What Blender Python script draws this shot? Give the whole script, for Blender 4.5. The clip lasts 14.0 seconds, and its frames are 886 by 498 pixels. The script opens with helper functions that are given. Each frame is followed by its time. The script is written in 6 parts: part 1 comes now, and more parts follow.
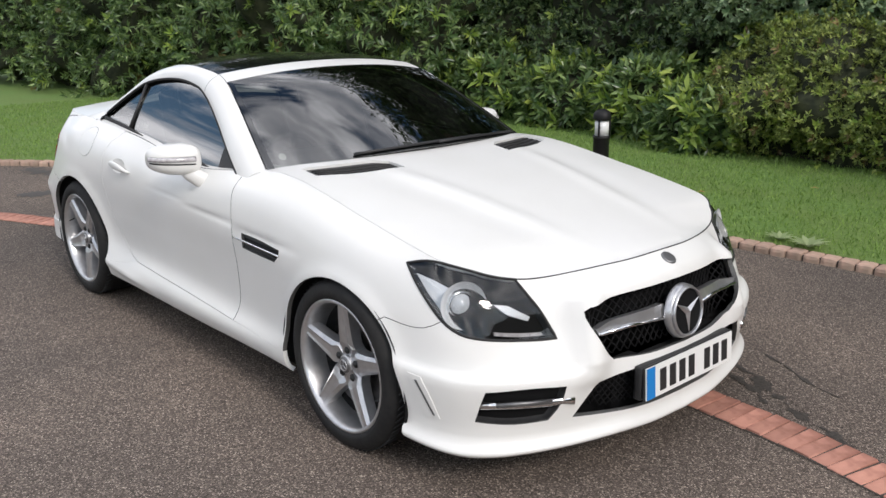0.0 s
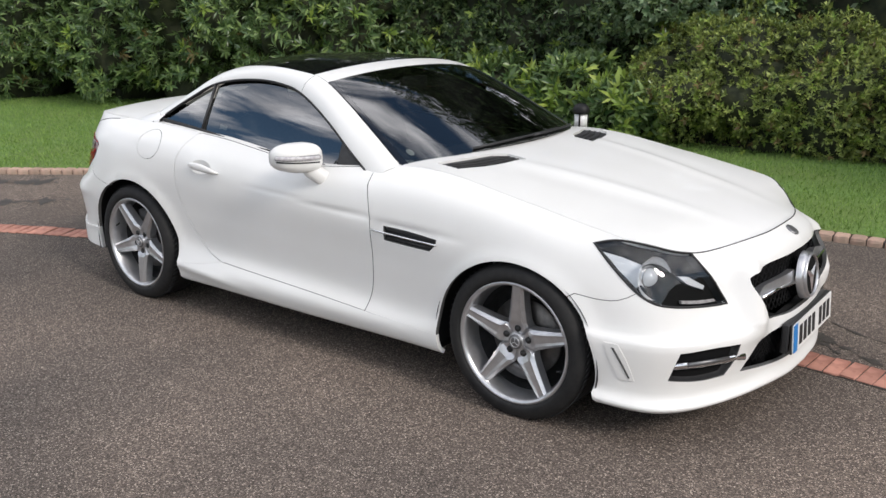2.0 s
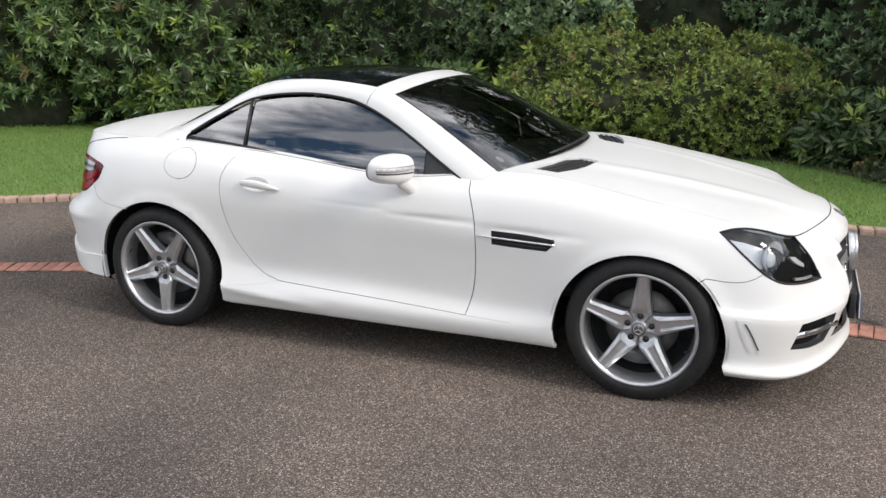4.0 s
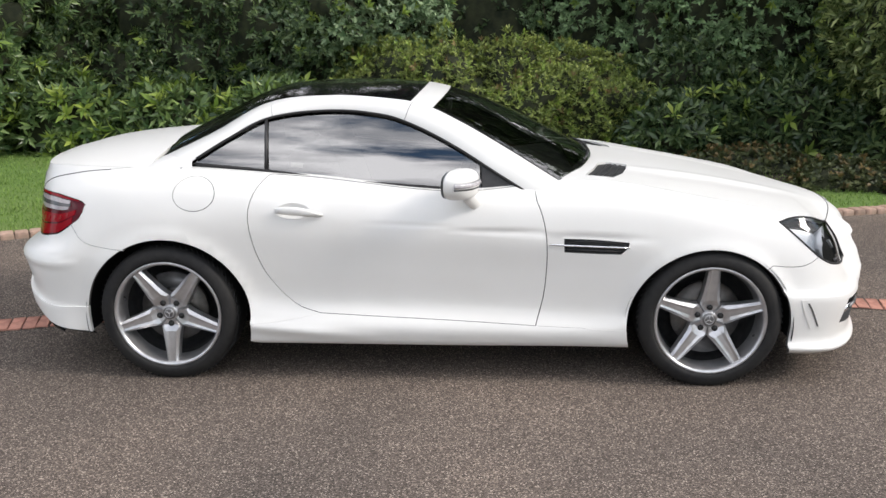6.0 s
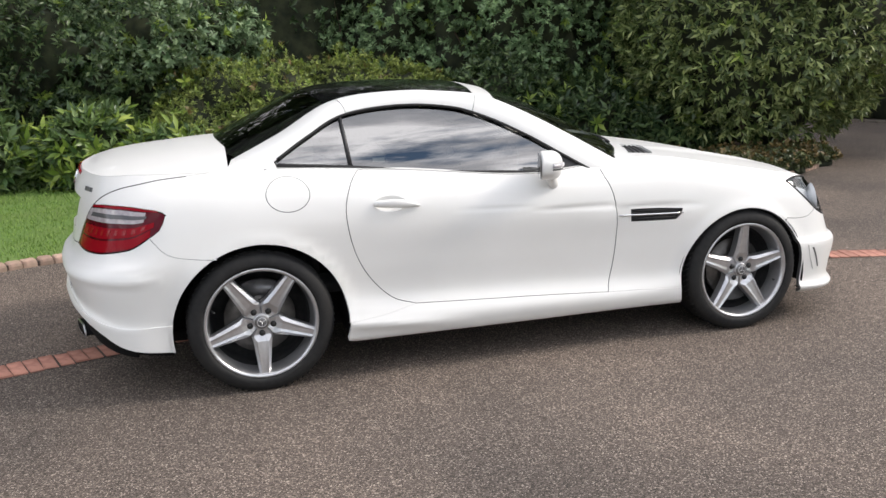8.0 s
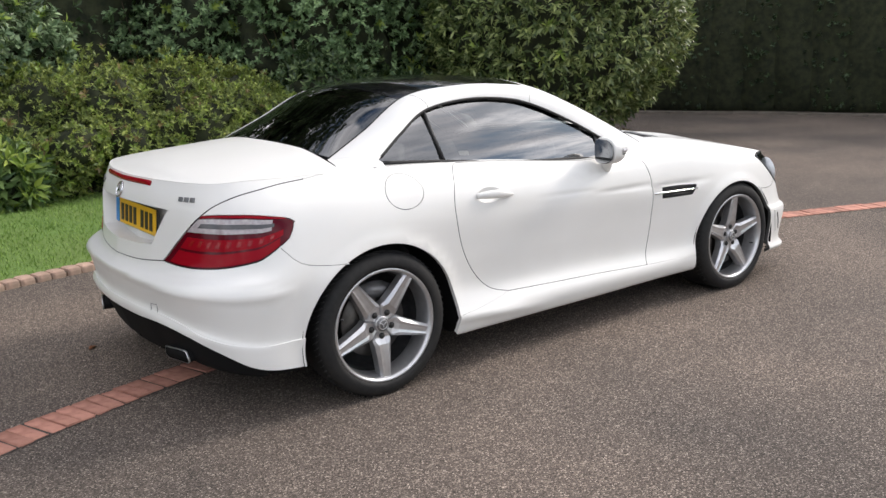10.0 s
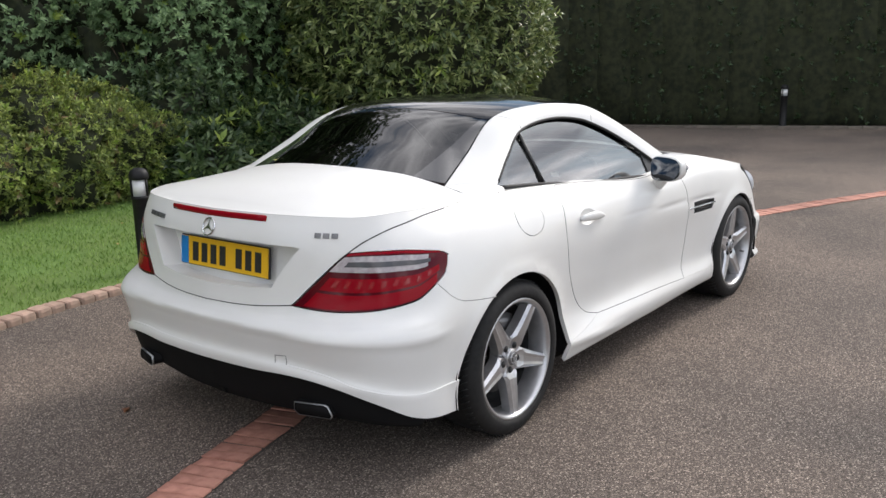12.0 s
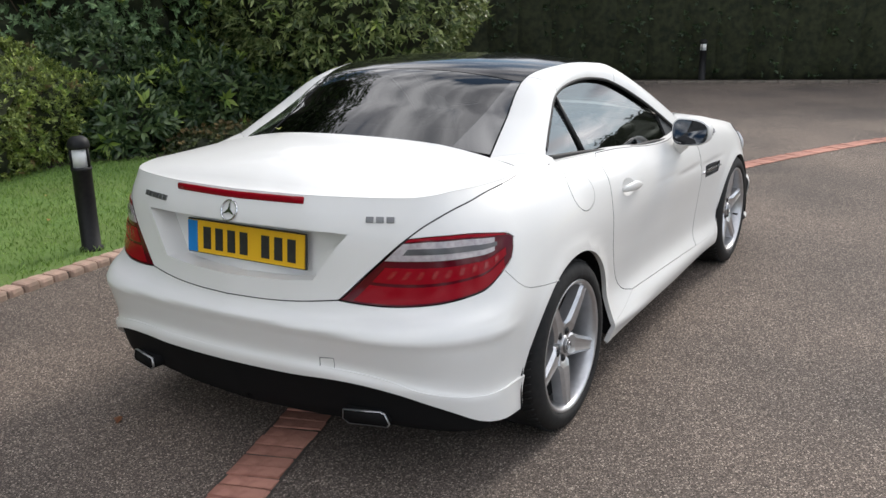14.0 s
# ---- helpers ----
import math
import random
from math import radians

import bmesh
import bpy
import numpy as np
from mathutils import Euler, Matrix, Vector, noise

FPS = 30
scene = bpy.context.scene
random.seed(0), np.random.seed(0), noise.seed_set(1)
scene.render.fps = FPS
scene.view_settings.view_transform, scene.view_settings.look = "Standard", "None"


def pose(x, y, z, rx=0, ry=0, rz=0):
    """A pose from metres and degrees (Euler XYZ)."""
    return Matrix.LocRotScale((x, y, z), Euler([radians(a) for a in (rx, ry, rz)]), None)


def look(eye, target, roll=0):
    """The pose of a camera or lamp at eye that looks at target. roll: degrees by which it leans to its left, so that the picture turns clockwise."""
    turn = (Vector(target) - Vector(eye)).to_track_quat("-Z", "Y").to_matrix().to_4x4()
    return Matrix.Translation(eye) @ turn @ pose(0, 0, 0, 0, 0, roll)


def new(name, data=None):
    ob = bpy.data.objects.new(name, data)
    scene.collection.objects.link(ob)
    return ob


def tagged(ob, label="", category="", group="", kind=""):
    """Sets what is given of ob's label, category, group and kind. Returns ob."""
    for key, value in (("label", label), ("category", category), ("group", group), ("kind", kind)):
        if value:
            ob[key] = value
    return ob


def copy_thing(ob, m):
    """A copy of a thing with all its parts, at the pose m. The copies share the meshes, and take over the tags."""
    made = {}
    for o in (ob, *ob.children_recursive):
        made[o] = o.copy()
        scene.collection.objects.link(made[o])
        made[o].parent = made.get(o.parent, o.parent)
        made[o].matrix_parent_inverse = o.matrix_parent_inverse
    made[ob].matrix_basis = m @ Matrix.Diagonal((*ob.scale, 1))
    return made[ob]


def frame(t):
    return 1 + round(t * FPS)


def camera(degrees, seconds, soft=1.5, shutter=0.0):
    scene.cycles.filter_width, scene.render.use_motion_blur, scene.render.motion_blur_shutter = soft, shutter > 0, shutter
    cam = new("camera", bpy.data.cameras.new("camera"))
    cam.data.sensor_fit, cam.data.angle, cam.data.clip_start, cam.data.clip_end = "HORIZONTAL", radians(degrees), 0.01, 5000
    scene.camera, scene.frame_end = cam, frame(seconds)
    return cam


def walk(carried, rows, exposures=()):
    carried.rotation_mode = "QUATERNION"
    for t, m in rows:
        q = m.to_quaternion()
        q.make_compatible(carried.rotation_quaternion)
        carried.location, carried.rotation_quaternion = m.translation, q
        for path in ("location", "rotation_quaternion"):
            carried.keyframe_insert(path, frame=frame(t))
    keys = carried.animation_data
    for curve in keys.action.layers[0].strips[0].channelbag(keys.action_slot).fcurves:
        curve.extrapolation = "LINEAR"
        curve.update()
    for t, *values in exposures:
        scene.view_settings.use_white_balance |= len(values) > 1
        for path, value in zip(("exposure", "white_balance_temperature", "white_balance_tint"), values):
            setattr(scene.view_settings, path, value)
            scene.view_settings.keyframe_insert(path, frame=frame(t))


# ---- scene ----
cam = camera(53.2, 14.0)
PATH = [
    (0, (3.637, -2.534, 1.562), (2.198, -1.254, 1.02), -0.4),
    (0.5, (3.568, -2.736, 1.566), (2.157, -1.414, 1.056), -0.8),
    (1, (3.39, -2.928, 1.549), (2.016, -1.563, 1.048), -1.1),
    (1.5, (3.13, -3.18, 1.565), (1.842, -1.75, 1.023), -0.3),
    (2, (2.93, -3.555, 1.595), (1.761, -2.028, 1.046), -0.1),
    (2.5, (2.703, -3.755, 1.592), (1.632, -2.15, 1.065), -0.2),
    (3, (2.376, -3.922, 1.6), (1.394, -2.251, 1.109), 0.4),
    (3.5, (2.04, -4.218, 1.592), (1.185, -2.478, 1.099), 0.8),
    (3.7, (1.92, -4.301, 1.593), (1.123, -2.538, 1.085), 0.6),
    (5.8, (0.406, -4.591, 1.607), (0.229, -2.667, 1.091), -0.5),
    (6, (0.236, -4.622, 1.596), (0.132, -2.689, 1.096), -0.2),
    (6.5, (-0.209, -4.75, 1.573), (-0.166, -2.806, 1.104), 0.6),
    (7, (-0.612, -4.668, 1.526), (-0.414, -2.734, 1.059), -0.1),
    (7.5, (-1.035, -4.637, 1.484), (-0.62, -2.734, 1.03), -0.6),
    (8, (-1.508, -4.625, 1.45), (-0.95, -2.756, 1.009), -1.4),
    (8.2, (-1.712, -4.545, 1.422), (-1.087, -2.698, 0.98), -1.4),
    (10.3, (-3.309, -3.813, 1.477), (-2.09, -2.296, 1.016), -2.1),
    (10.5, (-3.43, -3.742, 1.499), (-2.171, -2.26, 1.029), -2.1),
    (11, (-3.649, -3.417, 1.506), (-2.29, -2.03, 1.027), -2.0),
    (11.5, (-3.858, -3.072, 1.51), (-2.393, -1.783, 1.074), -1.5),
    (12, (-4.02, -2.74, 1.518), (-2.49, -1.53, 1.081), -1.5),
    (12.5, (-4.028, -2.418, 1.51), (-2.461, -1.269, 1.039), -2.5),
    (13, (-4.053, -2.161, 1.526), (-2.435, -1.1, 1.019), -2.7),
    (13.5, (-4.041, -2.077, 1.536), (-2.396, -1.071, 1.003), -1.5),
    (14, (-4.025, -2.057, 1.531), (-2.381, -1.055, 0.992), -1.3),
]
walk(cam, [(t, look(eye, target, roll)) for t, eye, target, roll in PATH], [(0, -0.32, 6250, 14), (3, -0.22, 6300, 14), (7, 0.0, 6400, 14), (9, 0.03, 6450, 15), (11, -0.03, 6400, 15), (14, -0.13, 6300, 13)])

# ---- world, sun ----
SUN_ELEV, SUN_AZ = 36.0, 350.0
world = bpy.data.worlds.new("sky")
scene.world = world
world.use_nodes = True
wn, wl = world.node_tree.nodes, world.node_tree.links
wn.clear()
w_out = wn.new("ShaderNodeOutputWorld")
w_bg = wn.new("ShaderNodeBackground")
w_sky = wn.new("ShaderNodeTexSky")
w_sky.sky_type = "NISHITA"
w_sky.sun_disc = False
w_sky.sun_elevation = radians(SUN_ELEV)
w_sky.sun_rotation = radians(90.0 - SUN_AZ)
w_co = wn.new("ShaderNodeTexCoord")
w_map = wn.new("ShaderNodeMapping")
w_map.inputs["Scale"].default_value = (1.0, 1.0, 2.2)
w_map.inputs["Location"].default_value = (1.6, 3.1, 0.2)
w_n = wn.new("ShaderNodeTexNoise")
w_n.inputs["Scale"].default_value = 3.3
w_n.inputs["Detail"].default_value = 9.0
w_n.inputs["Roughness"].default_value = 0.58
w_n.inputs["Distortion"].default_value = 0.35
w_r = wn.new("ShaderNodeValToRGB")
w_r.color_ramp.elements[0].position = 0.41
w_r.color_ramp.elements[1].position = 0.53
w_c = wn.new("ShaderNodeTexNoise")
w_c.inputs["Scale"].default_value = 4.5
w_c.inputs["Detail"].default_value = 6.0
w_cr = wn.new("ShaderNodeValToRGB")
w_cr.color_ramp.elements[0].position, w_cr.color_ramp.elements[0].color = 0.35, (11, 11.6, 12.4, 1)
w_cr.color_ramp.elements[1].position, w_cr.color_ramp.elements[1].color = 0.60, (36, 36, 35.5, 1)
w_cr.color_ramp.elements.new(0.47).color = (18, 18.2, 18.5, 1)
w_mix = wn.new("ShaderNodeMixRGB")
wl.new(w_co.outputs["Generated"], w_map.inputs["Vector"])
wl.new(w_map.outputs["Vector"], w_n.inputs["Vector"])
wl.new(w_map.outputs["Vector"], w_c.inputs["Vector"])
wl.new(w_n.outputs["Fac"], w_r.inputs["Fac"])
wl.new(w_c.outputs["Fac"], w_cr.inputs["Fac"])
wl.new(w_r.outputs["Color"], w_mix.inputs["Fac"])
w_gain = wn.new("ShaderNodeMixRGB")
w_gain.blend_type = "MULTIPLY"
w_gain.inputs["Fac"].default_value = 1.0
w_gain.inputs["Color2"].default_value = (1.7, 1.95, 1.9, 1)
wl.new(w_sky.outputs["Color"], w_gain.inputs["Color1"])
wl.new(w_gain.outputs["Color"], w_mix.inputs["Color1"])
wl.new(w_cr.outputs["Color"], w_mix.inputs["Color2"])
wl.new(w_mix.outputs["Color"], w_bg.inputs["Color"])
wl.new(w_bg.outputs["Background"], w_out.inputs["Surface"])
w_bg.inputs["Strength"].default_value = 0.081

sun = new("sun", bpy.data.lights.new("sun", "SUN"))
sun.data.energy = 2.6
sun.data.angle = radians(15)
sun.data.color = (1.0, 0.93, 0.82)
_a, _e = radians(SUN_AZ), radians(SUN_ELEV)
sun.matrix_world = look((20 * math.cos(_a) * math.cos(_e), 20 * math.sin(_a) * math.cos(_e), 20 * math.sin(_e)), (0, 0, 0))


# ---- materials ----
def shader(name, base=(0.5, 0.5, 0.5), rough=0.5, metal=0.0, coat=0.0, spec=0.5):
    m = bpy.data.materials.new(name)
    m.use_nodes = True
    b = m.node_tree.nodes["Principled BSDF"]
    b.inputs["Base Color"].default_value = (*base, 1)
    b.inputs["Roughness"].default_value = rough
    b.inputs["Metallic"].default_value = metal
    b.inputs["Coat Weight"].default_value = coat
    b.inputs["Coat Roughness"].default_value = 0.03
    b.inputs["Specular IOR Level"].default_value = spec
    return m


def textured(name, c1, c2, scale, rough=0.6, detail=4.0, lo=0.35, hi=0.65, bump=0.0, bump_scale=None, big=None, big_scale=0.5, big_amt=0.5, metal=0.0, coat=0.0, space="Object", rand=0.0, spec=0.5):
    """Two colours mixed by fine noise, darkened or tinted by a broad noise, with relief."""
    m = shader(name, c1, rough, metal, coat, spec)
    n, l = m.node_tree.nodes, m.node_tree.links
    b = n["Principled BSDF"]
    co = n.new("ShaderNodeTexCoord")
    t = n.new("ShaderNodeTexNoise")
    t.inputs["Scale"].default_value, t.inputs["Detail"].default_value = scale, detail
    l.new(co.outputs[space], t.inputs["Vector"])
    r = n.new("ShaderNodeValToRGB")
    r.color_ramp.elements[0].position, r.color_ramp.elements[0].color = lo, (*c1, 1)
    r.color_ramp.elements[1].position, r.color_ramp.elements[1].color = hi, (*c2, 1)
    l.new(t.outputs["Fac"], r.inputs["Fac"])
    out = r.outputs["Color"]
    if big:
        t2 = n.new("ShaderNodeTexNoise")
        t2.inputs["Scale"].default_value, t2.inputs["Detail"].default_value = big_scale, 3.0
        l.new(co.outputs[space], t2.inputs["Vector"])
        r2 = n.new("ShaderNodeValToRGB")
        r2.color_ramp.elements[0].position, r2.color_ramp.elements[0].color = 0.4, (0, 0, 0, 1)
        r2.color_ramp.elements[1].position, r2.color_ramp.elements[1].color = 0.65, (big_amt, big_amt, big_amt, 1)
        l.new(t2.outputs["Fac"], r2.inputs["Fac"])
        mx = n.new("ShaderNodeMixRGB")
        l.new(r2.outputs["Color"], mx.inputs["Fac"])
        l.new(out, mx.inputs["Color1"])
        mx.inputs["Color2"].default_value = (*big, 1)
        out = mx.outputs["Color"]
    if rand:
        oi = n.new("ShaderNodeObjectInfo")
        hsv = n.new("ShaderNodeHueSaturation")
        mr = n.new("ShaderNodeMapRange")
        mr.inputs["To Min"].default_value, mr.inputs["To Max"].default_value = 1 - rand, 1 + rand
        l.new(oi.outputs["Random"], mr.inputs["Value"])
        l.new(mr.outputs["Result"], hsv.inputs["Value"])
        l.new(out, hsv.inputs["Color"])
        out = hsv.outputs["Color"]
    l.new(out, b.inputs["Base Color"])
    if bump:
        bp = n.new("ShaderNodeBump")
        bp.inputs["Strength"].default_value = bump
        bp.inputs["Distance"].default_value = 0.01
        t3 = n.new("ShaderNodeTexNoise")
        t3.inputs["Scale"].default_value, t3.inputs["Detail"].default_value = bump_scale or scale, 3.0
        l.new(co.outputs[space], t3.inputs["Vector"])
        l.new(t3.outputs["Fac"], bp.inputs["Height"])
        l.new(bp.outputs["Normal"], b.inputs["Normal"])
    return m


def leaf_material(name, dark, light, rough=0.38, trans=0.25):
    """Leaves: a shade of its own for each leaf, some light through the blade."""
    m = bpy.data.materials.new(name)
    m.use_nodes = True
    n, l = m.node_tree.nodes, m.node_tree.links
    b = n["Principled BSDF"]
    b.inputs["Roughness"].default_value = rough
    b.inputs["Specular IOR Level"].default_value = 0.4
    g = n.new("ShaderNodeNewGeometry")
    r = n.new("ShaderNodeValToRGB")
    r.color_ramp.elements[0].position, r.color_ramp.elements[0].color = 0.0, (*dark, 1)
    r.color_ramp.elements[1].position, r.color_ramp.elements[1].color = 1.0, (*light, 1)
    e = r.color_ramp.elements.new(0.62)
    e.color = tuple(0.64 * a + 0.36 * c for a, c in zip(dark, light)) + (1,)
    l.new(g.outputs["Random Per Island"], r.inputs["Fac"])
    l.new(r.outputs["Color"], b.inputs["Base Color"])
    tr = n.new("ShaderNodeBsdfTranslucent")
    l.new(r.outputs["Color"], tr.inputs["Color"])
    mx = n.new("ShaderNodeMixShader")
    mx.inputs["Fac"].default_value = trans
    l.new(b.outputs["BSDF"], mx.inputs[1])
    l.new(tr.outputs["BSDF"], mx.inputs[2])
    l.new(mx.outputs["Shader"], n["Material Output"].inputs["Surface"])
    return m


def glass_material(name, tint, rough=0.0, ior=1.5):
    """Clear or tinted sheet glass: light passes straight through the tint, the surface mirrors by Fresnel."""
    m = bpy.data.materials.new(name)
    m.use_nodes = True
    n, l = m.node_tree.nodes, m.node_tree.links
    n.remove(n["Principled BSDF"])
    t = n.new("ShaderNodeBsdfTransparent")
    t.inputs["Color"].default_value = (*tint, 1)
    g = n.new("ShaderNodeBsdfGlossy")
    g.inputs["Roughness"].default_value = rough
    f = n.new("ShaderNodeFresnel")
    f.inputs["IOR"].default_value = ior
    mx = n.new("ShaderNodeMixShader")
    l.new(f.outputs["Fac"], mx.inputs["Fac"])
    l.new(t.outputs["BSDF"], mx.inputs[1])
    l.new(g.outputs["BSDF"], mx.inputs[2])
    l.new(mx.outputs["Shader"], n["Material Output"].inputs["Surface"])
    return m


PAINT = textured("white_paint", (0.76, 0.755, 0.735), (0.735, 0.73, 0.705), 3.0, rough=0.42, coat=0.4, big=(0.71, 0.70, 0.67), big_scale=1.3, big_amt=0.25)
UNDER = shader("dark_underbody", (0.005, 0.005, 0.0055), 0.8, spec=0.2)
GAP = shader("shut_line_rubber", (0.015, 0.015, 0.015), 0.7)
PLASTIC = textured("black_plastic", (0.016, 0.016, 0.017), (0.024, 0.024, 0.025), 60, rough=0.5)
GLOSSBLACK = shader("gloss_black", (0.008, 0.008, 0.009), 0.06, coat=1.0)
ROOFGLASS = shader("black_roof_glass", (0.005, 0.005, 0.006), 0.08, spec=0.2)
RUBBER = textured("tyre_rubber", (0.010, 0.010, 0.011), (0.016, 0.016, 0.016), 40, rough=0.7, bump=0.15, spec=0.3, big=(0.026, 0.025, 0.023), big_scale=6, big_amt=0.4)
SILVER = textured("silver_alloy", (0.50, 0.50, 0.51), (0.57, 0.57, 0.58), 30, rough=0.30, metal=0.8, coat=0.4)
DARKALLOY = textured("alloy_barrel", (0.16, 0.16, 0.165), (0.22, 0.22, 0.22), 30, rough=0.45, metal=0.8)
CHROME = shader("chrome", (0.75, 0.75, 0.76), 0.07, metal=1.0)
BARREL = textured("wheel_barrel", (0.045, 0.045, 0.047), (0.07, 0.07, 0.07), 30, rough=0.5, metal=0.5)
DISC = textured("brake_disc_steel", (0.10, 0.095, 0.09), (0.16, 0.15, 0.14), 25, rough=0.45, metal=0.9)
GLASS = glass_material("tinted_glass", (0.30, 0.345, 0.34), 0.0, 2.5)
SIDEGLASS = glass_material("tinted_side_glass", (0.30, 0.345, 0.34), 0.0, 3.3)
REARGLASS = glass_material("dark_rear_glass", (0.035, 0.04, 0.045), 0.0, 1.8)
CLEAR = glass_material("clear_lens", (0.92, 0.94, 0.95), 0.0, 1.65)
SEAM = shader("thin_seam", (0.09, 0.09, 0.088), 0.7)


# ---- geometry helpers ----
def part(name, bm, material, parent=None, label="", smooth=True):
    """One mesh object out of a bmesh, under a thing or under a part."""
    me = bpy.data.meshes.new(name)
    bm.to_mesh(me)
    bm.free()
    return mesh_part(name, me, material, parent, label, smooth)


def mesh_part(name, me, material, parent=None, label="", smooth=True):
    me.materials.append(material)
    if smooth:
        me.polygons.foreach_set("use_smooth", np.ones(len(me.polygons), bool))
    ob = new(name, me)
    if parent is not None:
        ob.parent = parent
    if label:
        ob["label"] = label
    return ob


def box(bm, c, size, rot=None, bevel=0.0):
    """A box with rounded edges, centred on c."""
    tmp = bmesh.new()
    bmesh.ops.create_cube(tmp, size=1.0)
    bmesh.ops.scale(tmp, vec=size, verts=tmp.verts)
    if bevel:
        bmesh.ops.bevel(tmp, geom=tmp.edges[:], offset=bevel, segments=2, affect="EDGES", profile=0.6)
    m = Matrix.Translation(c) @ (rot.to_4x4() if rot else Matrix())
    bmesh.ops.transform(tmp, matrix=m, verts=tmp.verts)
    join(bm, tmp)


def join(bm, tmp):
    me = bpy.data.meshes.new("tmp")
    tmp.to_mesh(me)
    tmp.free()
    bm.from_mesh(me)
    bpy.data.meshes.remove(me)


def lathe(bm, profile, axis_m, seg=48, close=False):
    """Turn a profile of (radius, height) round the z axis, then place it with axis_m."""
    rings = []
    for r, h in profile:
        rings.append([bm.verts.new(axis_m @ Vector((r * math.cos(2 * math.pi * i / seg), r * math.sin(2 * math.pi * i / seg), h))) for i in range(seg)])
    pairs = list(zip(rings, rings[1:])) + ([(rings[-1], rings[0])] if close else [])
    for a, b in pairs:
        for i in range(seg):
            j = (i + 1) % seg
            bm.faces.new((a[i], a[j], b[j], b[i]))
    return rings


def prism(bm, pts, z0, z1, m=None, bevel=0.0):
    """An outline in x, y drawn out from z0 to z1, placed with m."""
    tmp = bmesh.new()
    lo = [tmp.verts.new((x, y, z0)) for x, y in pts]
    hi = [tmp.verts.new((x, y, z1)) for x, y in pts]
    tmp.faces.new(lo[::-1])
    top = tmp.faces.new(hi)
    for i in range(len(pts)):
        j = (i + 1) % len(pts)
        tmp.faces.new((lo[i], lo[j], hi[j], hi[i]))
    bmesh.ops.recalc_face_normals(tmp, faces=tmp.faces)
    if bevel:
        bmesh.ops.bevel(tmp, geom=[e for e in top.edges], offset=bevel, segments=2, affect="EDGES")
    if m is not None:
        bmesh.ops.transform(tmp, matrix=m, verts=tmp.verts)
    join(bm, tmp)


def tube(bm, pts, r, seg=8, flat=1.0):
    """A round bar along a line of points."""
    rings = []
    for i, p in enumerate(pts):
        p = Vector(p)
        d = (Vector(pts[min(i + 1, len(pts) - 1)]) - Vector(pts[max(i - 1, 0)])).normalized()
        u = d.cross(Vector((0, 0, 1)))
        u = u.normalized() if u.length > 1e-4 else Vector((1, 0, 0))
        w = d.cross(u)
        rings.append([bm.verts.new(p + r * (math.cos(2 * math.pi * k / seg) * u * flat + math.sin(2 * math.pi * k / seg) * w)) for k in range(seg)])
    for a, b in zip(rings, rings[1:]):
        for k in range(seg):
            bm.faces.new((a[k], a[(k + 1) % seg], b[(k + 1) % seg], b[k]))
    bm.faces.new(rings[0][::-1])
    bm.faces.new(rings[-1])


def pchip(xs, ys, x):
    """Smooth curve through the knots without overshoot; ys may hold several columns."""
    xs, ys, x = np.asarray(xs, float), np.asarray(ys, float), np.asarray(x, float)
    if ys.ndim == 1:
        return pchip(xs, ys[:, None], x)[:, 0]
    h = np.diff(xs)[:, None]
    d = np.diff(ys, axis=0) / h
    m = np.zeros_like(ys)
    w1, w2 = 2 * h[1:] + h[:-1], h[1:] + 2 * h[:-1]
    ok = d[:-1] * d[1:] > 0
    safe = np.where(ok, d[:-1] * d[1:], 1.0)
    m[1:-1] = np.where(ok, (w1 + w2) * safe / np.where(ok, w1 * d[1:] + w2 * d[:-1], 1.0), 0)
    m[0], m[-1] = d[0], d[-1]
    i = np.clip(np.searchsorted(xs, x) - 1, 0, len(xs) - 2)
    t = ((x - xs[i]) / (xs[i + 1] - xs[i]))[:, None]
    hh = h[i]
    return (2 * t**3 - 3 * t**2 + 1) * ys[i] + (t**3 - 2 * t**2 + t) * hh * m[i] + (-2 * t**3 + 3 * t**2) * ys[i + 1] + (t**3 - t**2) * hh * m[i + 1]


def spline(pts, step=0.02):
    """An open, smooth, evenly stepped line through 2D or 3D points."""
    p = np.asarray(pts, float)
    if len(p) == 2:
        n = max(2, int(np.linalg.norm(p[1] - p[0]) / step) + 1)
        return p[0] + (p[1] - p[0]) * np.linspace(0, 1, n)[:, None]
    k = np.concatenate(([0], np.cumsum(np.sqrt(np.linalg.norm(np.diff(p, axis=0), axis=1)))))
    m = np.zeros_like(p)
    m[1:-1] = (p[2:] - p[:-2]) / (k[2:] - k[:-2])[:, None]
    m[0], m[-1] = (p[1] - p[0]) / (k[1] - k[0]), (p[-1] - p[-2]) / (k[-1] - k[-2])
    t = np.linspace(0, k[-1], 40 * len(p))
    i = np.clip(np.searchsorted(k, t) - 1, 0, len(k) - 2)
    h = (k[i + 1] - k[i])[:, None]
    u = ((t - k[i]) / (k[i + 1] - k[i]))[:, None]
    q = (2 * u**3 - 3 * u**2 + 1) * p[i] + (u**3 - 2 * u**2 + u) * h * m[i] + (-2 * u**3 + 3 * u**2) * p[i + 1] + (u**3 - u**2) * h * m[i + 1]
    s = np.concatenate(([0], np.cumsum(np.linalg.norm(np.diff(q, axis=0), axis=1))))
    n = max(3, int(s[-1] / step) + 1)
    a = np.linspace(0, s[-1], n)
    return np.stack([np.interp(a, s, q[:, c]) for c in range(p.shape[1])], 1)


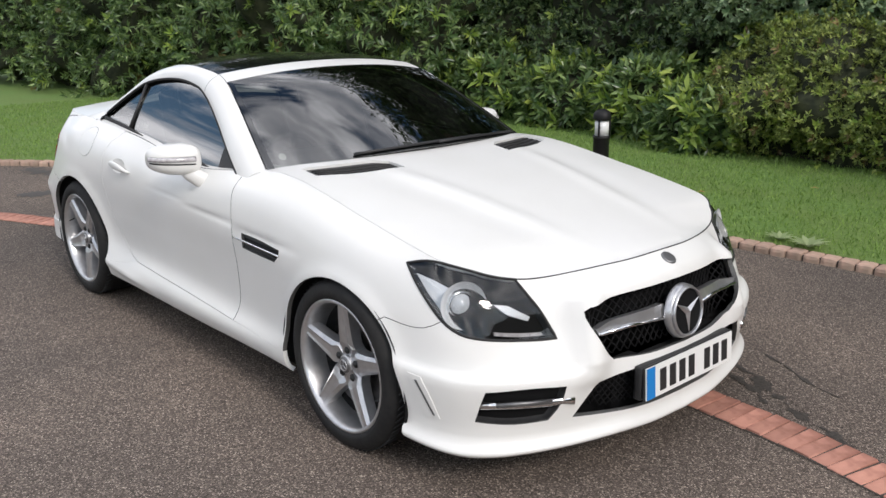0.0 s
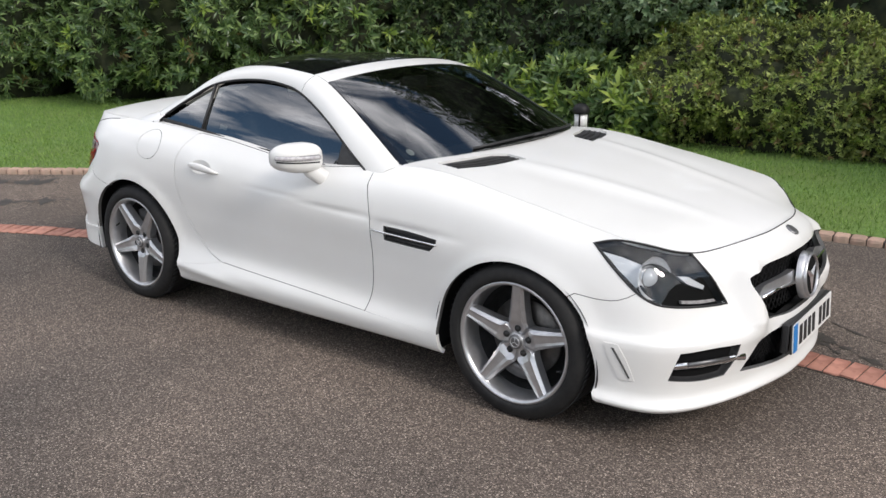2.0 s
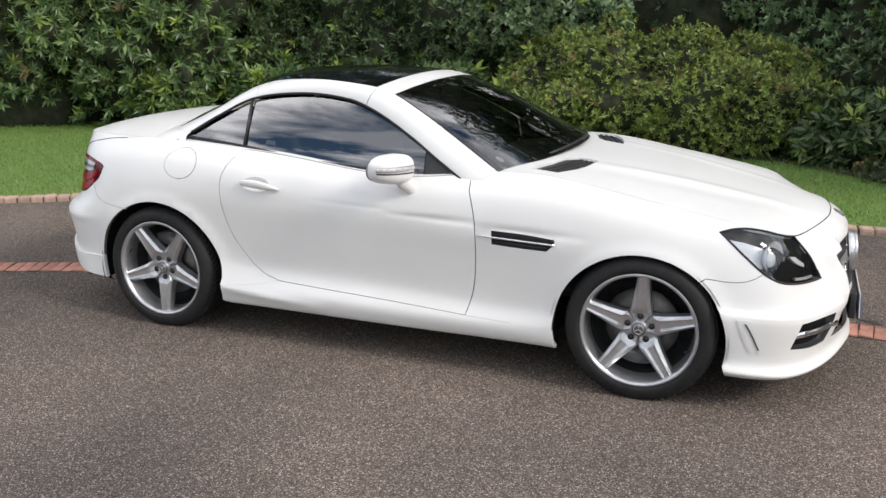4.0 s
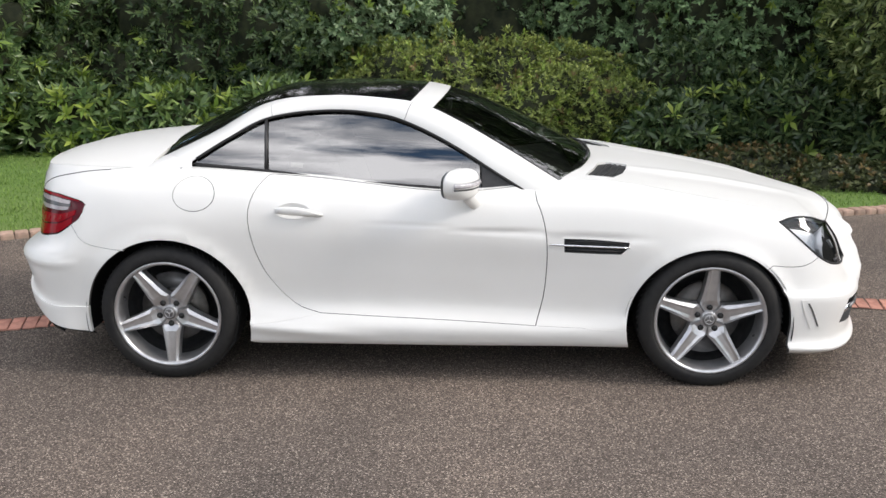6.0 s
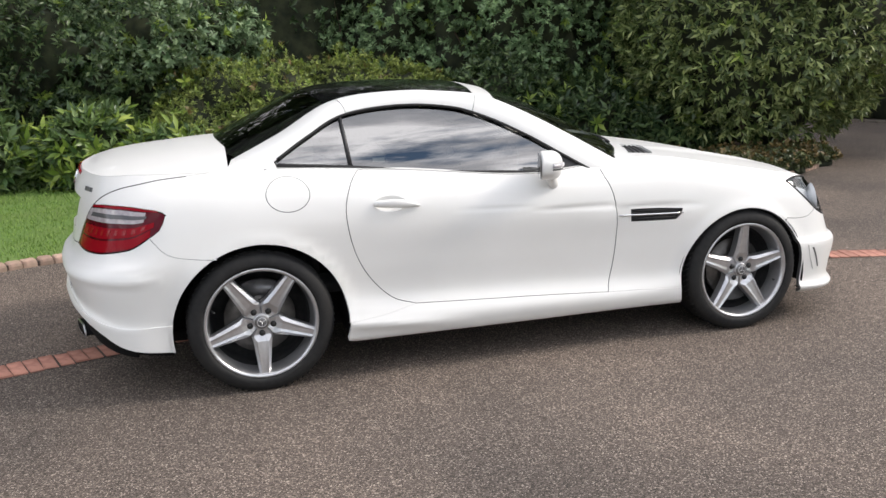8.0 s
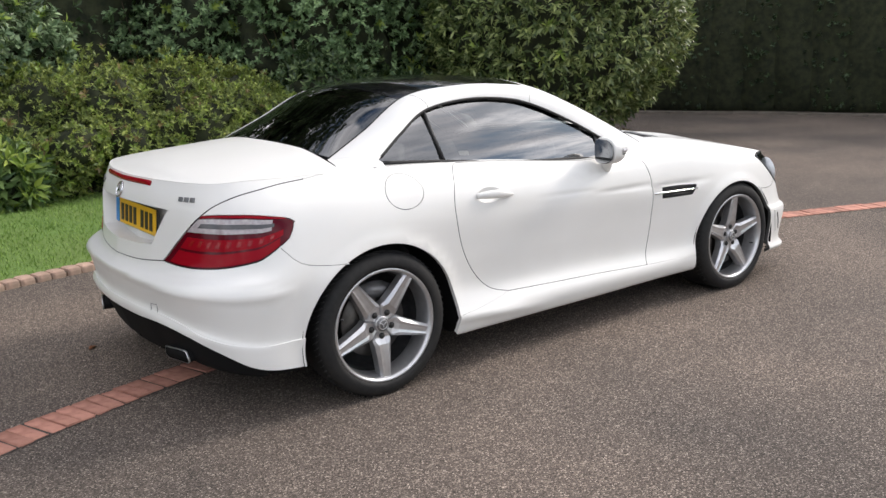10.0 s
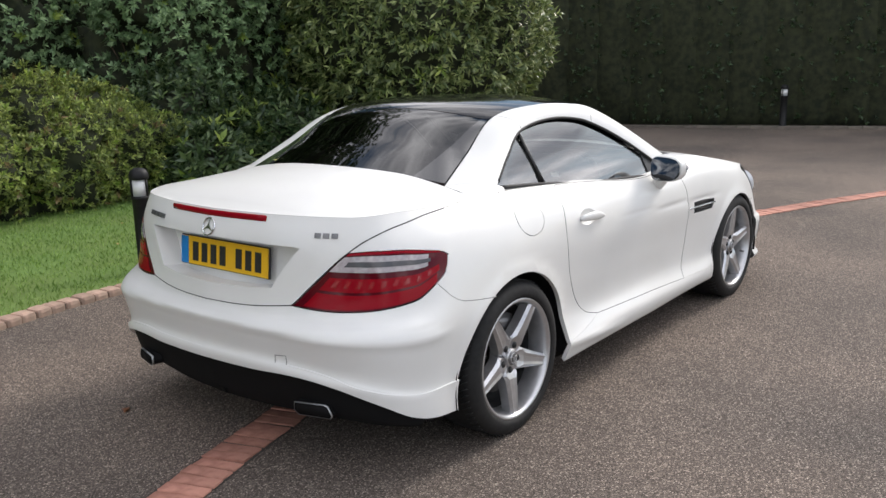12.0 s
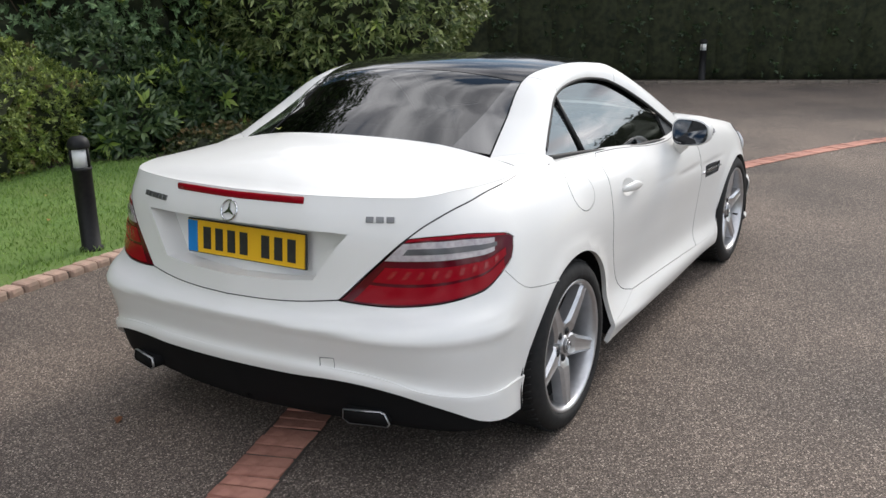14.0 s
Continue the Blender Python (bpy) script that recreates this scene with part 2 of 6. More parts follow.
def inside(poly, pts):
    """Which of the points lie within the closed 2D outline."""
    x, y = pts[:, 0], pts[:, 1]
    res = np.zeros(len(pts), bool)
    px, py = poly[:, 0], poly[:, 1]
    qx, qy = np.roll(px, -1), np.roll(py, -1)
    for a, b, c, d in zip(px, py, qx, qy):
        if b != d:
            res ^= ((b > y) != (d > y)) & (x < (c - a) * (y - b) / (d - b) + a)
    return res


def shrink(poly, d):
    """The outline drawn in by d (out, if d is negative)."""
    area = 0.5 * np.sum(poly[:, 0] * np.roll(poly[:, 1], -1) - np.roll(poly[:, 0], -1) * poly[:, 1])
    e = np.roll(poly, -1, 0) - poly
    e /= np.maximum(np.linalg.norm(e, axis=1), 1e-9)[:, None]
    n = np.stack([-e[:, 1], e[:, 0]], 1) * (1 if area > 0 else -1)
    v = n + np.roll(n, 1, 0)
    v /= np.maximum(np.sum(v * v, axis=1), 0.5)[:, None] / 2
    return poly + v * d


def densify(poly, step):
    out = []
    for a, b in zip(poly, np.roll(poly, -1, 0)):
        n = max(1, int(np.ceil(np.linalg.norm(b - a) / step)))
        out.extend(a + (b - a) * k / n for k in range(n))
    return np.array(out)


def normals_of(surf, p):
    h = 0.004
    du = surf(p + (h, 0)) - surf(p - (h, 0))
    dv = surf(p + (0, h)) - surf(p - (0, h))
    n = np.cross(du, dv)
    return n / np.maximum(np.linalg.norm(n, axis=1), 1e-9)[:, None]


def panel(name, surf, outline, material, parent, holes=(), step=0.03, gap=0.002, depth=0.018, lift=0.0, sides=(1,), out=None, label="", keep=None, flange=None):
    """A sheet of the surface surf within an outline of its own two coordinates, with turned-in edges; sides 1 and -1 give the halves of the car.
    keep: a value of the first coordinate at which the two halves join, with no edge."""
    from mathutils.geometry import delaunay_2d_cdt
    outline = np.asarray(outline, float)
    loops = [outline] + [np.asarray(h, float) for h in holes]
    made = []
    for i, lp in enumerate(loops):
        lp = densify(lp, step)
        if gap:
            sh = shrink(lp, gap if i == 0 else -gap)
            if keep is not None:
                on = np.abs(lp[:, 0] - keep) < 1e-6
                sh[on, 0] = keep
            lp = sh
        made.append(lp)
    lo, hi = made[0].min(0), made[0].max(0)
    gx, gy = np.meshgrid(np.arange(lo[0] + step * 0.5, hi[0], step), np.arange(lo[1] + step * 0.5, hi[1], step))
    g = np.stack([gx.ravel(), gy.ravel()], 1)
    ok = inside(made[0], g)
    for h in made[1:]:
        ok &= ~inside(h, g)
    g = g[ok]
    rim = np.concatenate(made)
    if len(g):
        far = np.array([np.min(np.sum((rim - q) ** 2, axis=1)) for q in g]) > (0.42 * step) ** 2
        g = g[far]
    edges, k = [], 0
    for lp in made:
        edges += [(k + i, k + (i + 1) % len(lp)) for i in range(len(lp))]
        k += len(lp)
    pts = np.concatenate([rim, g]) if len(g) else rim
    vs, _, fs, *_ = delaunay_2d_cdt([Vector((float(a), float(b))) for a, b in pts], edges, [], 0, 1e-6)
    vs = np.array([(v[0], v[1]) for v in vs])
    tri = np.array([f for f in fs if len(f) == 3])
    c = vs[tri].mean(1)
    ok = inside(made[0], c)
    for h in made[1:]:
        ok &= ~inside(h, c)
    tri = tri[ok]
    p3, n3 = surf(vs), normals_of(surf, vs)
    p3 = p3 + n3 * lift
    tn = np.cross(p3[tri[:, 1]] - p3[tri[:, 0]], p3[tri[:, 2]] - p3[tri[:, 0]])
    mid = p3[tri].mean(1)
    ref = out if out is not None else None
    want = n3[tri].mean(1)
    if ref is not None:
        flip_n = np.sum(want * (mid - np.asarray(ref)), axis=1) < 0
        if flip_n.mean() > 0.5:
            n3, want = -n3, -want
            p3 = surf(vs) + n3 * lift
    bad = np.sum(tn * want, axis=1) < 0
    tri[bad] = tri[bad][:, ::-1]
    # rim edges, for the turned-in flange
    cnt = {}
    for t in tri:
        for a, b in ((t[0], t[1]), (t[1], t[2]), (t[2], t[0])):
            cnt[(a, b)] = True
    rims = [(a, b) for a, b in cnt if (b, a) not in cnt]
    if keep is not None:
        rims = [(a, b) for a, b in rims if not (abs(vs[a, 0] - keep) < 1e-5 and abs(vs[b, 0] - keep) < 1e-5)]
    allv, allf, alln = [], [], []
    for s in sides:
        base = len(allv)
        f = np.array([1, s, 1])
        allv += list(p3 * f)
        alln += list(n3 * f)
        ff = tri if s > 0 else tri[:, ::-1]
        allf += [tuple(int(base + i) for i in t) for t in ff]
        if depth:
            idx = {}
            for a, b in rims:
                q = []
                for v in (a, b):
                    if v not in idx:
                        idx[v] = len(allv)
                        allv.append(p3[v] * f)
                        allv.append((p3[v] - n3[v] * depth) * f)
                        alln += [n3[v] * f, n3[v] * f]
                    q.append(idx[v])
                quad = (q[1], q[0], q[0] + 1, q[1] + 1)
                allf.append(quad if s > 0 else quad[::-1])
    me = bpy.data.meshes.new(name)
    me.from_pydata([tuple(map(float, v)) for v in allv], [], allf)
    me.update()
    npoly = len(me.polygons)
    sm = np.array([len(p.vertices) == 3 for p in me.polygons], bool)
    me.materials.append(material)
    me.materials.append(flange or material)
    me.polygons.foreach_set("use_smooth", sm)
    me.polygons.foreach_set("material_index", (~sm).astype(np.int32))
    # true surface normals on the sheet, flat ones on the flange
    ln = np.zeros((len(me.loops), 3))
    for p in me.polygons:
        for li in p.loop_indices:
            ln[li] = alln[me.loops[li].vertex_index] if len(p.vertices) == 3 else p.normal
    me.normals_split_custom_set([tuple(v) for v in ln])
    ob = new(name, me)
    if parent is not None:
        ob.parent = parent
    if label:
        ob["label"] = label
    return ob


# ---- the car: shape of the body ----
# x ahead, y to its left, z up; the origin lies on the ground midway between the axles
CAR = tagged(new("car"), "white two-seat coupe with folded-up hardtop, parked on the asphalt drive", "car")
MID = (0.0, 0.0, 0.55)
BH = 0.9
plan = spline([(2.06, 0), (2.048, 0.2), (1.985, 0.46), (1.90, 0.665), (1.80, 0.79), (1.67, 0.85), (1.45, 0.877), (1.215, 0.886), (0.65, 0.874), (0.1, 0.884),
               (-0.6, 0.888), (-1.215, 0.897), (-1.5, 0.886), (-1.70, 0.845), (-1.84, 0.755), (-1.94, 0.60), (-2.01, 0.35), (-2.035, 0.15), (-2.045, 0)], 0.01)
plan_s = np.concatenate(([0], np.cumsum(np.linalg.norm(np.diff(plan, axis=0), axis=1))))
PL = plan_s[-1]
_t = np.gradient(plan, axis=0)
_t[0], _t[-1] = (0, 1), (0, -1)
plan_n = np.stack([_t[:, 1], -_t[:, 0]], 1)
plan_n /= np.linalg.norm(plan_n, axis=1)[:, None]
for _ in range(6):
    plan_n[1:-1] = (plan_n[:-2] + 2 * plan_n[1:-1] + plan_n[2:])
    plan_n /= np.linalg.norm(plan_n, axis=1)[:, None]
st_s, st_k = [], []


def station(x, y, sec):
    """An upright section of the body: eight pairs of depth behind the plan line and height, from the tucked-in bottom to the top edge."""
    st_s.append(plan_s[np.argmin(np.sum((plan - (x, y)) ** 2, axis=1))])
    st_k.append(np.array(sec, float).ravel())


station(2.06, 0.0, [(0.08, 0.135), (-0.004, 0.170), (0.012, 0.225), (0.002, 0.34), (0.02, 0.46), (0.04, 0.58), (0.062, 0.67), (0.135, 0.722)])
station(2.03, 0.28, [(0.08, 0.135), (-0.004, 0.170), (0.012, 0.225), (0.002, 0.34), (0.02, 0.46), (0.045, 0.58), (0.072, 0.665), (0.14, 0.715)])
station(1.945, 0.56, [(0.08, 0.13), (-0.008, 0.170), (0.014, 0.225), (-0.012, 0.395), (0.034, 0.450), (0.076, 0.53), (0.110, 0.62), (0.158, 0.698)])
station(1.81, 0.785, [(0.07, 0.125), (-0.010, 0.168), (0.014, 0.225), (-0.011, 0.400), (0.022, 0.450), (0.052, 0.555), (0.092, 0.655), (0.158, 0.728)])
station(1.62, 0.86, [(0.05, 0.14), (-0.008, 0.178), (0.010, 0.235), (-0.009, 0.405), (0.016, 0.455), (0.038, 0.585), (0.070, 0.69), (0.120, 0.763)])
station(1.215, 0.886, [(0.03, 0.17), (0.0, 0.2), (0.0, 0.30), (0.0, 0.42), (0.0, 0.53), (0.012, 0.65), (0.052, 0.765), (0.138, 0.834)])
station(0.65, 0.874, [(0.03, 0.17), (0.004, 0.20), (-0.006, 0.255), (0.022, 0.345), (0.012, 0.52), (0.002, 0.66), (0.038, 0.82), (0.145, 0.912)])
station(0.1, 0.884, [(0.03, 0.17), (0.006, 0.20), (-0.006, 0.262), (0.036, 0.36), (0.024, 0.52), (0.008, 0.68), (0.03, 0.79), (0.085, 0.872)])
station(-0.6, 0.888, [(0.03, 0.17), (0.006, 0.20), (-0.006, 0.272), (0.036, 0.375), (0.022, 0.53), (0.006, 0.70), (0.03, 0.83), (0.118, 0.93)])
station(-1.215, 0.897, [(0.03, 0.17), (0.0, 0.2), (0.0, 0.3), (0.0, 0.45), (0.0, 0.60), (0.012, 0.76), (0.058, 0.88), (0.145, 0.960)])
station(-1.56, 0.88, [(0.05, 0.16), (0.022, 0.2), (0.016, 0.3), (0.004, 0.42), (-0.006, 0.57), (0.024, 0.72), (0.072, 0.86), (0.160, 0.960)])
station(-1.75, 0.82, [(0.03, 0.17), (-0.014, 0.21), (-0.020, 0.31), (-0.014, 0.37), (-0.028, 0.555), (0.018, 0.640), (0.07, 0.83), (0.15, 0.962)])
station(-1.92, 0.645, [(0.05, 0.18), (0.0, 0.245), (-0.034, 0.365), (-0.028, 0.42), (-0.048, 0.558), (0.028, 0.634), (0.065, 0.84), (0.105, 0.956)])
station(-2.015, 0.33, [(0.055, 0.19), (0.02, 0.29), (-0.022, 0.405), (-0.012, 0.455), (-0.028, 0.56), (0.026, 0.622), (0.055, 0.85), (0.098, 0.956)])
station(-2.045, 0.0, [(0.055, 0.19), (0.02, 0.29), (-0.016, 0.41), (-0.006, 0.46), (-0.020, 0.56), (0.018, 0.614), (0.052, 0.85), (0.096, 0.957)])


def wall(p):
    """The body's side, nose and tail: the first coordinate runs along the plan line from the nose to the tail, the second up the section."""
    s, v = np.array(p[:, 0], float), np.clip(np.asarray(p[:, 1], float) / BH, -0.01, 1.01) * 7
    sg = np.where((s < 0) | (s > PL), -1.0, 1.0)
    s = np.abs(s)
    s = np.where(s > PL, 2 * PL - s, s)
    px, py = np.interp(s, plan_s, plan[:, 0]), np.interp(s, plan_s, plan[:, 1])
    nx, ny = np.interp(s, plan_s, plan_n[:, 0]), np.interp(s, plan_s, plan_n[:, 1])
    k = pchip(st_s, np.array(st_k), s).reshape(-1, 8, 2)
    i = np.clip(v.astype(int), 0, 6)
    u = (v - i)[:, None]
    r = np.arange(len(s))
    a, b = k[r, i], k[r, i + 1]
    ma = np.where((i > 0)[:, None], (b - k[r, np.maximum(i - 1, 0)]) / 2, b - a)
    mb = np.where((i < 6)[:, None], (k[r, np.minimum(i + 2, 7)] - a) / 2, b - a)
    q = (2 * u**3 - 3 * u**2 + 1) * a + (u**3 - 2 * u**2 + u) * ma + (-2 * u**3 + 3 * u**2) * b + (u**3 - u**2) * mb
    o, z = q[:, 0], q[:, 1]
    x = px - nx * o
    # rolled lips round the wheel openings
    for cx, cz, rr in ARCHES:
        d = np.hypot(x - cx, z - cz) - rr
        o = o - 0.010 * np.exp(-((d / 0.035) ** 2)) * (np.abs(ny) > 0.5) * np.clip((z - 0.26) / 0.2, 0, 1)
    # the crease that fades from the vent into the door
    d = z - (0.692 + 0.055 * (0.55 - x))
    o = o + 0.0045 * np.clip(1 - np.abs(d) / 0.014, 0, 1) * np.clip((x + 0.35) / 0.5, 0, 1) * np.clip((1.0 - x) / 0.2, 0, 1) * (np.abs(ny) > 0.5)
    # the crisp fold along the rear bumper
    d = z - (0.536 + 0.036 * np.clip((0.75 - py) / 0.6, 0, 1))
    o = o - 0.009 * np.clip(1 - np.abs(d) / 0.034, 0, 1) * np.clip((-1.60 - x) / 0.10, 0, 1)
    # the raised frame on either side of the grille
    o = o - 0.052 * np.exp(-(((py - 0.425) / 0.062) ** 2)) * np.clip((z - 0.36) / 0.09, 0, 1) * np.clip((0.70 - z) / 0.06, 0, 1) * (x > 1.6)
    # the wedge on the sill that rises towards the rear wheel
    d = z - (0.262 - 0.085 * (x + 0.81))
    o = o - 0.013 * np.exp(-((d / 0.026) ** 2)) * np.clip((-0.22 - x) / 0.35, 0, 1) * (x > -0.9)
    return np.stack([px - nx * o, sg * (py - ny * o), z], 1)


ARCHES = ((1.205, 0.278, 0.358), (-1.210, 0.282, 0.379))


def find(val, z, axis):
    """Coordinates on wall() of the point with the given height and x (axis 0) or y (axis 1)."""
    if axis == 0:
        s = float(np.interp(-val, -plan[:, 0], plan_s))
    else:
        s = float(np.interp(abs(val), plan[:120, 1], plan_s[:120])) if axis == 1 else float(np.interp(abs(val), plan[::-1][:90, 1], plan_s[::-1][:90]))
    ax = 0 if axis == 0 else 1
    vv = np.linspace(0, BH, 90)
    b = 0.4
    for _ in range(14):
        col = wall(np.stack([np.full(90, s), vv], 1))
        b = float(np.interp(z, col[:, 2], vv))
        q = wall(np.array([(s, b), (s + 0.004, b)]))
        g = (q[1, ax] - q[0, ax]) / 0.004
        want = val if ax == 0 else abs(val)
        if abs(g) > 0.08:
            s += float(np.clip((want - q[0, ax]) / g, -0.1, 0.1)) * 0.8
        s = min(max(s, 0.0), PL)
    return s, b


def on_side(pts):
    return np.array([find(x, z, 0) for x, z in pts])


def on_nose(pts):
    return np.array([find(y, z, 1) for y, z in pts])


def on_tail(pts):
    return np.array([find(y, z, 2) for y, z in pts])


def s_top(x):
    return find(x, 2.0, 0)[0]


def cat(*seg):
    """Lines joined end to end into one outline, shared ends once."""
    out = []
    for g in seg:
        for q in np.asarray(g, float):
            if not out or np.hypot(*(q - out[-1])) > 0.004:
                out.append(q)
    if np.hypot(*(out[0] - out[-1])) < 0.004:
        out.pop()
    return np.array(out)


def top_run(x0, x1):
    a, b = s_top(x0), s_top(x1)
    return np.stack([np.linspace(a, b, max(2, int(abs(b - a) / 0.03))), np.full(max(2, int(abs(b - a) / 0.03)), BH)], 1)


def arch_run(k, a0, a1):
    cx, cz, r = ARCHES[k]
    return on_side([(cx + r * math.cos(radians(a)), cz + r * math.sin(radians(a))) for a in np.linspace(a0, a1, max(4, int(abs(a1 - a0) / 4)))])


top_s = np.linspace(0, PL, 500)
top_edge = wall(np.stack([top_s, np.full(500, BH)], 1))


def edge_at(x):
    """Half-width and height of the top edge of the body at x."""
    return np.interp(-x, -top_edge[:, 0], top_edge[:, 1]), np.interp(-x, -top_edge[:, 0], top_edge[:, 2])


DECK_X = [-2.0, -1.95, -1.83, -1.6, -1.34, -1.1, 0.3, 0.6, 0.9, 1.2, 1.5, 1.75, 1.88, 1.925, 1.94]
DECK_Z = [0.957, 0.957, 0.988, 1.022, 1.046, 1.055, 0.965, 0.948, 0.918, 0.876, 0.818, 0.765, 0.735, 0.722, 0.722]


def deck(p):
    """The upper faces of bonnet and boot lid over x, y."""
    x, y = np.asarray(p[:, 0], float), np.asarray(p[:, 1], float)
    ye, ze = edge_at(x)
    q = np.clip(np.abs(y) / np.maximum(ye, 1e-3), 0, 1)
    z = ze + (pchip(DECK_X, DECK_Z, x) - ze) * (1 - q**2.3)
    # two long ridges on the bonnet, running in towards the badge
    r = np.abs(y) - (0.30 + 0.16 * (1.35 - x))
    f = np.clip((x - 0.72) / 0.35, 0, 1) * np.clip((1.86 - x) / 0.35, 0, 1)
    z = z + 0.007 * f * (np.exp(-((r / 0.045) ** 2)) - 0.6 * np.exp(-(((r - 0.10) / 0.08) ** 2)))
    return np.stack([x, y, z], 1)


# greenhouse
def lean(z):
    d = np.asarray(z) - 0.855
    return 0.781 - 0.42 * d - 0.38 * d * d


def glasshouse(p):
    """Side windows over x, z."""
    x, z = np.asarray(p[:, 0], float), np.asarray(p[:, 1], float)
    return np.stack([x, lean(z), z], 1)


PIL_W = np.array([(0.44, 0.84), (0.26, 0.945), (0.09, 1.045), (-0.09, 1.132), (-0.24, 1.18), (-0.5, 1.20), (-0.77, 1.168), (-0.95, 1.08), (-1.105, 0.985)])
PIL_A = np.array([(0.545, 0.730, 0.906), (0.33, 0.672, 1.031), (0.12, 0.613, 1.145), (-0.06, 0.566, 1.224), (-0.20, 0.552, 1.250), (-0.5, 0.525, 1.265), (-0.80, 0.490, 1.228), (-1.06, 0.535, 1.092), (-1.275, 0.582, 0.992)])
PIL_T = np.concatenate(([0], np.cumsum(np.linalg.norm(np.diff(PIL_A, axis=0), axis=1))))
PIL_BOW = [0.20, 0.13, 0.085, 0.05, 0.035, 0.0, -0.03, -0.05, -0.075]
PIL_CROWN = [0.045, 0.06, 0.06, 0.045, 0.04, 0.035, 0.045, 0.06, 0.04]
PT = PIL_T[-1]


def ctr(knots, t):
    """Smooth curve through the pillar knots."""
    k = np.asarray(knots, float)
    one = k.ndim == 1
    k = k[:, None] if one else k
    m = np.gradient(k, axis=0) / np.gradient(PIL_T)[:, None]
    t = np.clip(np.asarray(t, float), -0.01, PT + 0.01)
    i = np.clip(np.searchsorted(PIL_T, t) - 1, 0, len(PIL_T) - 2)
    h = (PIL_T[i + 1] - PIL_T[i])[:, None]
    u = (t - PIL_T[i])[:, None] / h
    q = (2 * u**3 - 3 * u**2 + 1) * k[i] + (u**3 - 2 * u**2 + u) * h * m[i] + (-2 * u**3 + 3 * u**2) * k[i + 1] + (u**3 - u**2) * h * m[i + 1]
    return q[:, 0] if one else q


def canopy(p):
    """Windscreen, roof and rear window: along the pillars, and across from side to side (second coordinate, 0.55 at the edge)."""
    t, u = p[:, 0], np.asarray(p[:, 1], float) / 0.55
    a = ctr(PIL_A, t)
    c = 1 - np.abs(u) ** 2.2
    return np.stack([a[:, 0] + ctr(PIL_BOW, t) * c, u * a[:, 1], a[:, 2] + ctr(PIL_CROWN, t) * c], 1)


def pillar(p):
    """The white arch of pillars and roof rail: along it, and from the side window (0) to the roof (0.1)."""
    t, w = p[:, 0], np.clip(np.asarray(p[:, 1], float) / 0.1, -0.05, 1.05)[:, None]
    a = ctr(PIL_A, t)
    b = ctr(PIL_W, t)
    b = np.stack([b[:, 0], lean(b[:, 1]) + 0.004, b[:, 1]], 1)
    c = 0.5 * (a + b)
    c[:, 1] = np.maximum(a[:, 1], b[:, 1] - 0.035) + 0.028
    c[:, 2] += 0.022
    return (1 - w) ** 2 * b + 2 * w * (1 - w) * c + w * w * a


# ---- the car: panels ----
DOOR_R = spline([(-0.725, 0.955), (-0.79, 0.885), (-0.825, 0.775), (-0.80, 0.61), (-0.737, 0.474), (-0.63, 0.36), (-0.52, 0.322)], 0.03)
DOOR_F = spline([(0.447, 0.277), (0.478, 0.40), (0.490, 0.54), (0.486, 0.68), (0.465, 0.78), (0.43, 0.86)], 0.03)
SILL_TOP = [(0.447, 0.277), (0.65, 0.270), (0.84, 0.262)]
door_r, door_f = on_side(DOOR_R), on_side(DOOR_F)
door_r[0, 1] = door_f[-1, 1] = BH
x_dr, x_df = -0.725, 0.43
sill_d = on_side(spline([(-0.52, 0.322), (-0.3, 0.312), (0.1, 0.296), (0.447, 0.277)], 0.05))
sill_f = on_side(SILL_TOP)
HL_LOW = on_side([(1.494, 0.742), (1.555, 0.692), (1.615, 0.640), (1.676, 0.588), (1.73, 0.556), (1.775, 0.542)])
HL_TIP = on_nose([(0.62, 0.523), (0.505, 0.516)])
HL_IN = on_nose([(0.506, 0.535), (0.526, 0.60), (0.550, 0.655)])
hood_corner = find(0.572, 0.688, 1)
s_lamp = s_top(1.655)
hl_line = spline(np.concatenate([HL_LOW, HL_TIP]), 0.03)
hl_inner = spline(np.concatenate([HL_TIP[-1:], HL_IN, [(hood_corner[0], BH)]]), 0.03)
HL_TOP = spline(np.concatenate([HL_LOW[:1], on_side([(1.55, 0.756), (1.605, 0.758)]), [(s_lamp, BH)]]), 0.03)
HL = cat(hl_line, hl_inner, [(a, BH) for a in np.linspace(hood_corner[0], s_lamp, 12)[1:-1]], HL_TOP[::-1])
SEAM_F = on_side(spline([(1.676, 0.588), (1.635, 0.563), (1.59, 0.553), (1.53, 0.554), (1.465, 0.563)], 0.03))
i_seam = int(np.argmin(np.hypot(*(hl_line - SEAM_F[0]).T)))


def arch_angle(k, x, z):
    return math.degrees(math.atan2(z - ARCHES[k][1], x - ARCHES[k][0]))


a_seam_f = arch_angle(0, 1.455, 0.564)
fender = cat(door_f[::-1], sill_f, arch_run(0, 183, a_seam_f), SEAM_F[::-1], hl_line[: i_seam + 1][::-1], HL_TOP, top_run(1.655, x_df))
vent_hole = on_side(cat(spline([(0.562, 0.676), (0.70, 0.672), (0.842, 0.661)], 0.03), spline([(0.842, 0.661), (0.838, 0.640), (0.808, 0.610)], 0.01), spline([(0.808, 0.610), (0.68, 0.612), (0.565, 0.617)], 0.03)))
GRILLE = spline([(0.0, 0.640), (0.25, 0.634), (0.42, 0.617)], 0.03)
GRILLE2 = spline([(0.42, 0.617), (0.437, 0.60), (0.425, 0.545), (0.385, 0.47), (0.345, 0.435)], 0.02)
GRILLE3 = spline([(0.345, 0.435), (0.2, 0.422), (0.0, 0.418)], 0.03)
